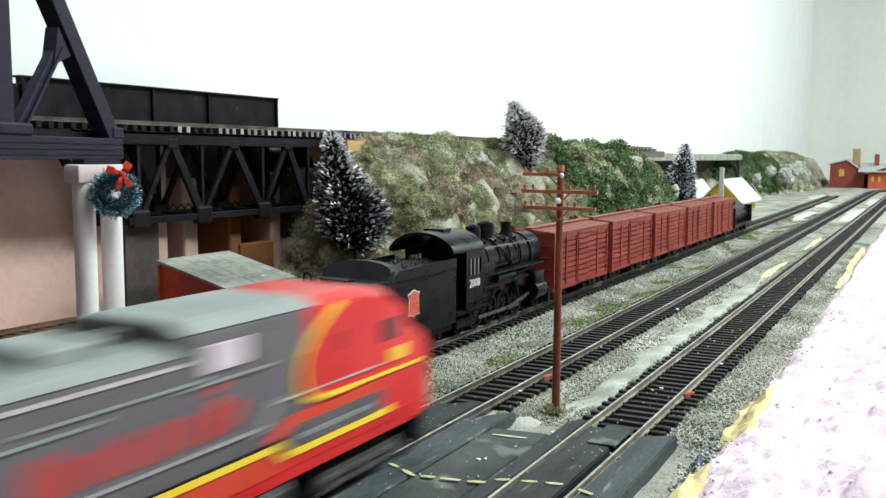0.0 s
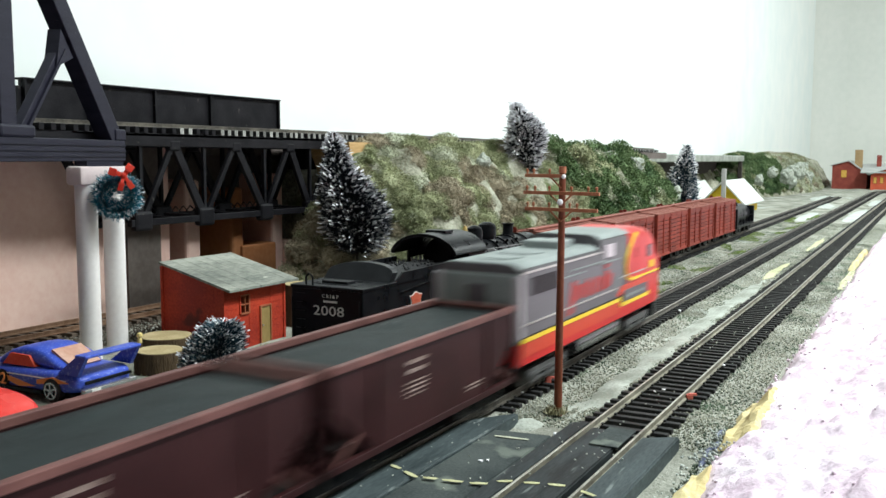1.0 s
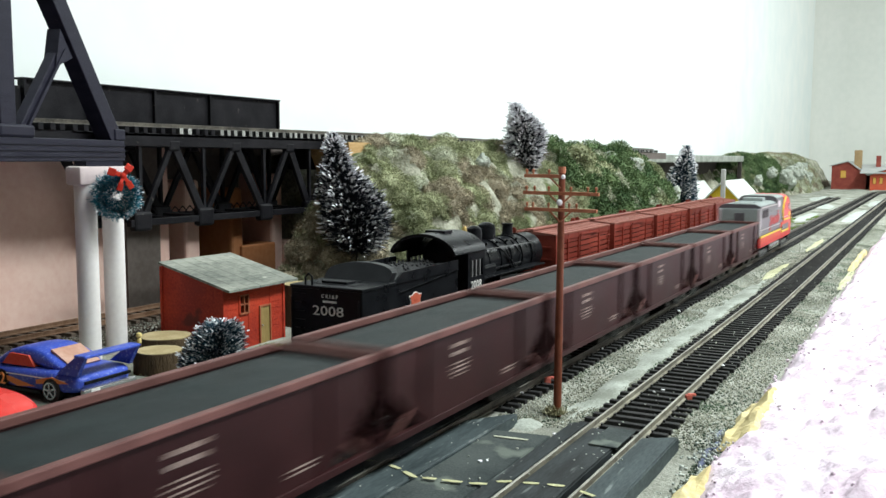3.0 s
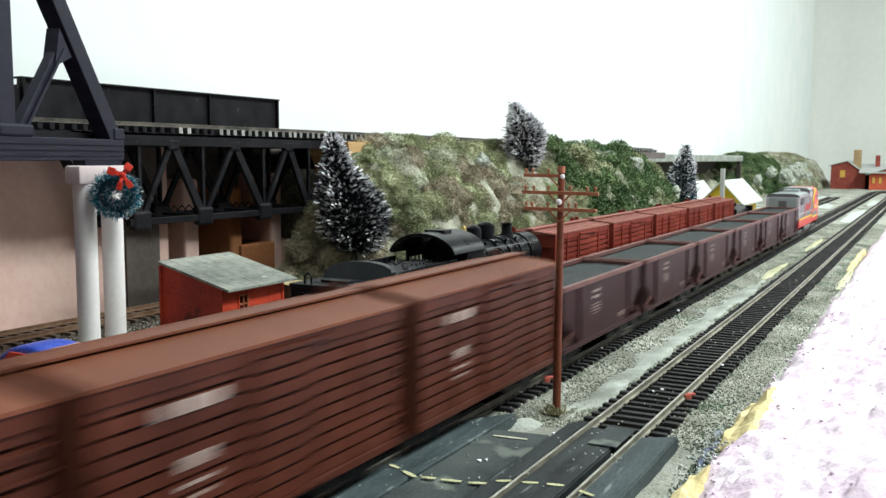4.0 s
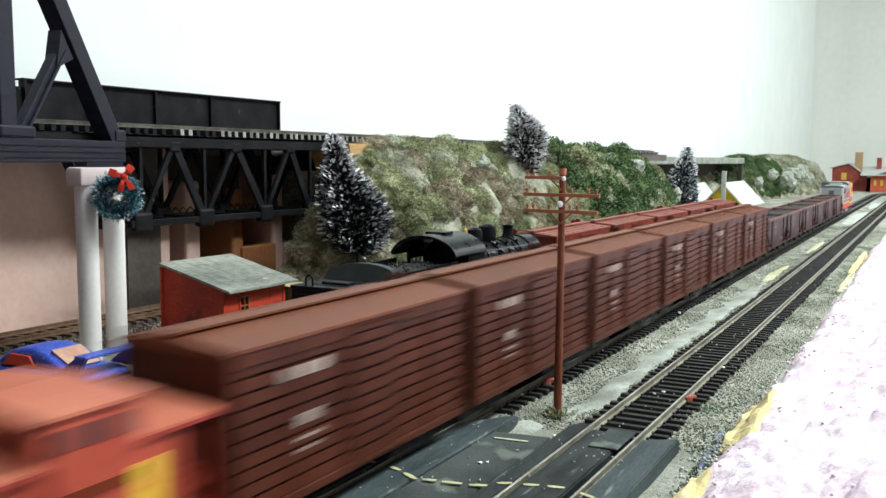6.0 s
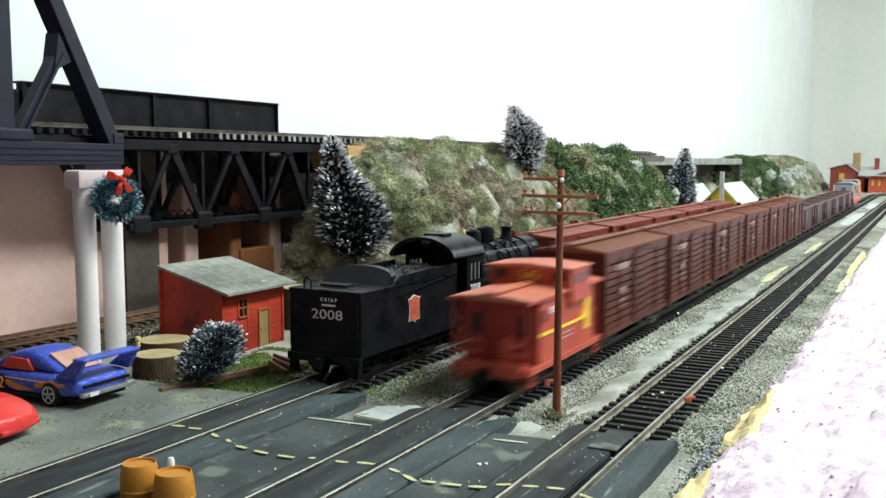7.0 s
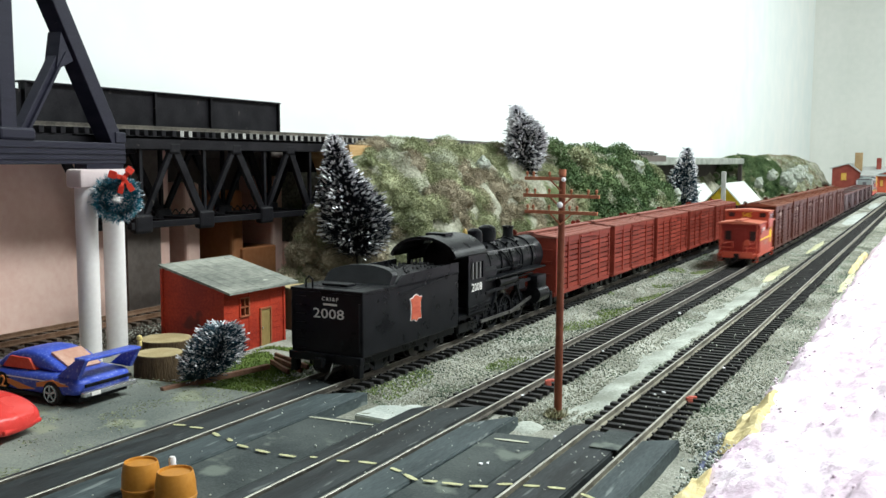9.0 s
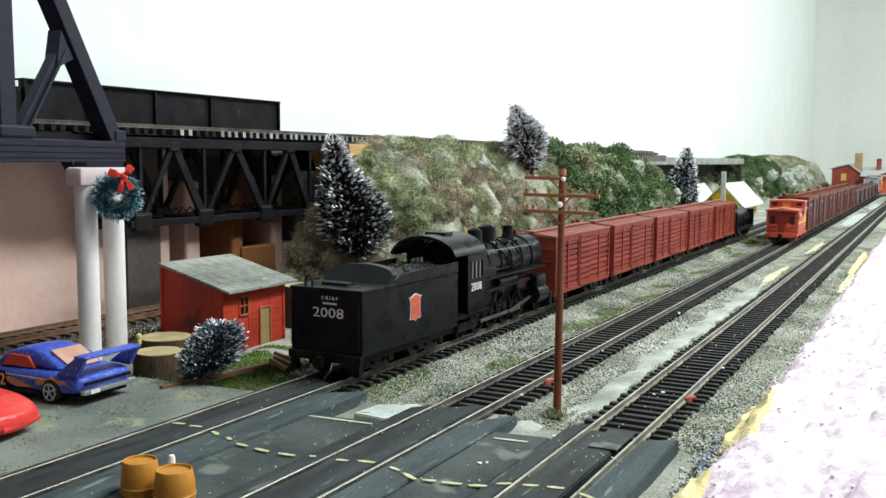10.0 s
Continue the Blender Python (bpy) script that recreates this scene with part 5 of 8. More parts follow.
def deck_truss():
    root = thing("deck_truss_bridge", "black deck truss bridge with gusset plates", "bridge")
    ya, yb, zt, zb = 0.300, 0.530, 0.0965, 0.0515
    for x in (-0.370, -0.404):
        part("top_chord", boxes((x - 0.0020, x + 0.0020, ya, yb + 0.02, zt - 0.0045, zt + 0.0025), bev=0.0003), M_BRIDGE, root)
        part("bottom_chord", boxes((x - 0.0018, x + 0.0018, 0.336, 0.5020, zb - 0.0016, zb + 0.0020), bev=0.0003), M_BRIDGE, root)
        low = [0.3442, 0.3915, 0.4446, 0.4913]
        top = [0.3200, 0.3680, 0.4180, 0.4695, 0.5180]
        for i, y in enumerate(low):
            part("gusset_plate", boxes((x - 0.0026, x + 0.0026, y - 0.0062, y + 0.0062, zb - 0.0042, zb + 0.0062), bev=0.0015), M_BRIDGE, root)
            for t, w in ((top[i], 0.0048), (top[i + 1], 0.0030)):
                bm = BM()
                beam(bm, (x, y, zb), (x, t, zt - 0.002), w, 0.0024, up=(1, 0, 0), bev=0.0002)
                part("diagonal", bm, M_BRIDGE, root)
            bm = BM()
            beam(bm, (x, y, zb), (x, y, zt), 0.0020, 0.0020, up=(1, 0, 0))
            part("vertical_post", bm, M_BRIDGE, root)
        for t in top:
            part("gusset_plate", boxes((x - 0.0022, x + 0.0022, t - 0.0042, t + 0.0042, zt - 0.0068, zt - 0.0006), bev=0.0012), M_BRIDGE, root)
    for y in (0.3442, 0.3680, 0.3915, 0.4180, 0.4446, 0.4695, 0.4913):
        bm = BM()
        beam(bm, (-0.404, y, zb + 0.001), (-0.370, y, zb + 0.001), 0.0022, 0.0022)
        part("floor_beam", bm, M_BRIDGE, root)
    bm = BM()                                # bottom lattice
    for k in range(24):
        y = 0.346 + k * 0.0061
        beam(bm, (-0.402, y, zb), (-0.402, y + 0.0061, zb + 0.0055), 0.0005, 0.0005)
        beam(bm, (-0.402, y, zb + 0.0055), (-0.402, y + 0.0061, zb), 0.0005, 0.0005)
    part("lattice", bm, M_BRIDGE, root)
    part("end_block", boxes((-0.412, -0.364, 0.5205, 0.5440, 0.0780, zt + 0.0020), bev=0.001), M_BRIDGE, root)
    return root


deck_truss()
ELZ = 0.1048                                  # rails' tops on the elevated line


def el_fall(y):
    return 0.0 if y < 0.7 else -0.0052 * (y - 0.7)


el = thing("railway_track", "elevated track with pale tie ends on the bridge", "track")
for s in (-1, 1):
    bm = BM()
    ys = [-0.3, 0.2, 0.7, 1.0, 1.36]
    prof = rail_section(-0.387 + s * GAUGE / 2)
    rings = [[bm.verts.new((p[0], y, p[1] + ELZ + el_fall(y))) for p in prof] for y in ys]
    for a, b in zip(rings, rings[1:]):
        for i in range(14):
            bm.faces.new((a[i], a[(i + 1) % 14], b[(i + 1) % 14], b[i]))
    bmesh.ops.recalc_face_normals(bm, faces=bm.faces)
    part("rail", bm, M_RAILDARK, el)
M_PALETIE = mat("pale_tie_end", (0.05, 0.05, 0.05), (0.5, 0.5, 0.47), 0.8, s1=40, s2=1500, bump=0.3, rnd=0.5)
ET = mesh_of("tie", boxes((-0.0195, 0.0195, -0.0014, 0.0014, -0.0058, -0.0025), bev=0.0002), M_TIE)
ET.materials.append(M_PALETIE)
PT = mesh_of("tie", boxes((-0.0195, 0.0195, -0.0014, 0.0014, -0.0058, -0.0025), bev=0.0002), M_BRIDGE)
# pale colour only on the tie ends towards the aisle
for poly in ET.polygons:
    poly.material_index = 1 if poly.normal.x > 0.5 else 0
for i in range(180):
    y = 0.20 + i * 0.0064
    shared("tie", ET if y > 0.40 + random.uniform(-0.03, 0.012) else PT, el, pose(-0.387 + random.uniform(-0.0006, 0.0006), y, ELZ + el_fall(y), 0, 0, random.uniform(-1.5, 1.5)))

# shelf behind the girder also keeps light from the space below
tagged(part("elevated_shelf", boxes((XB, -0.4178, Y0, 0.56, 0.0880, 0.0985)), M_GREYP), "dark shelf carrying the elevated line along the backdrop", "shelf", kind="structure")
# mostly hidden board, added to shadow the wall and recess under the track
tagged(part("bridge_deck", boxes((-0.4105, -0.3680, Y0, 0.545, 0.0975, 0.0988)), M_BRIDGE), "added black board under the elevated track, blocking light", "bridge deck", kind="structure")
tagged(part("elevated_shelf_far", boxes((XB, -0.3695, 0.5602, 1.3990, 0.0860, 0.0954)), M_GREYP), "dark shelf carrying the elevated line over the hillside", "shelf", kind="structure")
gd = thing("plate_girder", "black plate girder parapet beside the elevated track", "bridge")
part("web_plate", boxes((-0.4155, -0.4125, 0.3073, 0.5120, 0.0990, 0.1258), bev=0.0003), M_BRIDGE, gd)
part("web_plate", boxes((-0.4155, -0.4125, 0.0, 0.3069, 0.0990, 0.1225), bev=0.0003), M_BRIDGE, gd)
part("top_flange", boxes((-0.4175, -0.4105, 0.3066, 0.5130, 0.1258, 0.1268), bev=0.0002), M_BRIDGE, gd)
part("bottom_flange", boxes((-0.4175, -0.4105, 0.0, 0.5130, 0.0980, 0.0990), bev=0.0002), M_BRIDGE, gd)
for y in (0.3082, 0.3480, 0.3960, 0.4430, 0.5112):
    part("stiffener", boxes((-0.4125, -0.4105, y - 0.0007, y + 0.0007, 0.0990, 0.1258)), M_BRIDGE, gd)

# ---- slate-coloured through truss on the twin pillars ----


def through_truss():
    base = Matrix.Translation((-0.305, 0.285, 0)) @ Matrix(((0.2849, -0.9586, 0, 0), (-0.9586, -0.2849, 0, 0), (0, 0, 1, 0), (0, 0, 0, 1)))
    root = thing("truss_bridge", "dark slate plastic through truss bridge end", "bridge", m=base)
    # local x runs along the bridge towards its other end, local y across it
    for y in (0.0, 0.062):
        a, b = y, y + 0.0075
        part("bottom_chord", boxes((0.0128, 0.36, a, b, 0.0846, 0.0932), bev=0.0003), M_TRUSS, root)
        for z in (0.0868, 0.0889, 0.0911):
            part("chord_groove", boxes((0.0132, 0.36, a - 0.0004, a + 0.0002, z - 0.0004, z + 0.0004)), M_TRUSS, root)
        part("end_block", boxes((0.0125, 0.0200, a - 0.0004, b, 0.0932, 0.0978), bev=0.0005), M_TRUSS, root)
        bm = BM()
        beam(bm, (0.0178, (a + b) / 2, 0.0935), (0.0800, (a + b) / 2, 0.1830), 0.0076, 0.0070, up=(0, 1, 0), bev=0.0004)
        part("end_post", bm, M_TRUSS, root)
        part("vertical_post", boxes((0.0800, 0.0880, a + 0.0005, b - 0.0005, 0.0930, 0.185), bev=0.0003), M_TRUSS, root)
        bm = BM()
        beam(bm, (0.0755, (a + b) / 2, 0.0950), (0.0505, (a + b) / 2, 0.1270), 0.0042, 0.0040, up=(0, 1, 0), bev=0.0003)
        beam(bm, (0.0735, a + 0.0012, 0.0965), (0.0500, a + 0.0012, 0.1265), 0.0012, 0.0012, up=(0, 1, 0))
        part("sub_diagonal", bm, M_TRUSS, root)
        part("gusset_plate", boxes((0.0713, 0.0900, a - 0.0006, b + 0.0006, 0.0930, 0.0976), bev=0.0010), M_TRUSS, root)
        bm = BM()                            # three-cornered gusset where the brace meets the end post
        prism(bm, [(0.0455, 0.1240), (0.0560, 0.1195), (0.0525, 0.1340)], "y", a + 0.0010, b - 0.0010)
        part("gusset_plate", bm, M_TRUSS, root)
        bm = BM()
        beam(bm, (0.0870, (a + b) / 2, 0.0950), (0.1500, (a + b) / 2, 0.1830), 0.0060, 0.0050, up=(0, 1, 0))
        part("diagonal", bm, M_TRUSS, root)
        part("top_chord", boxes((0.0760, 0.36, a, b, 0.1800, 0.1880), bev=0.0003), M_TRUSS, root)
    part("deck", boxes((0.0150, 0.36, 0.0080, 0.0615, 0.0870, 0.0958)), M_BRIDGE, root)
    for x in np.linspace(0.02, 0.35, 9):
        part("floor_beam", boxes((x - 0.002, x + 0.002, 0.0070, 0.0625, 0.0850, 0.0900)), M_TRUSS, root)


through_truss()
pl = thing("bridge_pillars", "white twin-tube bridge support with pinkish cap block", "pillar")
for y in (0.2797, 0.2948):
    bm = BM()
    tube(bm, (-0.335, y, GZ - 0.001), (-0.335, y, 0.0750), 0.0048, 28)
    part("tube", bm, M_PILLAR, pl, smooth=True)
bm = BM()                                    # rounded cap block with a thin dark bearing plate
box(bm, -0.3400, -0.3297, 0.2730, 0.3000, 0.0738, 0.0822, 0.0014)
part("cap", bm, M_CAP, pl, smooth=True)
part("bearing_plate", boxes((-0.3390, -0.3310, 0.2775, 0.2980, 0.0820, 0.0848)), M_TRUSS, pl)

# ---- stuff made of many small blades ----


def blades(name, base, tip, width, material, parent, side_hint=None):
    """One mesh of thin four-cornered blades from base points to tip points."""
    base, tip = np.asarray(base, float), np.asarray(tip, float)
    d = tip - base
    rnd = np.random.normal(size=d.shape)
    s = np.cross(d, rnd)
    s /= np.linalg.norm(s, axis=1, keepdims=True) + 1e-9
    w = np.asarray(width, float).reshape(-1, 1) * np.ones((len(d), 1))
    v = np.stack([base - s * w / 2, base + s * w / 2, tip + s * w * 0.35, tip - s * w * 0.35], 1).reshape(-1, 3)
    n = len(base)
    me = bpy.data.meshes.new(name)
    me.vertices.add(4 * n)
    me.vertices.foreach_set("co", v.ravel())
    me.loops.add(4 * n)
    me.loops.foreach_set("vertex_index", np.arange(4 * n))
    me.polygons.add(n)
    me.polygons.foreach_set("loop_start", np.arange(n) * 4)
    me.update(calc_edges=True)
    me.materials.append(material)
    ob = new(name, me)
    ob.parent = parent
    return tagged(ob, kind="stuff") if parent is None else ob


M_NEEDLE = mat("dark_bristle", (0.009, 0.010, 0.015), (0.026, 0.030, 0.042), 0.6, s1=200, s2=900, bump=0, island=0.4)
M_NEEDLEG = mat("blue_green_bristle", (0.014, 0.036, 0.055), (0.045, 0.1, 0.135), 0.6, s1=200, s2=900, bump=0, island=0.4)
M_FLOCK = mat("white_flock", (0.72, 0.72, 0.76), (0.88, 0.88, 0.9), 0.9, s1=200, s2=900, bump=0, island=0.2)
M_WIRE = mat("twisted_wire", (0.05, 0.045, 0.04), (0.1, 0.09, 0.08), 0.5, 0.5, s1=300, s2=900)


def brush_tree(label, axis, count, snow, material, foot, width=0.00042, lift=0.25, flake=0.0011):
    """A bottle-brush tree: axis holds (x, y, z, radius) from the tip down to the lowest ring."""
    root = thing("bottle_brush_tree", label, "tree", "snowy bottle-brush trees")
    ax = np.array(axis)
    seg = np.concatenate([[0], np.cumsum(np.linalg.norm(np.diff(ax[:, :3], axis=0), axis=1))])
    w = np.random.rand(count * 3) * seg[-1]
    rr = np.interp(w, seg, ax[:, 3])
    w = w[np.random.rand(len(w)) < rr / rr.max() * 0.85 + 0.15][:count]
    p = np.stack([np.interp(w, seg, ax[:, i]) for i in range(3)], 1)
    r = np.interp(w, seg, ax[:, 3])
    a = np.random.rand(len(w)) * 2 * math.pi
    ln = r * np.random.uniform(0.78, 1.16, len(w))
    d = np.stack([np.cos(a), np.sin(a), np.random.normal(lift, 0.22, len(w))], 1)
    d /= np.linalg.norm(d, axis=1, keepdims=True)
    tip = p + d * ln[:, None]
    blades("bristles", p, tip, width, material, root)
    k = np.random.rand(len(w)) < snow
    t0, dd = tip[k], d[k]
    back = np.random.uniform(-0.02, 0.25, len(t0))[:, None] * ln[k][:, None]
    t0 = t0 - dd * back
    fl = blades("snow_flock", t0, t0 + dd * np.random.uniform(0.6, 2.0, len(t0))[:, None] * flake, flake * np.random.uniform(0.4, 0.8, len(t0)), M_FLOCK, root)
    tagged(fl, "white snow flock on the bristle tips")
    bm = BM()
    pts = [Vector(q[:3]) for q in axis] + [Vector(foot)]
    for u, v in zip(pts, pts[1:]):
        tube(bm, u, v, 0.0008, 6)
    part("wire_trunk", bm, M_WIRE, root)
    return root


brush_tree("dark bottle-brush tree dusted with white, bent in the middle", [(-0.3203, 0.4495, 0.1013, 0.001), (-0.3198, 0.4498, 0.0905, 0.0062), (-0.3181, 0.4508, 0.0769, 0.0103), (-0.3145, 0.4527, 0.0667, 0.0152), (-0.3101, 0.4551, 0.0547, 0.0195), (-0.3080, 0.4563, 0.0444, 0.0208), (-0.3080, 0.4562, 0.0358, 0.0186), (-0.3081, 0.4562, 0.0289, 0.0120)],
           15000, 0.15, M_NEEDLE, (-0.309, 0.456, 0.0), 0.0004, flake=0.0021)
brush_tree("dark snow-covered bottle-brush tree on the hillside", [(-0.3271, 0.7301, 0.1335, 0.0020), (-0.3239, 0.7319, 0.1252, 0.0060), (-0.3195, 0.7343, 0.1154, 0.0120), (-0.3176, 0.7353, 0.1056, 0.0158), (-0.3184, 0.7349, 0.0958, 0.0170), (-0.3191, 0.7344, 0.0859, 0.0155), (-0.3181, 0.7350, 0.0761, 0.0109)],
           10000, 0.30, M_NEEDLE, (-0.318, 0.735, 0.055), 0.00045, flake=0.0024)
brush_tree("blue-grey bottle-brush tree beside the white-roofed sheds", [(-0.3004, 1.2495, 0.1039, 0.0025), (-0.3025, 1.2483, 0.0831, 0.0102), (-0.3053, 1.2469, 0.0600, 0.0162), (-0.3074, 1.2457, 0.0368, 0.0205), (-0.3063, 1.2464, 0.0198, 0.0188)],
           13000, 0.14, M_NEEDLEG, (-0.306, 1.246, GZ), 0.0010, flake=0.0030)
brush_tree("small leaning frosted bottle-brush tree in front of the shed", [(-0.2478, 0.2692, 0.0196, 0.0030), (-0.2470, 0.2697, 0.0168, 0.0078), (-0.2474, 0.2694, 0.0125, 0.0100), (-0.2496, 0.2683, 0.0074, 0.0112), (-0.2525, 0.2668, 0.0028, 0.0108), (-0.2556, 0.2650, -0.0010, 0.0080)],
           9000, 0.24, M_NEEDLEG, (-0.2593, 0.2630, GZ), 0.00026, 0.45, 0.0010)

# wreath hung on the pillar cap, facing the aisle
wr = thing("wreath", "frosted blue-green Christmas wreath with red bow", "wreath")
M_WREATH = mat("wreath_bristle", (0.016, 0.12, 0.175), (0.06, 0.27, 0.35), 0.6, s1=200, s2=900, bump=0, island=0.4)
cw = np.array((-0.3213, 0.2852, 0.0690))
ex, ez = np.array((0.66, 0.75, 0.0)), np.array((0.0, 0.0, 1.0))
ny = np.array((0.75, -0.66, 0.0))
n = 8000
a = np.random.rand(n) * 2 * math.pi
b = np.random.rand(n) * 2 * math.pi
ring = cw + 0.0066 * (np.cos(a)[:, None] * ex + np.sin(a)[:, None] * ez)
out = np.cos(a)[:, None] * ex + np.sin(a)[:, None] * ez
d = np.cos(b)[:, None] * out + np.sin(b)[:, None] * ny + np.random.normal(0, 0.2, (n, 3))
tip = ring + d * np.random.uniform(0.0026, 0.0044, n)[:, None]
blades("bristles", ring, tip, 0.0003, M_WREATH, wr)
k = np.random.rand(n) < 0.26
blades("snow_flock", tip[k] - d[k] * 0.0004, tip[k] + d[k] * 0.0003, 0.0004, M_FLOCK, wr)
M_BOW = mat("red_ribbon", (0.6, 0.03, 0.02), (0.72, 0.06, 0.03), 0.5, s1=200, s2=900)
bow = []
for u0, v0, u1, v1, w in ((0, 0, -0.0062, 0.0022, 0.0034), (0, 0, 0.0034, 0.0046, 0.0034), (0, 0, -0.0018, -0.0066, 0.0024), (0, 0, 0.0036, -0.0056, 0.0026)):
    bm = BM()
    c0 = cw + ny * 0.0052 + ez * 0.0092 + ex * 0.0030
    p, q = c0 + ex * u0 + ez * v0, c0 + ex * u1 + ez * v1 + ny * 0.0008
    beam(bm, p, (p + q) / 2 + ny * 0.0010, w * 0.6, 0.0009, up=tuple(ny), bev=0.0002)
    beam(bm, (p + q) / 2 + ny * 0.0010, q, w, 0.0009, up=tuple(ny), bev=0.0002)
    part("ribbon_loop", bm, M_BOW, wr)
bm = BM()
bmesh.ops.create_uvsphere(bm, u_segments=10, v_segments=8, radius=0.0015, matrix=Matrix.Translation(tuple(cw + ny * 0.0056 + ez * 0.0092 + ex * 0.0030)))
part("knot", bm, M_BOW, wr)

# ---- hillside ----


def lerp_rows(y, rows):
    return float(np.interp(y, [r[0] for r in rows], [r[1] for r in rows]))


FOOT = ((0.42, -0.315), (0.47, -0.290), (0.55, -0.264), (1.00, -0.262), (1.20, -0.286), (1.32, -0.330), (1.42, -0.395), (1.50, -0.412), (2.14, -0.412), (2.24, -0.372), (2.40, -0.335), (2.75, -0.300), (3.3, -0.32))
TOPZ = ((0.4, 0.0985), (0.8, 0.0985), (1.4, 0.0940), (2.0, 0.0930), (2.5, 0.0960), (3.4, 0.0990))


def hill_z(x, y):
    ridge = 0.007 * noise.noise((0.3, y * 34, 1.0)) + 0.004 * noise.noise((4.0, y * 95, x * 20)) if y < 1.3 else 0.008 * noise.noise((0.3, y * 12, 1.0))
    t = (lerp_rows(y, FOOT) + ridge - x) / 0.088
    t = max(0.0, min(1.0, t))
    s = 1 - (1 - t) ** 1.8
    lag = 0.105 * max(0.0, min(1.0, (-x - 0.338) / 0.02))   # the bridge opening stays clear
    e = max(0.0, min(1.0, (y - 0.392 - (lag + 0.033 * (lag > 0.05)) * (y < 0.7)) / (0.08 if lag < 0.05 else 0.02)))
    e = e * e * (3 - 2 * e)
    z = lerp_rows(y, TOPZ) * s * e
    rough = noise.noise((x * 42, y * 42, 2)) * 0.018 + (0.4 - noise.voronoi((x * 75, y * 75, 2.0))[0][0]) * 0.007 + noise.noise((x * 160, y * 160, 7)) * 0.003
    return GZ - 0.002 + z + rough * min(1.0, 4 * t * (1 - t) + 0.12) * (1 if t > 0.01 else 0) * e


M_HILL = mat("hill_plaster", (0.11, 0.108, 0.07), (0.45, 0.45, 0.36), 0.95, s1=30, s2=500, bump=0.7, dist=0.002, fleck=((0.10, 0.12, 0.05), 0.54, 45))
hx = np.arange(XB, -0.255, 0.0034)
hy = np.concatenate([np.arange(0.385, 1.4, 0.006), np.arange(1.4, 3.4, 0.016)])
vs = [(x, y, hill_z(x, y)) for y in hy for x in hx]
nx = len(hx)
fs = [(j * nx + i, j * nx + i + 1, (j + 1) * nx + i + 1, (j + 1) * nx + i) for j in range(len(hy) - 1) for i in range(nx - 1)]
tagged(raw("ground_hillside", vs, fs, M_HILL, smooth=True), "rocky plaster hillside with scrub", "hillside", kind="structure")


def leaf_cloud(name, centers, radii, per, size, material, label, squash=0.85):
    """Scrub: rounded bushes, each a lumpy heart under a coat of small leaves."""
    cen, rad = np.asarray(centers), np.asarray(radii)
    k = np.maximum(40, (per * (rad / 0.011) ** 2).astype(int))
    c, r = np.repeat(cen, k, 0), np.repeat(rad, k)
    n = len(c)
    d = np.random.normal(size=(n, 3))
    d /= np.linalg.norm(d, axis=1, keepdims=True)
    p = c + d * (r * np.random.uniform(0.72, 1.02, n))[:, None] * np.array((1, 1, squash))
    e = d * 0.8 + np.random.normal(0, 0.6, (n, 3))
    e /= np.linalg.norm(e, axis=1, keepdims=True)
    q = p + e * (size * np.random.uniform(0.6, 1.6, n))[:, None]
    ob = blades(name, p, q, size * (0.7 if size > 0.0015 else 0.34), material, None)
    bm = BM()
    bmesh.ops.create_icosphere(bm, subdivisions=2, radius=1.0)
    iv = np.array([v.co[:] for v in bm.verts])
    fi = np.array([[v.index for v in f.verts] for f in bm.faces])
    bm.free()
    lump = np.random.uniform(0.6, 0.9, (len(cen), len(iv), 1))
    vv = (iv[None] * lump * rad[:, None, None] * np.array((1, 1, squash)) + cen[:, None, :]).reshape(-1, 3)
    ff = (fi[None] + len(iv) * np.arange(len(cen))[:, None, None]).reshape(-1, 3)
    tagged(raw("scrub", vv.tolist(), ff.tolist(), material), label, "scrub", kind="stuff")
    return tagged(ob, label, "scrub", kind="stuff")


M_OLIVE = mat("olive_lichen", (0.14, 0.165, 0.075), (0.47, 0.485, 0.31), 0.9, s1=35, s2=400, bump=0, island=0.28)
M_BROWNL = mat("brown_lichen", (0.19, 0.162, 0.108), (0.5, 0.445, 0.33), 0.9, s1=40, s2=400, bump=0, island=0.22)
M_GREENL = mat("dark_green_lichen", (0.042, 0.085, 0.034), (0.16, 0.225, 0.1), 0.9, s1=35, s2=400, bump=0, island=0.3)
M_PALEL = mat("pale_lichen", (0.32, 0.34, 0.24), (0.56, 0.58, 0.45), 0.9, s1=50, s2=400, bump=0, island=0.25)
rng = np.random.RandomState(7)
kinds = {"olive": [], "brown": [], "green": [], "pale": []}
tries = 0
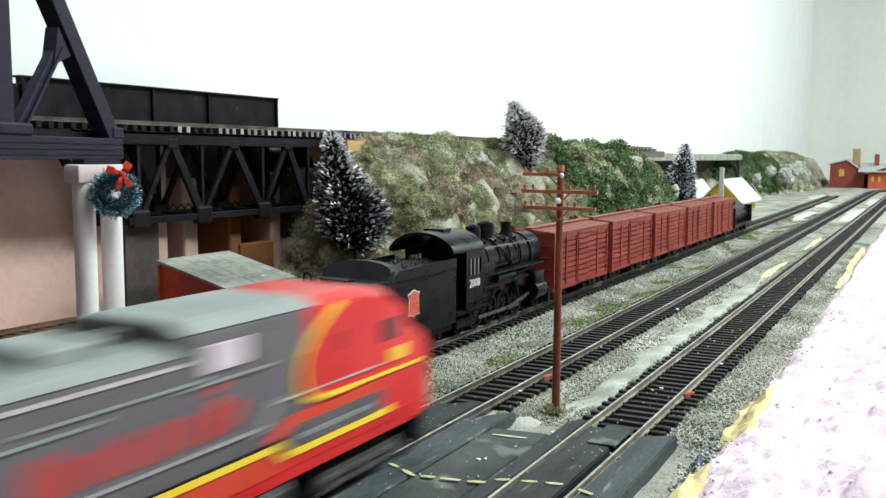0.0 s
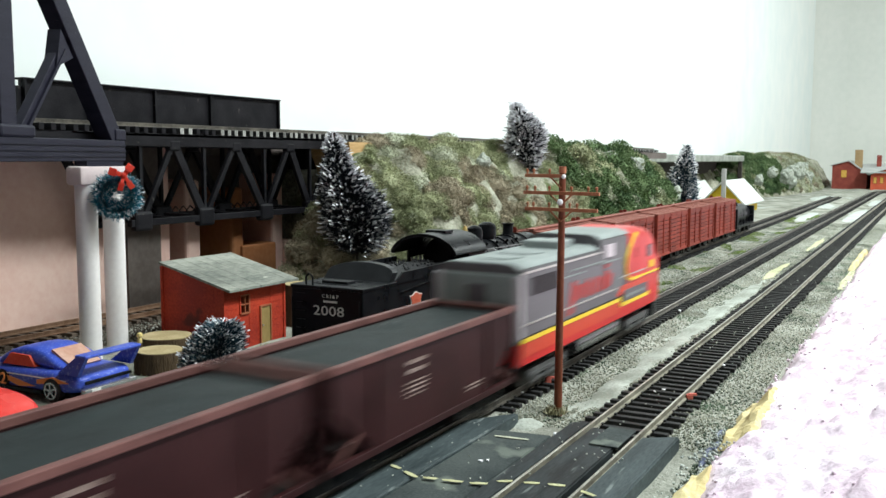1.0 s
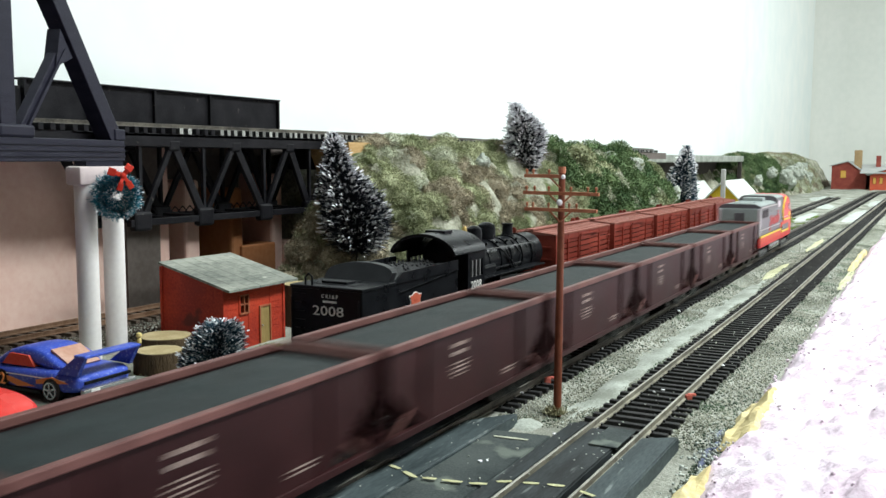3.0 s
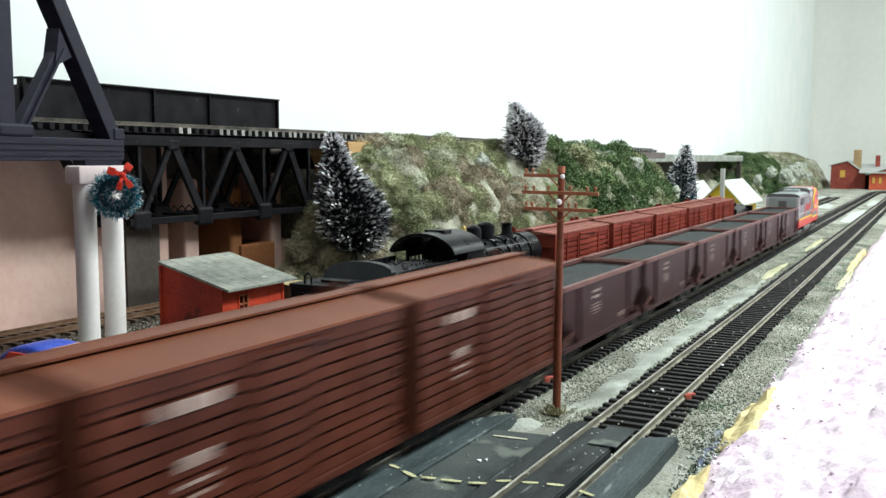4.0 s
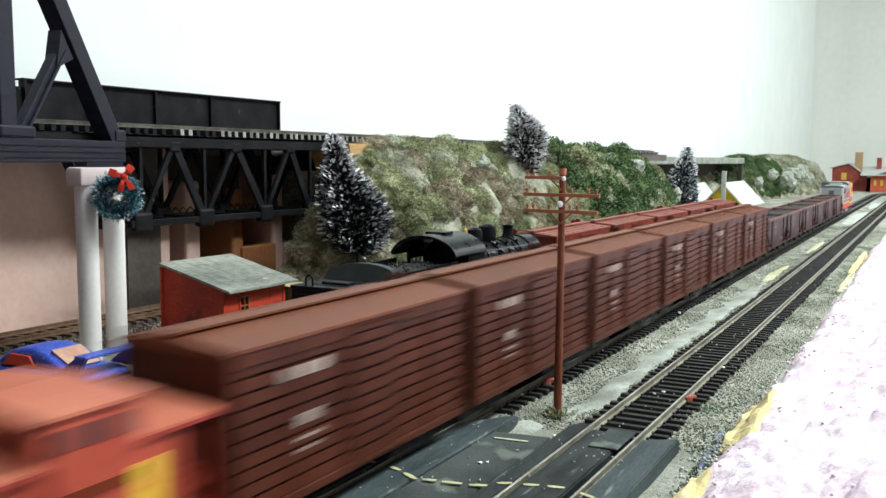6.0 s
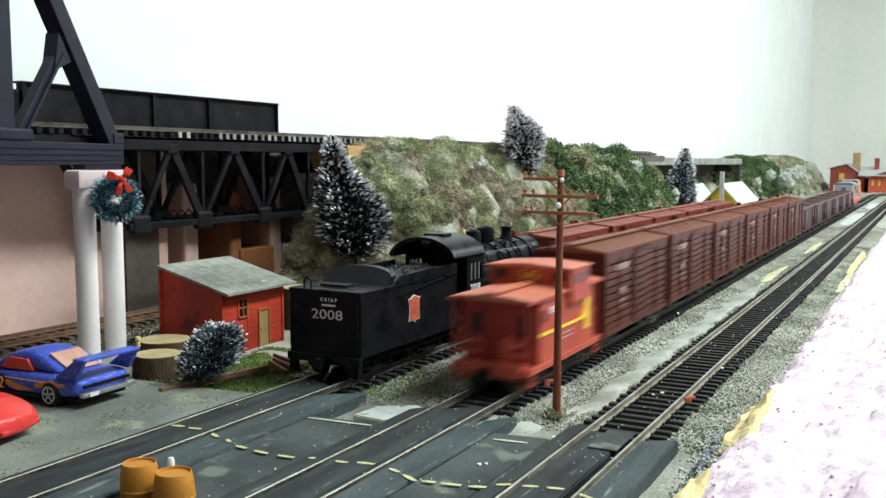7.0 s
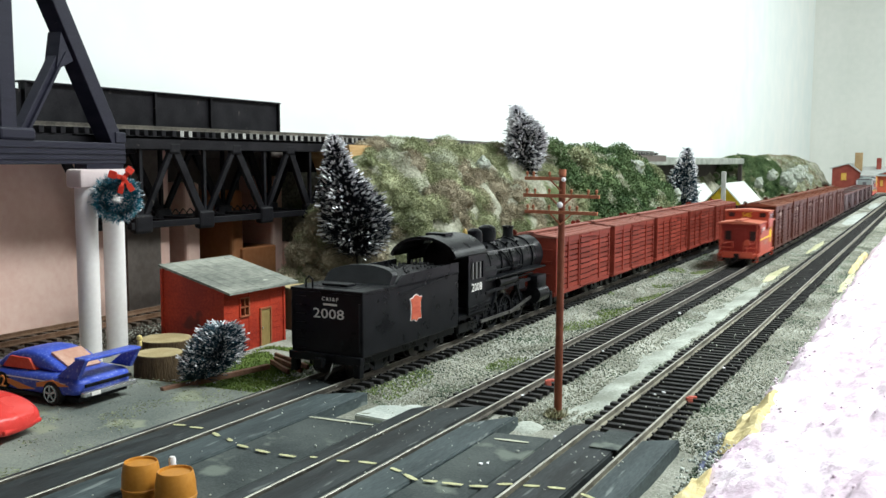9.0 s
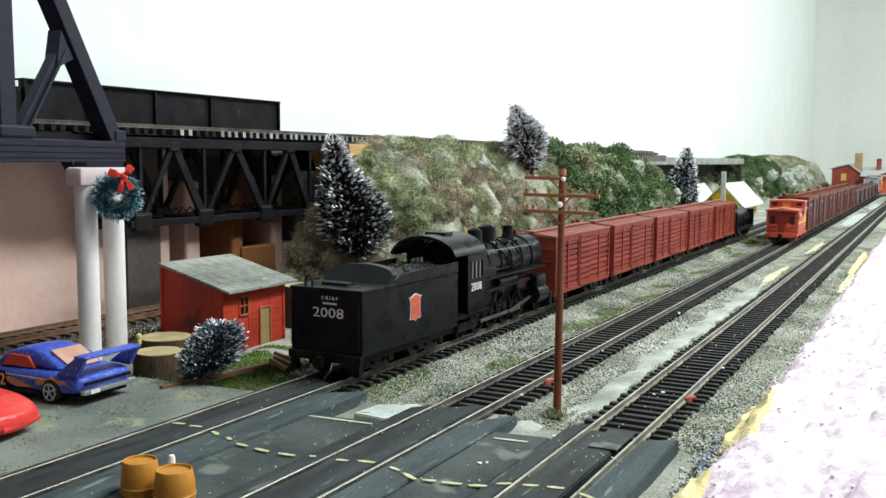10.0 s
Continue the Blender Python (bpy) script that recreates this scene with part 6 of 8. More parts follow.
while tries < 3500:
    tries += 1
    y = 0.40 + 1.02 * rng.rand() ** 1.8 if tries < 2200 else rng.uniform(2.1, 3.0)
    x = lerp_rows(y, FOOT) - rng.uniform(0.004, 0.108)
    if x < XB + 0.02 or (x < -0.362 and y < 1.42) or (x < -0.340 and y < 0.53):
        continue
    z = hill_z(x, y)
    if z < -0.003 or noise.noise((x * 38, y * 30, 31)) > 0.36:
        continue
    if abs(x / y + 0.433) < 0.026 and 0.64 < y < 0.80 and z > 0.062:
        continue                              # the snowy tree stands free
    far = y > 0.80
    nz = noise.noise((x * 28, y * 28, 11))
    kind = ("green" if nz > -0.30 else "olive") if far else ("olive" if nz > -0.08 else "brown")
    if y < 0.50:
        kind = "brown" if rng.rand() < 0.75 else "olive"
    if noise.noise((x * 45, y * 45, 77)) > 0.25 and rng.rand() < 0.35:
        kind = "pale"
    if y > 2.5:
        kind = "pale" if rng.rand() < 0.5 else ("brown" if rng.rand() < 0.6 else "olive")
    size = rng.uniform(0.0035, 0.0085) if rng.rand() < 0.65 else rng.uniform(0.008, 0.0135)
    kinds[kind].append((x - size * 0.25, y, z + rng.uniform(-0.3, 0.25) * size, size * (1.3 if far else 1.0)))
for key, m, lab in (("olive", M_OLIVE, "olive lichen scrub on the hillside"), ("brown", M_BROWNL, "dry brown lichen scrub on the hillside"), ("green", M_GREENL, "dark green lichen scrub on the hillside"), ("pale", M_PALEL, "pale grey-green lichen on the hillside")):
    arr = np.array(kinds[key])
    for sel, per, size in ((arr[arr[:, 1] < 0.8], 2400, 0.0011), (arr[arr[:, 1] >= 0.8], 560, 0.0018)):
        if len(sel):
            leaf_cloud("scrub", sel[:, :3], sel[:, 3], per, size, m, lab)


def rock(x, y, z, s, m, label):
    bm = BM()
    bmesh.ops.create_icosphere(bm, subdivisions=3, radius=s)
    o = Vector((x * 31, y * 17, z * 13))
    for v in bm.verts:
        v.co *= 1 + 0.42 * noise.noise(v.co * (1.1 / s) + o) + 0.2 * noise.noise(v.co * (3.2 / s) + o) - 0.22 * abs(noise.noise(v.co * (2.1 / s) + o))
        v.co.z *= 1.15
    ob = part("rock", bm, m)
    ob.location = (x, y, z)
    return tagged(ob, label, "rock", "rocks of the hillside")


M_ROCK = mat("pale_rock", (0.2, 0.225, 0.185), (0.46, 0.49, 0.43), 0.9, s1=120, s2=900, bump=0.6, dist=0.001, fleck=((0.12, 0.14, 0.07), 0.6, 160))
for x, y, z, s in ((-0.325, 0.611, 0.050, 0.011), (-0.333, 0.668, 0.083, 0.009), (-0.318, 0.690, 0.057, 0.012), (-0.325, 0.730, 0.045, 0.010), (-0.330, 0.985, 0.085, 0.012), (-0.330, 1.085, 0.078, 0.013), (-0.312, 1.200, 0.040, 0.013), (-0.305, 1.06, 0.028, 0.012),
                   (-0.318, 0.585, 0.036, 0.009), (-0.322, 0.540, 0.062, 0.007), (-0.315, 0.880, 0.050, 0.012), (-0.31, 0.82, 0.044, 0.011), (-0.345, 2.05, 0.040, 0.012), (-0.34, 2.2, 0.055, 0.014), (-0.33, 2.35, 0.045, 0.02), (-0.335, 2.5, 0.05, 0.022), (-0.34, 2.62, 0.05, 0.024), (-0.335, 2.45, 0.028, 0.018), (-0.33, 2.72, 0.035, 0.022), (-0.35, 2.8, 0.058, 0.022)):
    rock(x + 0.006, y, z, s * (0.72 if y < 1.5 else 0.85), M_ROCK, "pale grey-green rock in the scrub")
bm = BM()
prism(bm, [(0.5450, 0.0640), (0.5630, 0.0690), (0.5660, 0.0665), (0.5610, 0.0615), (0.5520, 0.0600)], "x", -0.345, -0.318)
tagged(part("tan_stone", bm, mat("tan_stone", (0.42, 0.24, 0.15), (0.55, 0.36, 0.25), 0.9, s1=100, s2=800)), "tan wedge-shaped stone in the scrub", "rock")
bm = BM()
prism(bm, [(0.530, 0.060), (0.545, 0.060), (0.540, 0.097), (0.512, 0.097), (0.514, 0.088)], "x", -0.385, -0.352)
tagged(part("abutment_block", bm, mat("tan_board", (0.42, 0.26, 0.11), (0.55, 0.37, 0.18), 0.8, s1=100, s2=800, stretch=(1, 1, 6))), "tan layered board abutment at the bridge end", "abutment")

# ---- red shed ----


def red_shed():
    root = thing("shed", "red wooden shed with weathered grey lean-to roof", "shed")
    x0, x1, y0, y1 = -0.3290, -0.2900, 0.3180, 0.3620
    zl, zr = 0.0340, 0.0245

    def ztop(x):
        return zl + (zr - zl) * (x - x0) / (x1 - x0)
    for y, nm in ((y0, "gable_wall"), (y1, "gable_wall")):
        bm = BM()
        prism(bm, [(x0, GZ - 0.002), (x1, GZ - 0.002), (x1, zr), (x0, zl)], "y", y, y + (0.0010 if y == y0 else -0.0010))
        part(nm, bm, M_SHEDRED, root)
    part("back_wall", boxes((x0, x0 + 0.001, y0, y1, GZ - 0.002, zl)), M_SHEDRED, root)
    wa, wb, za, zb = 0.3290, 0.3350, 0.0120, 0.0200
    da, db, dz = 0.3440, 0.3510, 0.0130
    for b in ((y0, wa, GZ - 0.002, zr), (wa, wb, GZ - 0.002, za), (wa, wb, zb, zr), (wb, da, GZ - 0.002, zr), (da, db, dz, zr), (db, y1, GZ - 0.002, zr)):
        part("front_wall", boxes((x1 - 0.001, x1, b[0], b[1], b[2], b[3])), M_SHEDRED, root)
    for k in range(9):                        # clapboards on the side facing the tracks
        z = GZ + 0.001 + k * 0.0030
        for a, b in ((y0, wa), (wb, da), (db, y1)):
            part("clapboard", boxes((x1, x1 + 0.00015, a + 0.0004, b - 0.0004, z, z + 0.0028)), M_SHEDRED, root)
    win = part("window", boxes((x1 - 0.0014, x1 + 0.0006, wa - 0.0006, wa + 0.0004, za - 0.0006, zb + 0.0006)), M_SHEDRED, root)
    M_TRIM = mat("shed_trim", (0.26, 0.07, 0.03), (0.36, 0.12, 0.06), 0.6, s1=100, s2=800)
    for b in ((wb - 0.0004, wb + 0.0006, za - 0.0006, zb + 0.0006), (wa, wb, zb, zb + 0.0006), (wa, wb, za - 0.0008, za), ((wa + wb) / 2 - 0.0003, (wa + wb) / 2 + 0.0003, za, zb), (wa, wb, 0.0157, 0.0163)):
        part("window_bar", boxes((x1 - 0.0006, x1 + 0.0008, *b)), M_TRIM, win)
    part("pane", boxes((x1 - 0.0012, x1 - 0.0008, wa, wb, za, zb)), mat("dark_pane", (0.05, 0.02, 0.015), (0.08, 0.03, 0.02), 0.2, s1=50, s2=300, bump=0), win)
    door = part("door", boxes((x1 - 0.0008, x1 + 0.0003, da, db, GZ - 0.001, dz), bev=0.0001), mat("tan_door", (0.22, 0.15, 0.05), (0.32, 0.23, 0.09), 0.6, s1=80, s2=800, stretch=(1, 1, 0.3)), root, "tan wooden door")
    for b in ((da - 0.0008, da, GZ, dz + 0.0008), (db, db + 0.0008, GZ, dz + 0.0008), (da, db, dz, dz + 0.0008)):
        part("door_frame", boxes((x1 - 0.0006, x1 + 0.0008, *b)), M_TRIM, door)
    part("door_knob", boxes((x1 + 0.0002, x1 + 0.0010, da + 0.0008, da + 0.0014, 0.0035, 0.0042)), M_STEEL, door)
    for x, y in ((x1, y0), (x1, y1), (x0, y0)):
        part("corner_board", boxes((x - 0.0008, x + 0.0006, y - 0.0006, y + 0.0008, GZ - 0.002, ztop(x) - 0.0004)), M_SHEDRED, root)
    # roof planks, sloping towards the tracks
    xa, xb = x0 - 0.0012, x1 + 0.0050
    n = 7
    ya, yb = y0 - 0.0012, y1 + 0.0065
    for k in range(n):
        u, v = ya + (yb - ya) * k / n, ya + (yb - ya) * (k + 1) / n
        bm = BM()
        j = random.uniform(-0.0003, 0.0003)
        prism(bm, [(xa, ztop(xa) + 0.0004), (xb + j, ztop(xb) + 0.0004), (xb + j, ztop(xb) + 0.0015), (xa, ztop(xa) + 0.0015)], "y", u + 0.0001, v - 0.0001)
        part("roof_plank", bm, M_SHEDROOF, root)


red_shed()

# ---- cut logs, yellow peg, rods and grass by the crossing ----
M_BARK = mat("bark", (0.04, 0.026, 0.014), (0.1, 0.066, 0.036), 0.95, s1=200, s2=1500, bump=0.9, dist=0.001, stretch=(1, 1, 0.25))
M_CUT = mat("cut_wood", (0.36, 0.28, 0.14), (0.5, 0.41, 0.24), 0.8, s1=120, s2=1200, bump=0.3)


def stump(x, y, r, h, label):
    root = thing("cut_log", label, "log", m=pose(x, y, GZ - 0.001))
    n = 28
    rad = [r * (1 + 0.07 * noise.noise((math.cos(2 * math.pi * i / n) * 2, math.sin(2 * math.pi * i / n) * 2, x * 40))) for i in range(n)]
    bm = BM()
    rings = []
    for k, (f, z) in enumerate(((1.04, 0), (1.0, h * 0.35), (1.0, h * 0.8), (0.98, h))):
        rings.append([bm.verts.new((rad[i] * f * math.cos(2 * math.pi * i / n), rad[i] * f * math.sin(2 * math.pi * i / n), z)) for i in range(n)])
    for p, q in zip(rings, rings[1:]):
        for i in range(n):
            bm.faces.new((p[i], p[(i + 1) % n], q[(i + 1) % n], q[i]))
    part("bark", bm, M_BARK, root, smooth=True)
    bm = BM()
    prism(bm, [(rad[i] * 0.95 * math.cos(2 * math.pi * i / n), rad[i] * 0.95 * math.sin(2 * math.pi * i / n)) for i in range(n)], "z", h * 0.5, h + 0.0003)
    part("cut_face", bm, M_CUT, root, "pale sawn face")


stump(-0.2815, 0.2690, 0.0100, 0.0118, "thick sawn log standing on end with bark")
stump(-0.3050, 0.2960, 0.0120, 0.0110, "low sawn log slice with pale top")
stump(-0.3030, 0.3950, 0.0110, 0.0230, "sawn log standing at the foot of the hill")
bm = BM()
lathe(bm, [(0.0010, 0.0), (0.0010, 0.0016), (0.0006, 0.0022), (0.0013, 0.0030), (0.0011, 0.0042), (0.0003, 0.0046)], 12)
pg = part("yellow_peg", bm, mat("pale_yellow_plastic", (0.7, 0.55, 0.2), (0.78, 0.64, 0.3), 0.5))
pg.location = (-0.3000, 0.2760, 0.0062)
tagged(pg, "small pale yellow peg on a post", "peg")
bm = BM()
tube(bm, (-0.3, 0.276, GZ), (-0.3, 0.276, 0.0062), 0.0010, 8)
tagged(part("peg_post", bm, M_BARK), "short brown post under a yellow peg", "post")
M_ROD = mat("rust_brown_rod", (0.14, 0.07, 0.045), (0.24, 0.13, 0.085), 0.7, s1=150, s2=1200, bump=0.2)
for a, b, w, lab in (((-0.2585, 0.2480, -0.0020), (-0.2488, 0.3002, -0.0020), 0.0022, "rust-brown rail length lying on the grass"),
                     ((-0.2560, 0.3130, -0.0020), (-0.2320, 0.3010, -0.0020), 0.0014, "thin rusty rod beside the shed"), ((-0.2590, 0.3170, -0.0012), (-0.2330, 0.3070, -0.0020), 0.0013, "thin rusty rod beside the shed"),
                     ((-0.2540, 0.3080, -0.0020), (-0.2350, 0.2960, -0.0020), 0.0013, "thin rusty rod beside the shed")):
    bm = BM()
    beam(bm, a, b, w, 0.0022, bev=0.0003)
    tagged(part("rusty_rod", bm, M_ROD), lab, "rod")

M_GRASS = mat("static_grass", (0.1, 0.165, 0.035), (0.24, 0.32, 0.09), 0.9, s1=80, s2=600, bump=0, island=0.35)
g = []
while len(g) < 20000:
    x, y = random.uniform(-0.285, -0.212), random.uniform(0.240, 0.345)
    m = noise.noise((x * 50, y * 50, 9.0))
    inner = y > 0.252 + (x + 0.26) * -0.25
    if (m > 0.02 and inner) or (y < 0.30 and inner and x < -0.225 and random.random() < 0.5):
        g.append((x, y))
while len(g) < 34000:                          # thin tufts between the tracks
    x, y = random.uniform(-0.196, -0.156), random.uniform(0.29, 1.6)
    if noise.noise((x * 45, y * 22, 3.0)) > 0.2:
        g.append((x, y))
gb = np.array([(x, y, ground_height(x, y)) for x, y in g])
gt = gb + np.random.normal(0, 0.0006, gb.shape) * np.array((1, 1, 0.4)) + np.array((0, 0, 1)) * np.random.uniform(0.0003, 0.0011, (len(gb), 1))
tagged(blades("grass", gb, gt, 0.00036, M_GRASS, None), "short bright green model grass", "grass", kind="stuff")

# ---- ballast stones ----


def stones(name, pts, size, material, label):
    """Loose stones: squashed eight-sided grains in one mesh."""
    pts = np.asarray(pts)
    n = len(pts)
    o = np.array([(1, 0, 0), (-1, 0, 0), (0, 1, 0), (0, -1, 0), (0, 0, 1), (0, 0, -1)], float)
    s = (np.random.uniform(0.45, 1.3, (n, 1, 1)) * size) * np.random.uniform(0.6, 1.2, (n, 6, 1))
    q = np.random.normal(size=(n, 3, 3))
    u, _, vt = np.linalg.svd(q)
    rot = u @ vt
    v = (o[None] * s) @ rot + pts[:, None, :]
    f = np.array([(0, 2, 4), (2, 1, 4), (1, 3, 4), (3, 0, 4), (2, 0, 5), (1, 2, 5), (3, 1, 5), (0, 3, 5)])
    idx = (f[None] + 6 * np.arange(n)[:, None, None]).reshape(-1)
    me = bpy.data.meshes.new(name)
    me.vertices.add(6 * n)
    me.vertices.foreach_set("co", v.ravel())
    me.loops.add(24 * n)
    me.loops.foreach_set("vertex_index", idx)
    me.polygons.add(8 * n)
    me.polygons.foreach_set("loop_start", np.arange(8 * n) * 3)
    me.update(calc_edges=True)
    me.materials.append(material)
    return tagged(new(name, me), label, "gravel", kind="stuff")


M_ST1 = mat("grey_ballast", (0.16, 0.168, 0.122), (0.47, 0.47, 0.39), 0.9, s1=24, s2=800, bump=0, island=0.3, fleck=((0.12, 0.175, 0.11), 0.58, 34))
M_ST2 = mat("pale_ballast", (0.4, 0.42, 0.37), (0.6, 0.62, 0.56), 0.9, s1=25, s2=800, bump=0, island=0.3)
M_ST3 = mat("dark_ballast", (0.035, 0.06, 0.042), (0.11, 0.145, 0.105), 0.9, s1=25, s2=800, bump=0, island=0.5)


def scatter(n, x0, x1, y0, y1, keep):
    out = []
    while len(out) < n:
        x, y = random.uniform(x0, x1), y0 + (y1 - y0) * random.random() ** 1.7
        if keep(x, y):
            out.append((x, y, ground_height(x, y) + 0.0002))
    return out


def off_road(x, y):
    if y < 0.252 + 0.03 * (x > -0.2) * (noise.noise((x * 80, y * 80, 0)) > -0.2):
        return False
    return True


zone = (scatter(34000, -0.199, -0.154, 0.25, 1.4, off_road) + scatter(22000, -0.132, -0.098, 0.26, 1.4, off_road) + scatter(19000, -0.077, -0.055, 0.20, 1.4, lambda x, y: x > -0.060 or y > 0.28)
        + scatter(5000, -0.245, -0.219, 0.29, 1.0, off_road) + scatter(4000, -0.41, -0.30, 0.22, 0.45, lambda x, y: x < -0.335 or y > 0.30))
zz = np.array(zone)
pick = np.array([noise.noise((p[0] * 60, p[1] * 25, 5.0)) for p in zone]) + np.random.normal(0, 0.35, len(zone))
stones("ballast_stones", zz[(pick > -0.40) & (pick < 0.55)], 0.00042, M_ST1, "loose grey ballast stones between the tracks")
stones("ballast_stones", zz[pick >= 0.55], 0.00042, M_ST2, "loose pale ballast stones between the tracks")
stones("ballast_stones", zz[pick <= -0.40], 0.00045, M_ST3, "loose dark ballast stones between the tracks")

dirt = [(random.uniform(-0.414, -0.345), random.uniform(0.20, 0.44), GZ + random.uniform(0.0002, 0.0018)) for k in range(9000)]
M_DIRT = mat("brown_grit", (0.05, 0.04, 0.032), (0.22, 0.185, 0.15), 0.95, s1=60, s2=800, bump=0, island=0.5)
stones("siding_grit", dirt, 0.0006, M_DIRT, "brown grit round the old siding")
grit = scatter(1800, -0.345, TA - hg - 0.004, 0.12, 0.262, lambda x, y: noise.noise((x * 40, y * 40, 2.0)) > -0.15)
grit = [(x, y, -0.0021) for x, y, z in grit]
stones("road_grit", grit, 0.00026, M_ST1, "fine grey grit lying on the road")
moss = [(x, y, -0.0022) for x, y, z in scatter(4200, -0.33, -0.222, 0.15, 0.262, lambda x, y: noise.noise((x * 55, y * 55, 6.0)) > 0.22 or y > 0.25)]
mb = np.array(moss)
M_MOSS = mat("yellow_green_moss", (0.2, 0.22, 0.13), (0.34, 0.37, 0.22), 0.9, s1=80, s2=600, bump=0, island=0.35)
tagged(blades("moss", mb, mb + np.random.normal(0, 0.0005, mb.shape) * np.array((1, 1, 0.25)) + np.array((0, 0, 0.00015)), 0.0003, M_MOSS, None), "thin yellow-green moss on the road", "moss", kind="stuff")
for x, y, z, s in ((-0.0575, 0.268, -0.0040, 0.0016), (-0.0580, 0.276, -0.0040, 0.0018), (-0.0570, 0.284, -0.0035, 0.0014), (-0.0585, 0.296, -0.0035, 0.0016)):
    bm = BM()
    bmesh.ops.create_icosphere(bm, subdivisions=2, radius=s)
    for v in bm.verts:
        v.co *= 1 + 0.4 * noise.noise(v.co * 500)
        v.co.y *= 3.0
        v.co.x *= 0.5
        v.co.z *= 0.6
    ob = part("paint_chip", bm, mat("faded_blue", (0.06, 0.07, 0.14), (0.14, 0.16, 0.24), 0.8))
    ob.location = (x, y, z)
    tagged(ob, "faded blue scrap at the board edge", "scrap", "blue scraps")

# bits lying on the track
M_PINKBIT = mat("salmon_plastic", (0.6, 0.13, 0.1), (0.7, 0.2, 0.15), 0.5)
for x, y in ((-0.1325, 0.3310), (-0.0768, 0.3320)):
    bit = thing("track_switch_pin", "small salmon-red plastic pin beside the rail", "pin", m=pose(x, y, -0.0022, 0, 0, 35))
    part("tab", boxes((-0.0012, 0.0012, -0.0008, 0.0008, -0.0020, 0.0014), bev=0.0003), M_PINKBIT, bit)
    part("arm", boxes((-0.0005, 0.0028, -0.0006, 0.0006, 0.0008, 0.0018), bev=0.0003), M_PINKBIT, bit)
for x, y, s in ((-0.1335, 0.308, 0.0012), (-0.0880, 0.338, 0.0015), (-0.0905, 0.334, 0.0010), (-0.0765, 0.392, 0.0013), (-0.1115, 0.2275, 0.0012), (-0.1100, 0.2290, 0.0009), (-0.1330, 0.400, 0.0012), (-0.1280, 0.523, 0.0018), (-0.1025, 0.262, 0.0013), (-0.0935, 0.2765, 0.0016)):
    bm = BM()
    bmesh.ops.create_icosphere(bm, subdivisions=1, radius=s * 0.62)
    for v in bm.verts:
        v.co *= random.uniform(0.6, 1.2)
        v.co.z *= 0.6
    ob = part("plaster_crumb", bm, M_FLOCK)
    ob.location = (x, y, -0.0006 if y < 0.27 else -0.0018)
    tagged(ob, "white crumb of plaster lying on the track", "crumb", "plaster crumbs")

# pale plaster slab and snow patches by the crossing
M_SLAB = mat("pale_snow_plaster", (0.36, 0.4, 0.37), (0.55, 0.58, 0.54), 0.9, s1=60, s2=700, bump=0.6, dist=0.0008, fleck=((0.2, 0.22, 0.17), 0.63, 120))


def patch(x, y, rx, ry, label, h=0.0015, m=None):
    bm = BM()
    n = 26
    c = bm.verts.new((x, y, ground_height(x, y) + h))
    inner, outer = [], []
    for i in range(n):
        a = 2 * math.pi * i / n
        f = 1 + 0.35 * noise.noise((math.cos(a) * 1.6 + x * 30, math.sin(a) * 1.6, y * 20))
        for ring, g, hh in ((inner, 0.6, h * 0.85), (outer, 1.0, -0.0012)):
            px, py = x + rx * f * g * math.cos(a), y + ry * f * g * math.sin(a)
            ring.append(bm.verts.new((px, py, ground_height(px, py) + hh)))
    for i in range(n):
        j = (i + 1) % n
        bm.faces.new((c, inner[i], inner[j]))
        bm.faces.new((inner[i], outer[i], outer[j], inner[j]))
    tagged(part("snow_patch", bm, m or M_SLAB, smooth=True), label, "snow", "patches of plaster snow")


bm = BM()
prism(bm, [(-0.1775, 0.2600), (-0.1640, 0.2590), (-0.1585, 0.2660), (-0.1575, 0.2790), (-0.1640, 0.2820), (-0.1700, 0.2775), (-0.1760, 0.2740)], "z", GZ - 0.001, GZ + 0.0015)
bmesh.ops.bevel(bm, geom=bm.edges[:], offset=0.0004, segments=2, affect="EDGES")
tagged(part("snow_slab", bm, M_SLAB), "thin pale plaster slab beside the crossing", "snow")
M_YSTAIN = mat("yellowish_scatter", (0.42, 0.42, 0.25), (0.58, 0.57, 0.38), 0.95, s1=70, s2=900, bump=0.6, dist=0.0008)
M_POWDER = mat("pale_powder", (0.24, 0.255, 0.215), (0.47, 0.50, 0.45), 0.95, s1=50, s2=900, bump=0.6, dist=0.0008)


def streak(xc, half, y0, y1, seed, material, label):
    """A thin, ragged sheet of plaster powder lying along the tracks; its edges sink under the stones."""
    xs, ys = np.arange(xc - half * 1.4, xc + half * 1.4, 0.0012), np.arange(y0, y1, 0.004)
    vs = []
    for y in ys:
        for x in xs:
            end = min(1.0, (y - y0) / 0.03, (y1 - y) / 0.05)
            u = abs(x - xc - 0.004 * noise.noise((seed, y * 9, 0.5))) / half
            m = 0.75 * end - u + 0.55 * noise.noise((x * 120, y * 40, seed)) + 0.25 * noise.noise((x * 400, y * 180, seed + 3))
            vs.append((x, y, ground_height(x, y) + max(-0.0012, min(0.0011, m * 0.0022)) + 0.00012 * noise.noise((x * 900, y * 900, seed))))
    n = len(xs)
    fs = [(j * n + i, j * n + i + 1, (j + 1) * n + i + 1, (j + 1) * n + i) for j in range(len(ys) - 1) for i in range(n - 1)]
    tagged(raw("snow_patch", vs, fs, material, smooth=True), label, "snow", "patches of plaster snow")


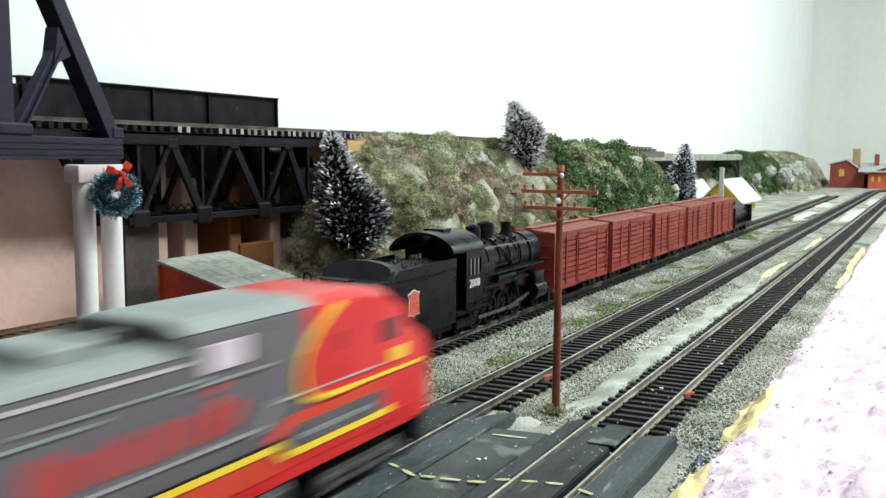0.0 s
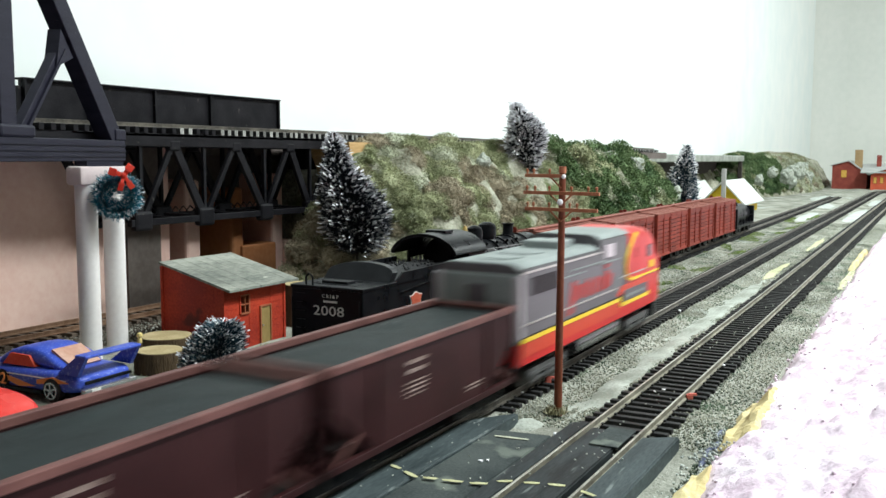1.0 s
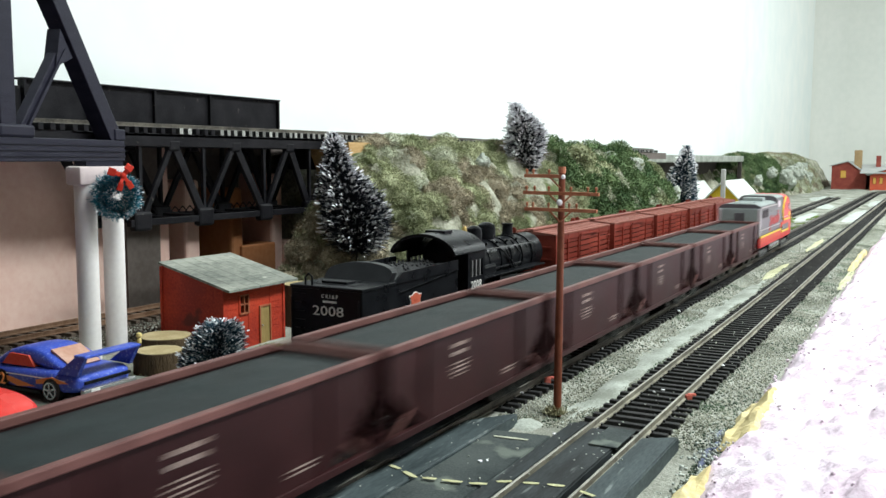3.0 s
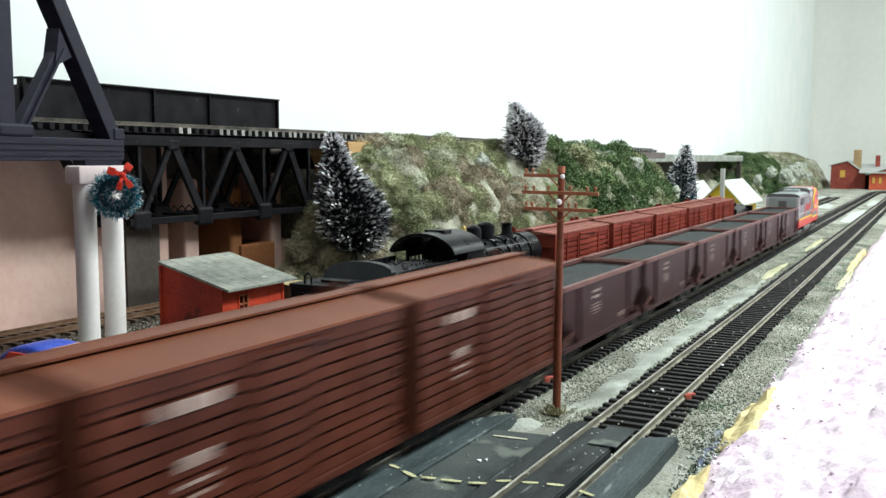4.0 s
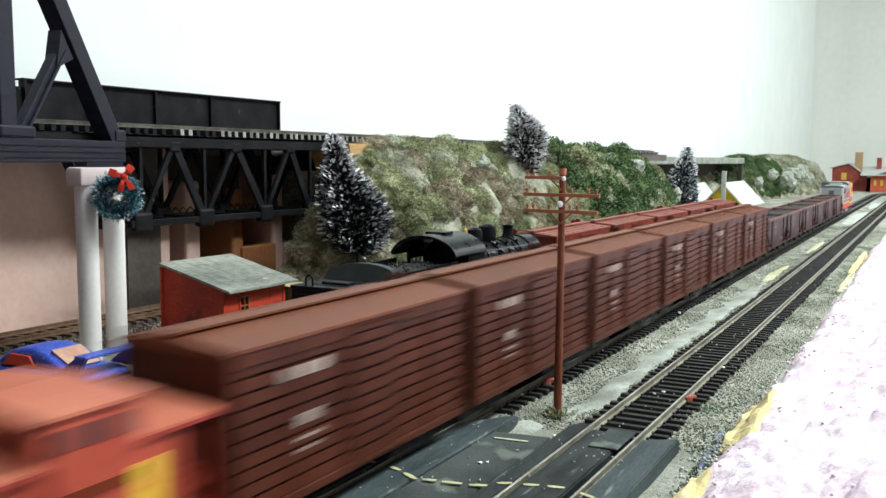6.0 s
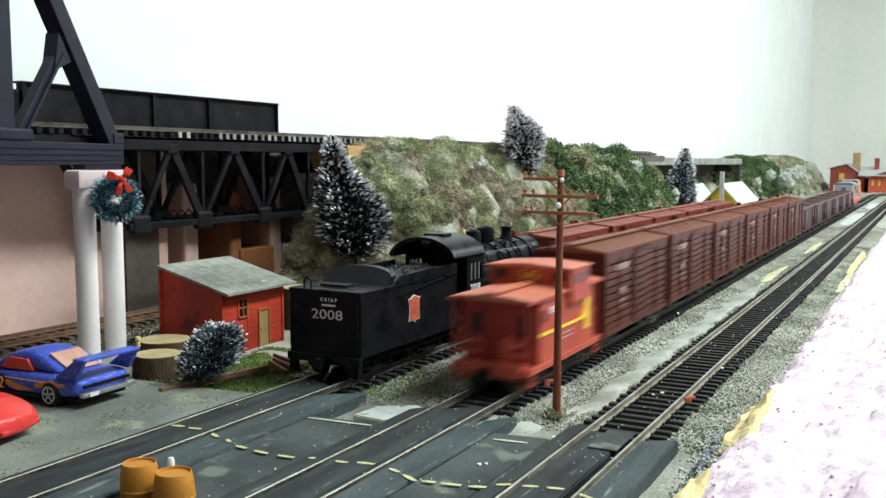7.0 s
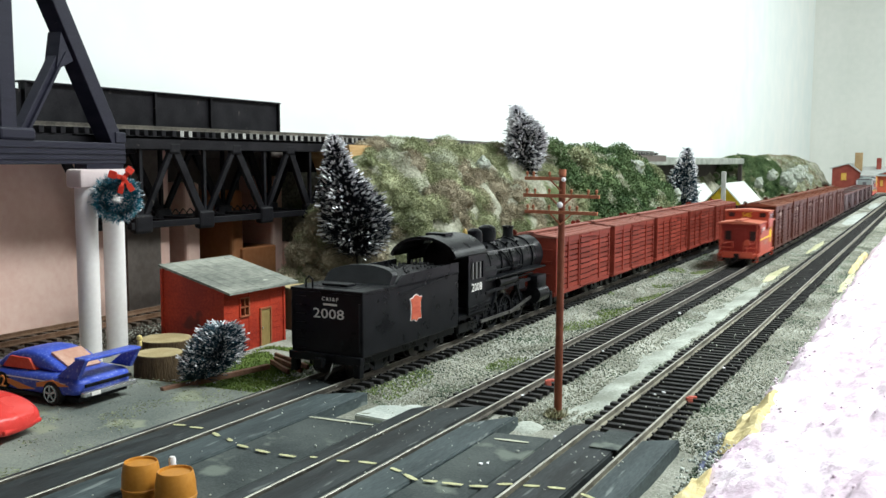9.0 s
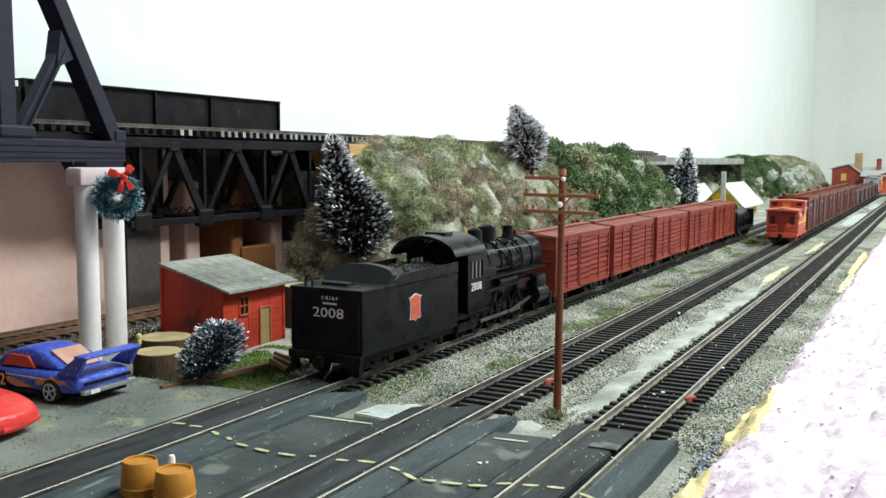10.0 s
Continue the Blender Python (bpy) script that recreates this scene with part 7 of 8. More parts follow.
patch(-0.1190, 0.2810, 0.0060, 0.0080, "pale plaster scrap at the foot of the pole", 0.0008, M_POWDER)
streak(-0.1115, 0.0085, 0.288, 0.72, 1.0, M_POWDER, "pale powdery streak between the tracks")
for x, y, rx, ry in ((-0.113, 0.78, 0.006, 0.10), (-0.112, 1.05, 0.005, 0.12), (-0.057, 0.75, 0.004, 0.08)):
    patch(x, y, rx, ry, "yellowish powdery streak between the tracks", 0.0008, M_YSTAIN)
for x, y, rx, ry in ((-0.115, 1.62, 0.013, 0.22), (-0.180, 1.55, 0.012, 0.16), (-0.113, 2.1, 0.012, 0.18), (-0.20, 1.9, 0.03, 0.12), (-0.235, 2.3, 0.03, 0.14)):
    patch(x, y, rx, ry, "white plaster snow patch by the far tracks", 0.0015)

fleck = []
while len(fleck) < 420:
    tx = random.choice((TB, TC, TC, TA))
    x, y = tx + random.gauss(0, 0.010), 0.24 + 0.75 * random.random() ** 1.5
    fleck.append((x, y, -0.0022 if y > 0.285 else -0.0004))
for k in range(160):
    fleck.append((random.uniform(-0.19, -0.07), random.uniform(0.15, 0.28), -0.0005))
stones("ballast_stones", fleck, 0.00034, M_ST2, "pale ballast crumbs fallen on ties and boards")
bits = [(-0.0560 + random.gauss(0, 0.0028), random.uniform(0.19, 0.30), GZ + 0.0012 + random.uniform(0, 0.0012)) for k in range(420)]
stones("plaster_crumbs", bits, 0.00062, M_SLAB, "broken plaster crumbs along the board edge")

# ---- telegraph pole ----


def telegraph_pole():
    root = thing("telegraph_pole", "reddish-brown telegraph pole with three crossarms", "pole", m=pose(-0.1159, 0.2993, 0, 0, 0.3, 0))
    bm = BM()
    tube(bm, (0, 0, GZ - 0.003), (0, 0, 0.0820), 0.00150, 12, 0.00115)
    part("post", bm, M_POLE, root, smooth=True)
    bm = BM()
    tube(bm, (0, 0, 0.0811), (0, 0, 0.0833), 0.0013, 10)
    part("post_cap", bm, M_ARM, root)
    for z, x0, x1, pegs in ((0.0800, -0.0137, 0.0009, (-0.0129, -0.0104, -0.0044)), (0.0740, -0.0141, 0.0141, (-0.0129, -0.0098, -0.0044, 0.0038, 0.0100, 0.0130)), (0.0682, -0.0135, 0.0135, (-0.0126, -0.0104, -0.0044, 0.0033, 0.0060))):
        arm = part("crossarm", boxes((x0, x1, -0.0017, -0.0006, z - 0.0006, z + 0.0006), bev=0.0001), M_ARM, root)
        for p in pegs:
            bm = BM()
            lathe(bm, [(0.0003, 0.0), (0.0003, 0.0008), (0.0005, 0.0009), (0.0005, 0.0017), (0.0002, 0.0020)], 8, (p, -0.0011, z + 0.0005))
            part("insulator", bm, M_ARM, arm)
        bm = BM()
        beam(bm, (-0.0045, -0.0011, z), (0, -0.0012, z - 0.0042), 0.0005, 0.0005)
        if x1 > 0.005:
            beam(bm, (0.0045, -0.0011, z), (0, -0.0012, z - 0.0042), 0.0005, 0.0005)
        part("brace", bm, M_ARM, arm)
    for x, z, r in ((0.0001, 0.0709, 0.0011), (0.0013, 0.0798, 0.0008)):
        bm = BM()
        bmesh.ops.create_uvsphere(bm, u_segments=10, v_segments=8, radius=r, matrix=Matrix.Translation((x, -0.0022, z)))
        part("glue_blob", bm, M_FLOCK, root, "white glue blob", True)


telegraph_pole()
tuft = []
for i in range(260):
    a, r = random.uniform(0, 6.28), random.uniform(0.001, 0.0042)
    tuft.append((-0.1165 + r * math.cos(a), 0.2975 + r * math.sin(a) * 0.8, GZ))
tb = np.array(tuft)
tagged(blades("grass", tb, tb + np.random.normal(0, 0.0009, tb.shape) + np.array((0, 0, 0.0009)), 0.0005, mat("dry_grass", (0.34, 0.32, 0.2), (0.54, 0.51, 0.36), 0.9, s1=80, s2=600, bump=0, island=0.3), None), "dry yellowish tuft at the foot of the pole", "grass", kind="stuff")

# ---- toy cars and barrels by the crossing ----
M_BLUE = mat("blue_toy_paint", (0.034, 0.072, 0.43), (0.06, 0.105, 0.54), 0.33, s1=60, s2=900, bump=0.06, fleck=((0.17, 0.24, 0.6), 0.57, 1100))
M_TOYORANGE = mat("orange_decal_stripe", (0.62, 0.2, 0.05), (0.7, 0.27, 0.08), 0.4)
M_TYRE = mat("black_tyre", (0.012, 0.012, 0.012), (0.025, 0.025, 0.025), 0.6, s1=200, s2=900)
M_CHROME = mat("chrome", (0.45, 0.45, 0.47), (0.62, 0.62, 0.64), 0.2, 0.8, s1=100, s2=700, bump=0.03)
M_REDIN = mat("red_interior", (0.6, 0.06, 0.03), (0.68, 0.1, 0.05), 0.5)
M_AMBER = mat("amber_glass", (0.46, 0.24, 0.17), (0.58, 0.36, 0.28), 0.2, s1=100, s2=600, bump=0)


def loft(bm, sections):
    """Joins equal rings of points into a closed skin."""
    rings = [[bm.verts.new(p) for p in s] for s in sections]
    n = len(rings[0])
    for a, b in zip(rings, rings[1:]):
        for i in range(n):
            bm.faces.new((a[i], a[(i + 1) % n], b[(i + 1) % n], b[i]))
    bm.faces.new(rings[0][::-1])
    bm.faces.new(rings[-1])
    bmesh.ops.recalc_face_normals(bm, faces=bm.faces)


def toy_wheel(root, x, y, z, r, s, rim):
    w = BM()
    tube(w, (x, y - s * 0.0024, z), (x, y + s * 0.0008, z), r, 24)
    wh = part("wheel", w, M_TYRE, root, smooth=True)
    bm = BM()
    tube(bm, (x, y + s * 0.0007, z), (x, y + s * 0.0011, z), r * 0.66, 20)
    tube(bm, (x, y + s * 0.0009, z), (x, y + s * 0.0015, z), r * 0.16, 10)
    part("hub", bm, M_BLACK, wh)
    bm = BM()
    for k in range(5):
        a = 2 * math.pi * k / 5 + 0.4
        beam(bm, (x, y + s * 0.0013, z), (x + r * 0.62 * math.cos(a), y + s * 0.0013, z + r * 0.62 * math.sin(a)), 0.0008, 0.0005, up=(0, s, 0))
    for k in range(20):
        a, b = 2 * math.pi * k / 20, 2 * math.pi * (k + 1) / 20
        beam(bm, (x + r * 0.66 * math.cos(a), y + s * 0.0012, z + r * 0.66 * math.sin(a)), (x + r * 0.66 * math.cos(b), y + s * 0.0012, z + r * 0.66 * math.sin(b)), 0.0006, 0.0006, up=(0, s, 0))
    part("rim", bm, rim, wh)


def soften(ob):
    """Rounds a cast body."""
    md = ob.modifiers.new("rounding", "SUBSURF")
    md.levels = md.render_levels = 2
    return ob


def winged_car():
    """Local x runs to the tail, local y across; the car stands on z = 0."""
    root = thing("toy_car", "blue toy muscle car with tall rear wing and orange flames", "toy car", m=pose(-0.2975, 0.2262, -0.0022, 0, 0, 2))
    L, W = 0.0340, 0.0134
    bm = BM()
    secs = []
    for x, w, zb, zs, zt in ((-L - 0.006, 0.55, 0.0035, 0.0050, 0.0058), (-L + 0.002, 0.86, 0.0028, 0.0072, 0.0085), (-0.018, 0.97, 0.0026, 0.0088, 0.0104), (0.002, 1.0, 0.0026, 0.0094, 0.0112), (0.018, 1.0, 0.0026, 0.0098, 0.0118), (0.028, 0.99, 0.0032, 0.0096, 0.0115), (L, 0.95, 0.0042, 0.0090, 0.0107)):
        ww = W * w
        secs.append([(x, -ww * 0.92, zb), (x, ww * 0.92, zb), (x, ww, zb + 0.0018), (x, ww, zs), (x, ww * 0.86, zt), (x, -ww * 0.86, zt), (x, -ww, zs), (x, -ww, zb + 0.0018)])
    loft(bm, secs)
    soften(part("body", bm, M_BLUE, root, "dusty blue body", True))
    bm = BM()
    secs = []
    for x, w, z in ((-0.0160, 0.84, 0.0100), (-0.0070, 0.70, 0.0176), (0.0040, 0.68, 0.0184), (0.0120, 0.70, 0.0172), (0.0240, 0.80, 0.0112)):
        ww = W * w
        secs.append([(x, -W * 0.86, 0.0095), (x, W * 0.86, 0.0095), (x, ww, z - 0.0008), (x, ww * 0.9, z), (x, -ww * 0.9, z), (x, -ww, z - 0.0008)])
    loft(bm, secs)
    soften(part("cabin", bm, M_BLUE, root, "dusty blue roof", True))
    for s in (-1, 1):
        bm = BM()
        prism(bm, [(-0.0095, 0.0110), (0.0080, 0.0112), (0.0050, 0.0152), (-0.0050, 0.0154)], "y", s * W * 0.58, s * W * 0.80)
        part("side_window", bm, M_REDIN, root, "open side window showing red interior")
        for x in (-0.0205, 0.0200):
            toy_wheel(root, x, s * W * 0.97, 0.0044, 0.0044, s, M_CHROME)
        part("white_line", boxes((-0.020, 0.027, s * W * 1.003, s * W * 0.99, 0.0083, 0.0087)), M_WHITE, root)
        for x0, x1, z0, z1 in ((-0.006, 0.011, 0.0070, 0.0050), (0.0120, 0.0285, 0.0066, 0.0078), (-0.024, -0.010, 0.0068, 0.0060)):
            bm = BM()
            prism(bm, [(x0, z0 + 0.0010), (x0, z0 - 0.0006), ((x0 + x1) / 2, z1 - 0.0008), (x1, z1), ((x0 + x1) / 2, z1 + 0.0016)], "y", s * W * 0.985, s * W * 1.012)
            part("flame_decal", bm, M_TOYORANGE, root)
        part("sill", boxes((-0.0140, 0.0140, s * W * 1.0, s * W * 0.9, 0.0024, 0.0036)), M_BLACK, root)
        bm = BM()
        prism(bm, [(0.0225, 0.0110), (0.0325, 0.0106), (0.0370, 0.0180), (0.0325, 0.0180)], "y", s * W * 0.98, s * W * 0.86)
        part("wing_strut", bm, M_BLUE, root)
        bm = BM()
        bmesh.ops.create_uvsphere(bm, u_segments=14, v_segments=8, radius=0.0034, matrix=Matrix.Translation((-0.0068, s * W * 0.99, 0.0062)) @ Matrix.Diagonal((1.3, 0.14, 1, 1)))
        part("number_roundel", bm, M_BLACK, root)
        letters("22", 0.0062, pose(-0.0068, s * W * 1.055, 0.0062) @ (Matrix(((1, 0, 0, 0), (0, 0, -1, 0), (0, 1, 0, 0), (0, 0, 0, 1))) if s < 0 else Matrix(((-1, 0, 0, 0), (0, 0, 1, 0), (0, 1, 0, 0), (0, 0, 0, 1)))), M_TOYORANGE, root, "racing_number")
    part("rear_wing", boxes((0.0315, 0.0372, -W * 0.99, W * 0.99, 0.0174, 0.0186), bev=0.0005), M_BLUE, root)
    bm = BM()
    prism(bm, [(0.0125, 0.0176), (0.0230, 0.0122), (0.0226, 0.0116), (0.0120, 0.0168)], "y", -W * 0.50, W * 0.50)
    part("rear_window", bm, M_AMBER, root, "amber rear window")
    part("tail_panel", boxes((L - 0.0006, L + 0.0004, -W * 0.80, W * 0.80, 0.0074, 0.0086), bev=0.0002), M_BLACK, root)
    part("rear_bumper", boxes((L - 0.0010, L + 0.0014, -W * 0.92, W * 0.92, 0.0042, 0.0060), bev=0.0005), M_CHROME, root)
    part("bumper_mark", boxes((L + 0.0012, L + 0.0016, -W * 0.70, -W * 0.40, 0.0044, 0.0058)), M_WHITE, root)
    part("chassis", boxes((-L + 0.002, L - 0.003, -W * 0.85, W * 0.85, 0.0018, 0.0034)), M_BLACK, root)


winged_car()


def sports_car():
    root = thing("toy_car", "glossy red low toy sports car", "toy car", m=pose(-0.2868, 0.1735, -0.0022, 0, 0, 14))
    red = mat("glossy_red_toy", (0.6, 0.035, 0.03), (0.68, 0.06, 0.05), 0.25, s1=60, s2=900, bump=0.03)
    bm = BM()
    secs = []
    for x, w, z in ((-0.036, 0.60, 0.0070), (-0.026, 0.95, 0.0100), (-0.012, 1.0, 0.0118), (0.004, 1.0, 0.0125), (0.018, 1.0, 0.0120), (0.028, 0.95, 0.0106), (0.0345, 0.78, 0.0085), (0.0375, 0.52, 0.0066)):
        ww, z = 0.0142 * w, z * 1.16
        secs.append([(x, -ww * 0.9, 0.0022), (x, ww * 0.9, 0.0022), (x, ww, 0.0042), (x, ww * 0.98, z * 0.72), (x, ww * 0.74, z * 0.95), (x, ww * 0.3, z), (x, -ww * 0.3, z), (x, -ww * 0.74, z * 0.95), (x, -ww * 0.98, z * 0.72), (x, -ww, 0.0042)])
    loft(bm, secs)
    soften(part("body", bm, red, root, smooth=True))
    bm = BM()
    secs = []
    for x, w, z in ((-0.016, 0.8, 0.0110), (-0.008, 0.62, 0.0155), (0.004, 0.6, 0.0160), (0.018, 0.75, 0.0118)):
        ww = 0.0130 * w
        secs.append([(x, -ww, 0.010), (x, ww, 0.010), (x, ww * 0.8, z), (x, -ww * 0.8, z)])
    loft(bm, secs)
    part("cabin", bm, M_AMBER, root, smooth=True)
    for x in (-0.022, 0.022):
        for s in (-1, 1):
            toy_wheel(root, x, s * 0.0128, 0.0042, 0.0042, s, M_CHROME)
    part("bumper", boxes((0.0345, 0.0372, -0.0085, 0.0085, 0.0034, 0.0050), bev=0.0006), red, root)


sports_car()


def barrel(x, y, r, top):
    root = thing("barrel", "ochre plastic barrel standing between the tracks", "barrel", "ochre barrels", m=pose(x, y, GZ))
    h = top - GZ
    m = mat("ochre_plastic", (0.42, 0.17, 0.02), (0.52, 0.23, 0.04), 0.42, s1=60, s2=900, bump=0.06)
    bm = BM()
    lathe(bm, [(r * 0.86, 0.0), (r * 0.96, h * 0.25), (r, h * 0.5), (r * 0.97, h * 0.75), (r * 0.88, h - 0.0004), (r * 0.84, h), (r * 0.80, h - 0.0001), (r * 0.78, h - 0.0007), (0.0005, h - 0.0007)], 32)
    part("body", bm, m, root, smooth=True)
    for z in (0.42, 0.16):
        bm = BM()
        lathe(bm, [(r * 0.99, h * z), (r * 1.03, h * z + 0.0002), (r * 1.03, h * z + 0.0007), (r * 0.99, h * z + 0.0009)], 32)
        part("hoop", bm, m, root, smooth=True)


barrel(-0.1790, 0.1638, 0.0050, 0.0080)
barrel(-0.1672, 0.1642, 0.0052, 0.0074)
bm = BM()
lathe(bm, [(0.0010, 0.0), (0.0010, 0.0122), (0.0007, 0.0130), (0.0002, 0.0132)], 12)
pgw = part("white_peg", bm, M_PILLAR, smooth=True)
pgw.location = (-0.1735, 0.1695, GZ)
tagged(pgw, "small white peg behind the barrels", "peg")

# ---- far buildings ----


def gable_house(name, label, x0, x1, y0, y1, eave, ridge, xr, wall_m, roof_m, over=0.006, windows=(), er=None):
    root = thing(name, label, "building")
    er = eave if er is None else er
    for y in (y0, y1):
        bm = BM()
        prism(bm, [(x0, GZ - 0.002), (x1, GZ - 0.002), (x1, er), (xr, ridge), (x0, eave)], "y", y, y + (0.002 if y == y0 else -0.002))
        part("gable_wall", bm, wall_m, root)
    part("side_wall", boxes((x0, x0 + 0.002, y0 + 0.002, y1 - 0.002, GZ - 0.002, eave)), wall_m, root)
    part("side_wall", boxes((x1 - 0.002, x1, y0 + 0.002, y1 - 0.002, GZ - 0.002, er)), wall_m, root)
    for xe, ze in ((x0, eave), (x1, er)):
        k = (ridge - ze) / (xr - xe)
        xo = xe + (over if xe > xr else -over)
        zo = ridge + (xo - xr) * k
        bm = BM()
        prism(bm, [(xr, ridge + 0.0005), (xo, zo + 0.0005), (xo, zo + 0.003), (xr, ridge + 0.003)], "y", y0 - over, y1 + over)
        part("roof_slope", bm, roof_m, root)
    for face, a, b, z0, z1 in windows:
        if face == "front":
            w = part("window", boxes((a - 0.0012, b + 0.0012, y0 - 0.0010, y0 + 0.0006, z0 - 0.0012, z1 + 0.0012)), mat("dark_red_frame", (0.2, 0.02, 0.015), (0.26, 0.03, 0.02), 0.6), root)
            part("pane", boxes((a, b, y0 - 0.0016, y0, z0, z1)), M_GLOWP, w)
        else:
            w = part("window", boxes((x1 - 0.0006, x1 + 0.0010, a - 0.0012, b + 0.0012, z0 - 0.0012, z1 + 0.0012)), mat("dark_red_frame", (0.2, 0.02, 0.015)), root)
            part("pane", boxes((x1, x1 + 0.0016, a, b, z0, z1)), M_GLOWP, w)
    return root


M_GLOWP = mat("warm_window_pane", (0.55, 0.32, 0.06), (0.65, 0.4, 0.1), 0.3, s1=100, s2=500, bump=0)
M_YWALL = mat("yellow_clapboard", (0.62, 0.42, 0.02), (0.72, 0.52, 0.05), 0.6, s1=60, s2=500, bump=0.2)
M_WROOF = mat("snow_white_roof", (0.5, 0.53, 0.5), (0.64, 0.66, 0.63), 0.7, s1=40, s2=400, bump=0.15)
M_DKWOOD = mat("dark_wood_and_shade", (0.03, 0.025, 0.02), (0.06, 0.05, 0.045), 0.8, s1=60, s2=500)
M_STATION = mat("station_red_brick", (0.21, 0.04, 0.03), (0.29, 0.07, 0.05), 0.7, s1=60, s2=500, bump=0.2)
M_STROOF = mat("grey_station_roof", (0.3, 0.31, 0.3), (0.42, 0.43, 0.41), 0.8, s1=40, s2=400, bump=0.2)
M_ORB = mat("orange_red_wall", (0.5, 0.08, 0.04), (0.58, 0.12, 0.06), 0.6, s1=60, s2=500)
gable_house("trackside_building", "yellow wooden trackside building with white roof", -0.3370, -0.2860, 1.55, 1.72, 0.0220, 0.0475, -0.3125, M_YWALL, M_WROOF, 0.010, er=0.0195)
gable_house("trackside_shed", "dark shed with white snow-covered roof", -0.3930, -0.3480, 1.52, 1.66, 0.0180, 0.0450, -0.3700, M_DKWOOD, M_WROOF, 0.008)
tagged(part("chimney_post", boxes((-0.3115, -0.3045, 1.525, 1.532, GZ - 0.002, 0.0700), bev=0.001), mat("grey_post", (0.3, 0.3, 0.28), (0.42, 0.42, 0.4), 0.7)), "plain grey post in front of the yellow building", "post")
st = gable_house("station_building", "dark red brick station with grey roof", -0.2880, -0.1900, 3.05, 3.40, 0.0660, 0.0790, -0.2420, M_STATION, M_STROOF, 0.006, (("front", -0.262, -0.247, 0.030, 0.052),), 0.0400)
part("chimney", boxes((-0.2290, -0.2080, 3.10, 3.13, 0.045, 0.1150), bev=0.001), mat("tan_chimney", (0.3, 0.2, 0.1), (0.4, 0.28, 0.15), 0.8), st, "tan brick chimney")
st2 = gable_house("station_wing", "bright red station wing with grey roof", -0.1760, -0.0300, 3.00, 3.35, 0.0400, 0.0660, -0.105, M_ORB, M_STROOF, 0.008, (("front", -0.168, -0.160, 0.014, 0.032), ("front", -0.150, -0.142, 0.014, 0.032)))
bm = BM()
prism(bm, [(2.985, 0.0440), (3.130, 0.0690), (3.130, 0.0720), (2.985, 0.0470)], "x", -0.2040, -0.0100)
part("porch_roof", bm, M_STROOF, st2, "grey porch roof")
part("chimney", boxes((-0.1660, -0.1530, 3.08, 3.10, 0.040, 0.0980), bev=0.001), M_STATION, st2, "red brick chimney")

# ledge with a dark opening under the elevated line
tagged(part("ledge_slab", boxes((XB, -0.402, 1.40, 2.22, 0.0800, 0.0935), bev=0.002), mat("grey_ledge", (0.2, 0.22, 0.19), (0.38, 0.4, 0.36), 0.9, s1=40, s2=500, bump=0.4)), "grey plaster ledge over a dark opening", "ledge", kind="structure")
for y in (1.405, 1.72, 2.205):
    tagged(part("ledge_post", boxes((-0.412, -0.404, y - 0.006, y + 0.006, GZ - 0.002, 0.0800)), M_DKWOOD), "dark post carrying the ledge", "post", "posts under the ledge")
# near-black sheet gives the opening its shade
tagged(part("wall_opening", boxes((-0.462, -0.452, 1.40, 2.22, -0.008, 0.0800)), M_DKWOOD), "back of the opening under the ledge, dark for its shade", "wall", kind="structure")

# ---- plaster bank along the aisle edge ----


def bank_z(x, y):
    edge = -0.0545 + 0.0035 * noise.noise((0, y * 14, 3.3)) + 0.0018 * noise.noise((0, y * 60, 1.3))
    t = (x - edge)
    if t < 0:
        return GZ - 0.006
    rise = 0.009 * (1 - math.exp(-t / 0.004)) + t * 0.20
    lump = noise.noise((x * 55, y * 40, 2.2)) * 0.0040 + abs(noise.noise((x * 130, y * 95, 5.2))) * 0.0036 + abs(noise.noise((x * 380, y * 300, 8.2))) * 0.0020
    return GZ - 0.004 + rise + lump * min(1.0, t / 0.004)


bx = np.concatenate([np.arange(-0.062, 0.012, 0.0011), np.arange(0.012, 0.15, 0.008)])
by = np.concatenate([np.arange(-1.2, 0.12, 0.03), np.arange(0.12, 0.62, 0.0016), np.arange(0.62, 1.6, 0.006), np.arange(1.6, 2.6, 0.04)])
vs = [(x, y, bank_z(x, y)) for y in by for x in bx]
nb = len(bx)
fs = [(j * nb + i, j * nb + i + 1, (j + 1) * nb + i + 1, (j + 1) * nb + i) for j in range(len(by) - 1) for i in range(nb - 1)]
tagged(raw("ground_bank", vs, fs, M_PLASTER, smooth=True), "rough pinkish-white plaster bank along the layout edge", "bank", kind="structure")
cr = []
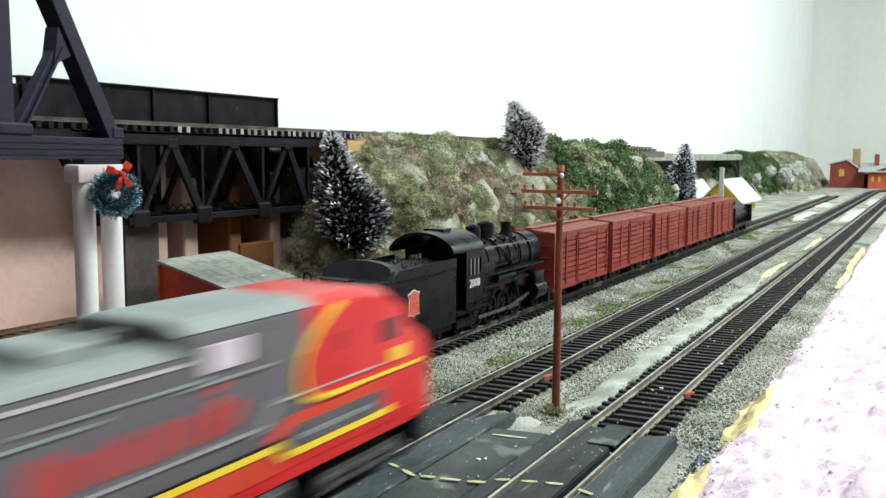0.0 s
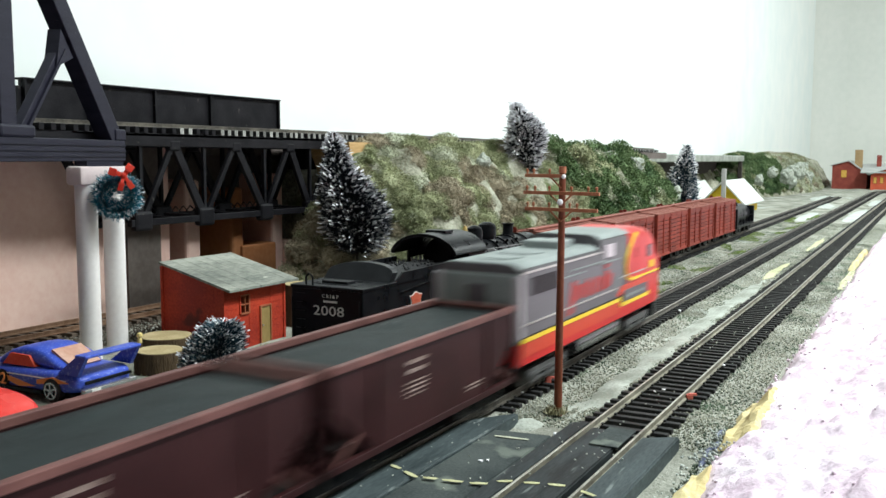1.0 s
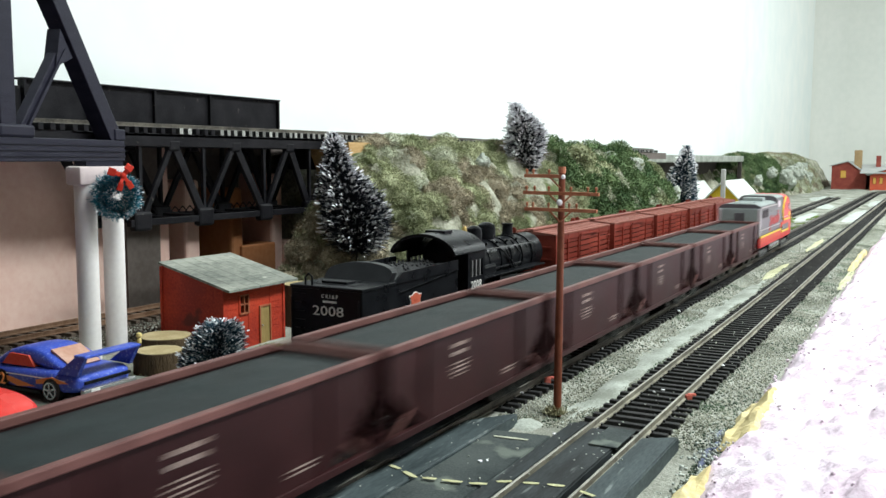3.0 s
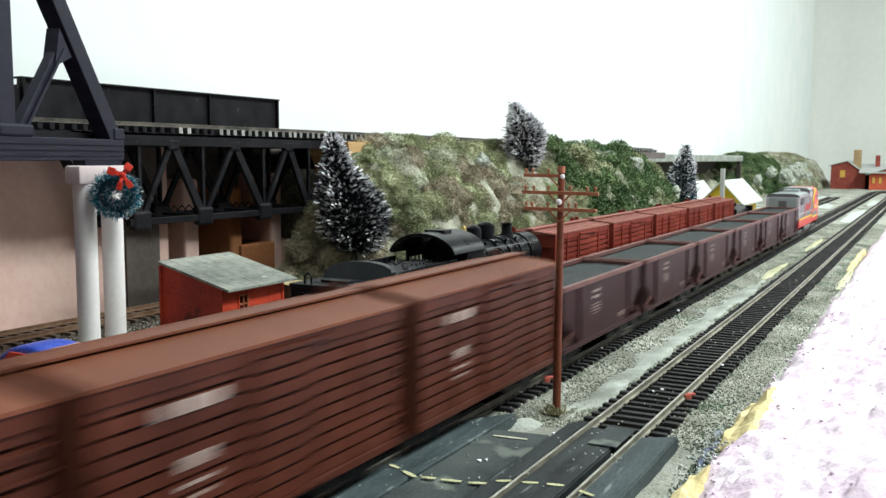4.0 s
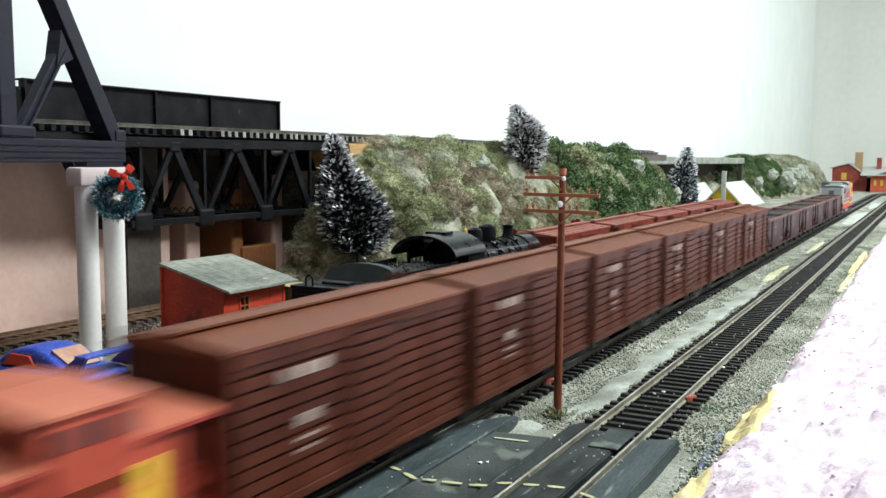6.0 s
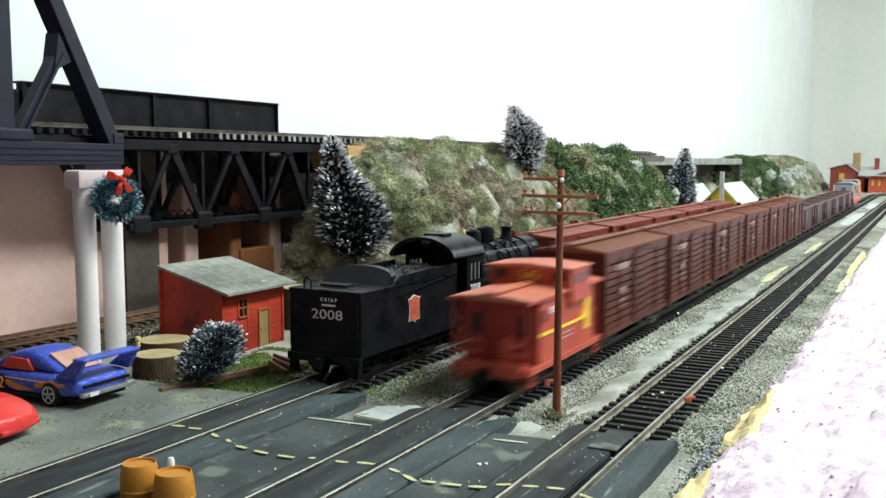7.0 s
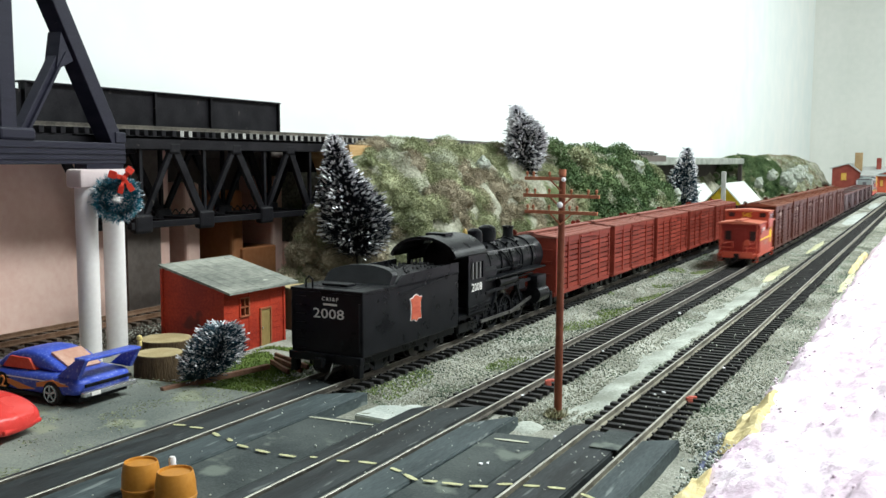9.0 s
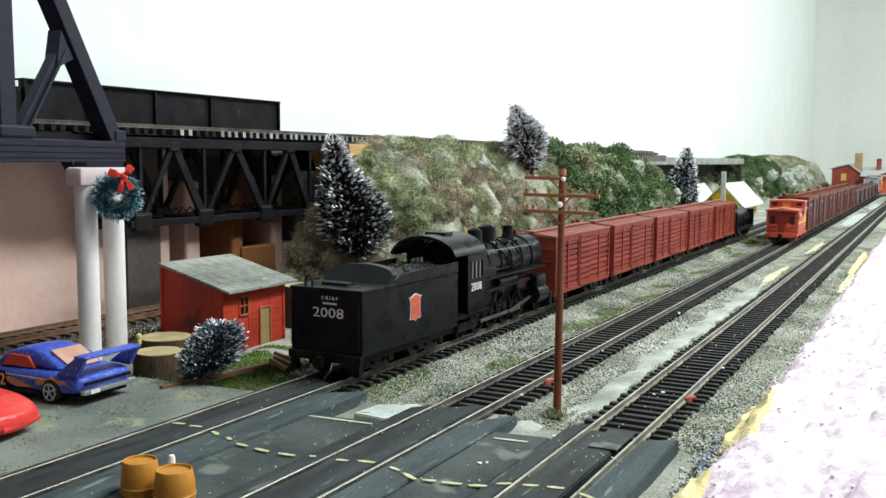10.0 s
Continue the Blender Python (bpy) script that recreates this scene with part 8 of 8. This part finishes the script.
while len(cr) < 500:
    y = 0.16 + 0.9 * random.random() ** 1.6
    x = -0.0555 + abs(random.gauss(0, 0.006)) if random.random() < 0.6 else random.uniform(-0.05, 0.0)
    cr.append((x, y, max(bank_z(x, y), GZ)))
stones("plaster_crumbs", cr, 0.0009, M_PLASTER, "pinkish-white plaster crumbs on the bank")


def foam(y0, y1, x0, x1, n, seed):
    """A torn, creased strip of foam pressed against the bank."""
    rs = random.Random(seed)
    bm = BM()
    cols = 5
    top, rows = [], []
    for j in range(n + 1):
        y = y0 + (y1 - y0) * j / n
        row = []
        for i in range(cols + 1):
            u = i / cols
            x = x0 + (x1 - x0) * u + rs.uniform(-0.0010, 0.0010)
            z = max(bank_z(x, y), GZ + 0.001) + 0.0022 * math.sin(math.pi * u) ** 0.6 + rs.uniform(-0.0006, 0.0009)
            if i in (0, cols) or j in (0, n):
                z = min(z, bank_z(x, y)) - 0.001 if i == cols else GZ - 0.001 if i == 0 else z - 0.003
            row.append(bm.verts.new((x, y + rs.uniform(-0.001, 0.001), z)))
        rows.append(row)
    for a, b in zip(rows, rows[1:]):
        for i in range(cols):
            bm.faces.new((a[i], a[i + 1], b[i + 1], b[i]))
    bmesh.ops.recalc_face_normals(bm, faces=bm.faces)
    bmesh.ops.subdivide_edges(bm, edges=bm.edges[:], cuts=1, smooth=0.3)
    ob = part("foam_strip", bm, M_FOAM)
    return tagged(ob, "creased pale yellow foam strip under the plaster", "foam strip", "foam strips along the bank")


foam(0.283, 0.338, -0.0575, -0.0450, 12, 1)
foam(0.225, 0.255, -0.0575, -0.0505, 4, 2)
foam(0.80, 0.98, -0.0610, -0.0560, 14, 4)


def motions():
    """The passing train rolls along its straight track almost at an even pace."""
    for ob, back in MOVERS:
        walk(ob, [(t, pose(TB, FRONT + SPEED * t + ahead + back, 0)) for t, ahead in ((0.0, 0.003), (1.0, 0.006), (2.5, 0.010), (4.0, 0.013), (5.5, 0.017), (7.0, 0.018), (8.0, 0.013), (9.0, 0.006), (10.0, 0.0))])


motions()
